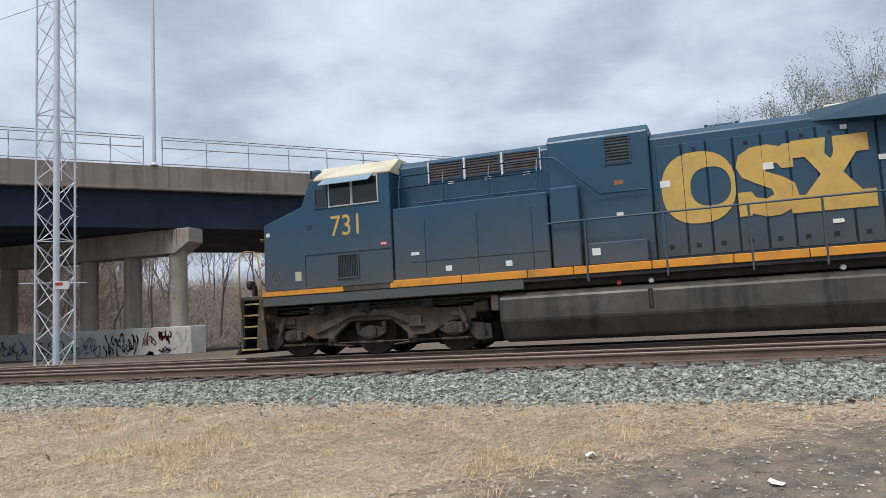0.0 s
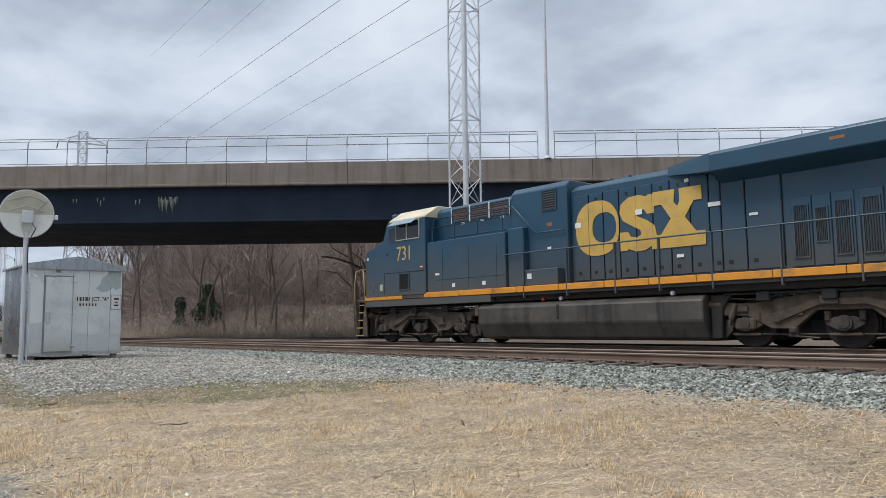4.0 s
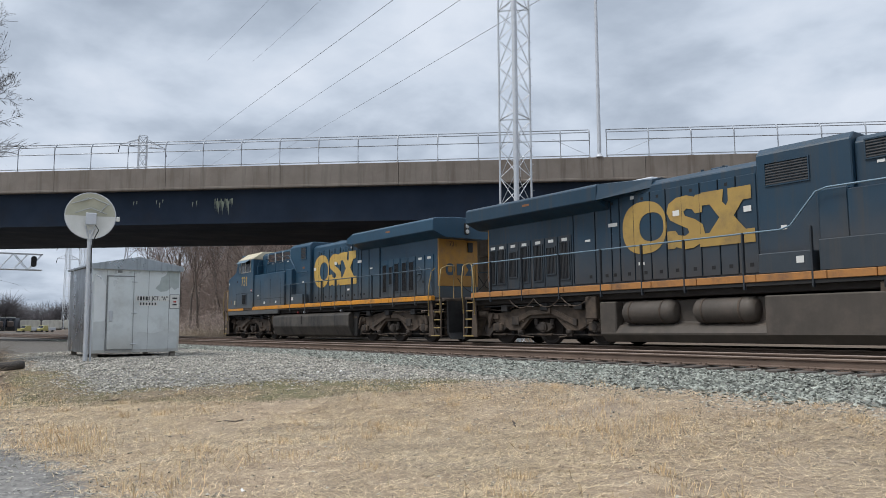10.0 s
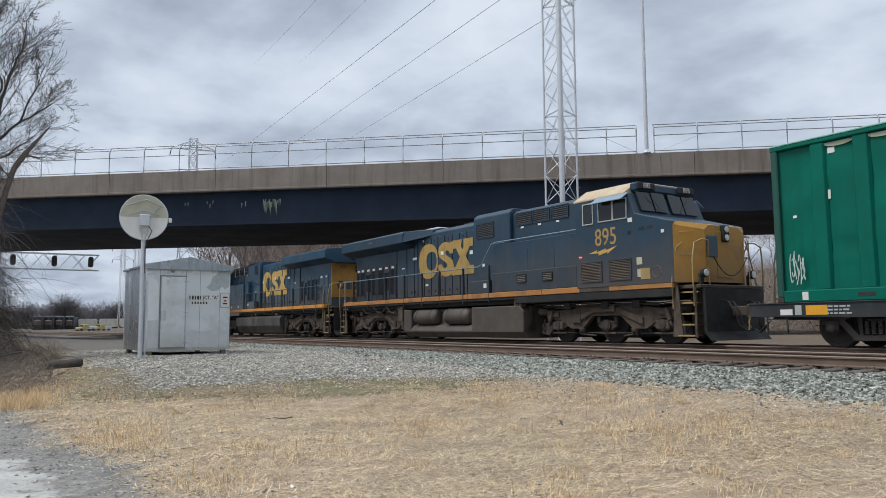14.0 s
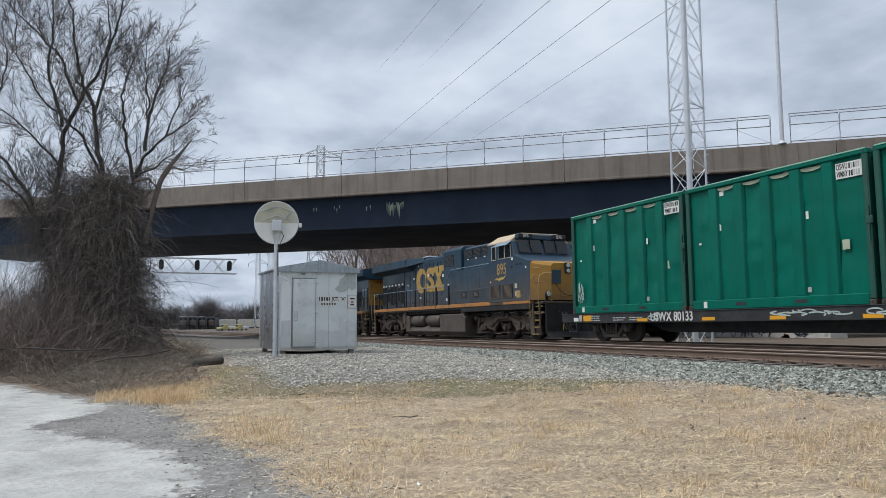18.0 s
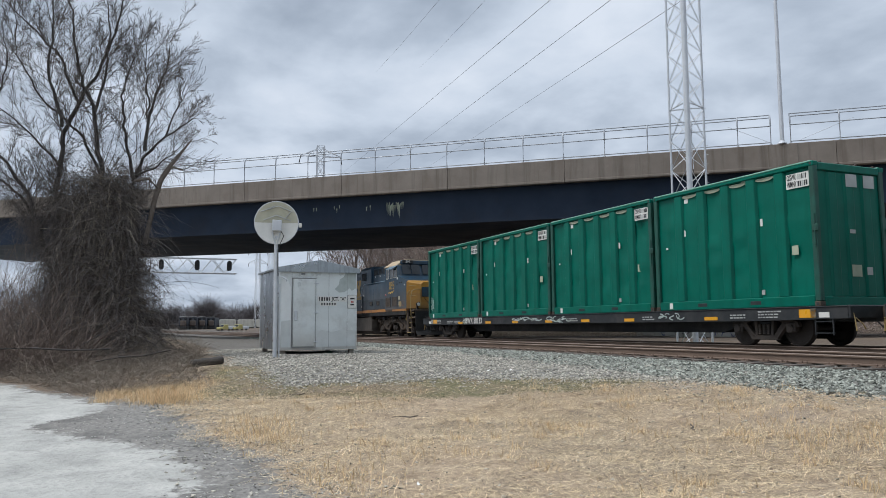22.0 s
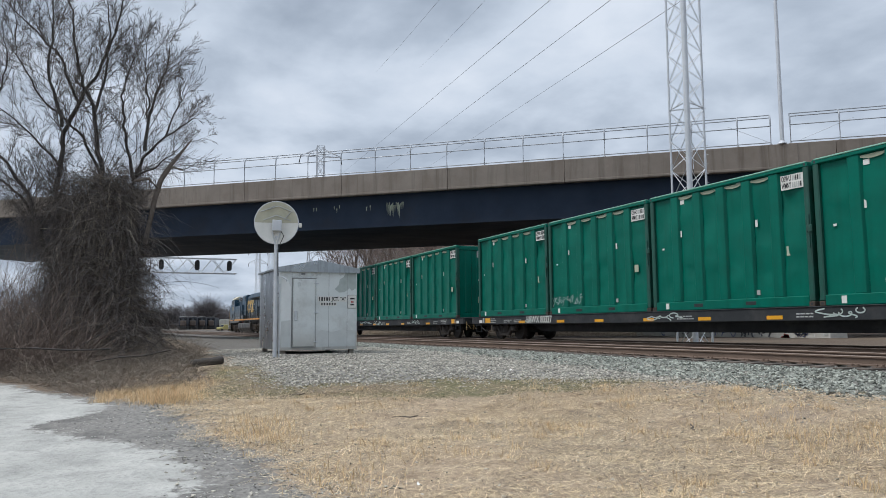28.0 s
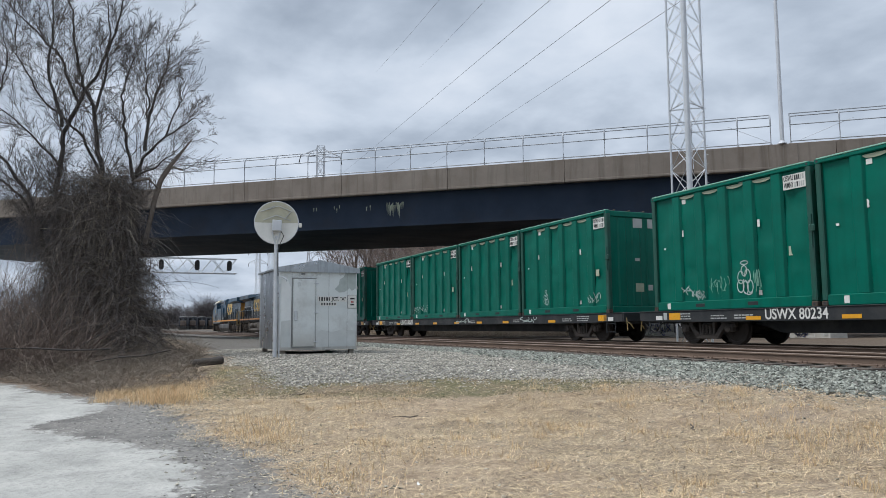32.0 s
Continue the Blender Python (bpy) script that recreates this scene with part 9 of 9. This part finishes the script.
for k in range(4):
    l = thing("parked_locomotive", "dark dusty parked locomotive in the far yard", "locomotive", "parked locomotives", m=pose(-262 - k * 4, 22.6 + k * 3.3, -1.0, 0, 0, -12))
    part("hood", made(rbox, -8.5, 7.0, -1.1, 1.1, 1.4, 4.1, 0.15), M["far_dark"], l)
    part("cab", made(rbox, 6.0, 8.0, -1.35, 1.35, 1.4, 4.2, 0.2), M["far_dark"], l)
    part("nose", made(rbox, 8.0, 8.9, -0.9, 0.9, 1.4, 3.1, 0.2), M["far_brown"], l)
    part("cab_roof", made(rbox, 5.9, 8.2, -1.2, 1.2, 4.2, 4.36, 0.07), M["sticker_grey"], l)
    part("running_gear", made(rbox, -9.0, 9.0, -1.3, 1.3, 0.2, 1.4, 0.1), M["black"], l)
    for y in (-0.7, 0.7):
        part("cab_window", made(rbox, 7.98, 8.03, y - 0.4, y + 0.4, 3.2, 3.8, 0.02), M["glass_dark"], l)
v = thing("yellow_truck", "small yellow service truck parked in the yard", "truck", m=pose(-188.4, 24.9, -0.75, 0, 0, 118))
part("cab", made(prism, [(-1.0, 0.6), (-1.0, 1.4), (-0.6, 2.1), (0.9, 2.1), (0.9, 0.6)], -0.95, 0.95, "y", 0.08), M["truck_yellow"], v)
part("windscreen", made(prism, [(-1.02, 1.45), (-0.66, 2.03), (-0.60, 2.03), (-0.96, 1.45)], -0.8, 0.8, "y"), M["glass_dark"], v)
part("bonnet", made(rbox, -2.1, -0.9, -0.9, 0.9, 0.6, 1.3, 0.1), M["truck_yellow"], v)
part("bumper", made(rbox, -2.25, -2.05, -0.95, 0.95, 0.4, 0.65, 0.05), M["black"], v)
part("bed", made(rbox, 0.9, 3.6, -1.0, 1.0, 0.7, 1.5, 0.06), M["galv"], v)
for x in (-1.4, 2.4):
    for y in (-0.9, 0.9):
        part("wheel", made(lathe, [(0, 0.25), (0.02, 0.42), (0.22, 0.42), (0.24, 0.25)], (x, y - 0.12, 0.42), (x, y + 0.12, 0.42), 14), M["black"], v)
v.scale = (0.8, 0.8, 0.8)
second = copy_thing(v, pose(-189.5, 28.4, -0.75, 0, 0, 128))
second.scale = (0.8, 0.8, 0.8)
second["label"] = "second yellow service truck parked in the yard"
M["hopper"] = shade("cream_hopper_paint", (0.60, 0.58, 0.50), (0.48, 0.46, 0.40), rough=0.6, scale=0.8, spread=0.12, streak=((0.3, 0.26, 0.2), 2.0, 0.5))
for k in range(3):
    hc = thing("hopper_car", "cream covered hopper car standing in the far yard", "hopper car", "hopper cars", m=pose(-279 + 1.5 * k, 38.0 + 6.2 * k, -1.1, 0, 0, -98))
    part("body", made(prism, [(-2.9, 1.5), (-2.4, 0.8), (2.4, 0.8), (2.9, 1.5), (2.9, 3.3), (2.6, 3.6), (-2.6, 3.6), (-2.9, 3.3)], -1.5, 1.5, "y", 0.05), M["hopper"], hc)
    for x in (-1.6, 0.0, 1.6):
        part("side_rib", made(box, x - 0.06, x + 0.06, -1.58, -1.5, 0.9, 3.4), M["hopper"], hc)
        part("discharge_chute", made(prism, [(x - 0.6, 0.85), (x + 0.6, 0.85), (x + 0.25, 0.3), (x - 0.25, 0.3)], -0.8, 0.8, "y"), M["far_brown"], hc)
    for x in (-2.3, 2.3):
        part("truck", made(rbox, x - 0.55, x + 0.55, -1.1, 1.1, 0.05, 0.75, 0.1), M["black"], hc)


def belt(n):
    x, y = R.uniform(-420, -345, n), R.uniform(-10, 100, n)
    return np.stack([x, y, -2.5 + 0 * x + 3.0 * R.uniform(0, 1, n)], 1)


b = belt(22000)
strands("far_woods", len(b), lambda n: b, R, 9.5, 0.28, M["far_twig"], "distant belt of bare woods at the edge of the yard", "woods", sag=0.15, segs=4, lift=2.4)
for k, (x, y, h) in enumerate(((-330, 36.5, 14.5), (-352, 24, 10), (-345, 60, 12.5), (-360, 4, 12), (-350, 78, 13))):
    t = thing("tree", "rounded bare tree on the far edge of the yard", "tree", "far trees", m=pose(x, y, -2.5))
    part("trunk", made(tube, (0, 0, 0), (0, 0, h * 0.5), 0.35, 0.2, n=8), M["bark_grey"], t)
    n = 3200
    c = np.stack([0 * R.normal(size=n), 0 * R.normal(size=n), h * R.uniform(0.15, 0.5, n)], 1)
    crown = strands("crown", n, lambda q: c, R, h * 0.60, 0.16, M["far_twig"], "", "", sag=0.1, segs=5, lift=1.2)
    crown.parent = t


def motions():
    """The train rolls along its track, and its wheels turn."""
    for ob, a, *more in MOVERS:
        turn, up = (more + [0, 0])[:2] if len(more) < 2 else more
        walk(ob, [(i * 0.5, track_pose(a + gone(i * 0.5)) @ pose(0, 0, up, 0, 0, turn)) for i in range(65)])
    for ob, x, z, r in SPINNERS:
        top = ob.parent.parent
        way = 1 if top == loco_second else -1
        walk(ob, [(i / 6, pose(x, 0, z, 0, way * math.degrees(gone(i / 6) / r), 0)) for i in range(193)])


motions()
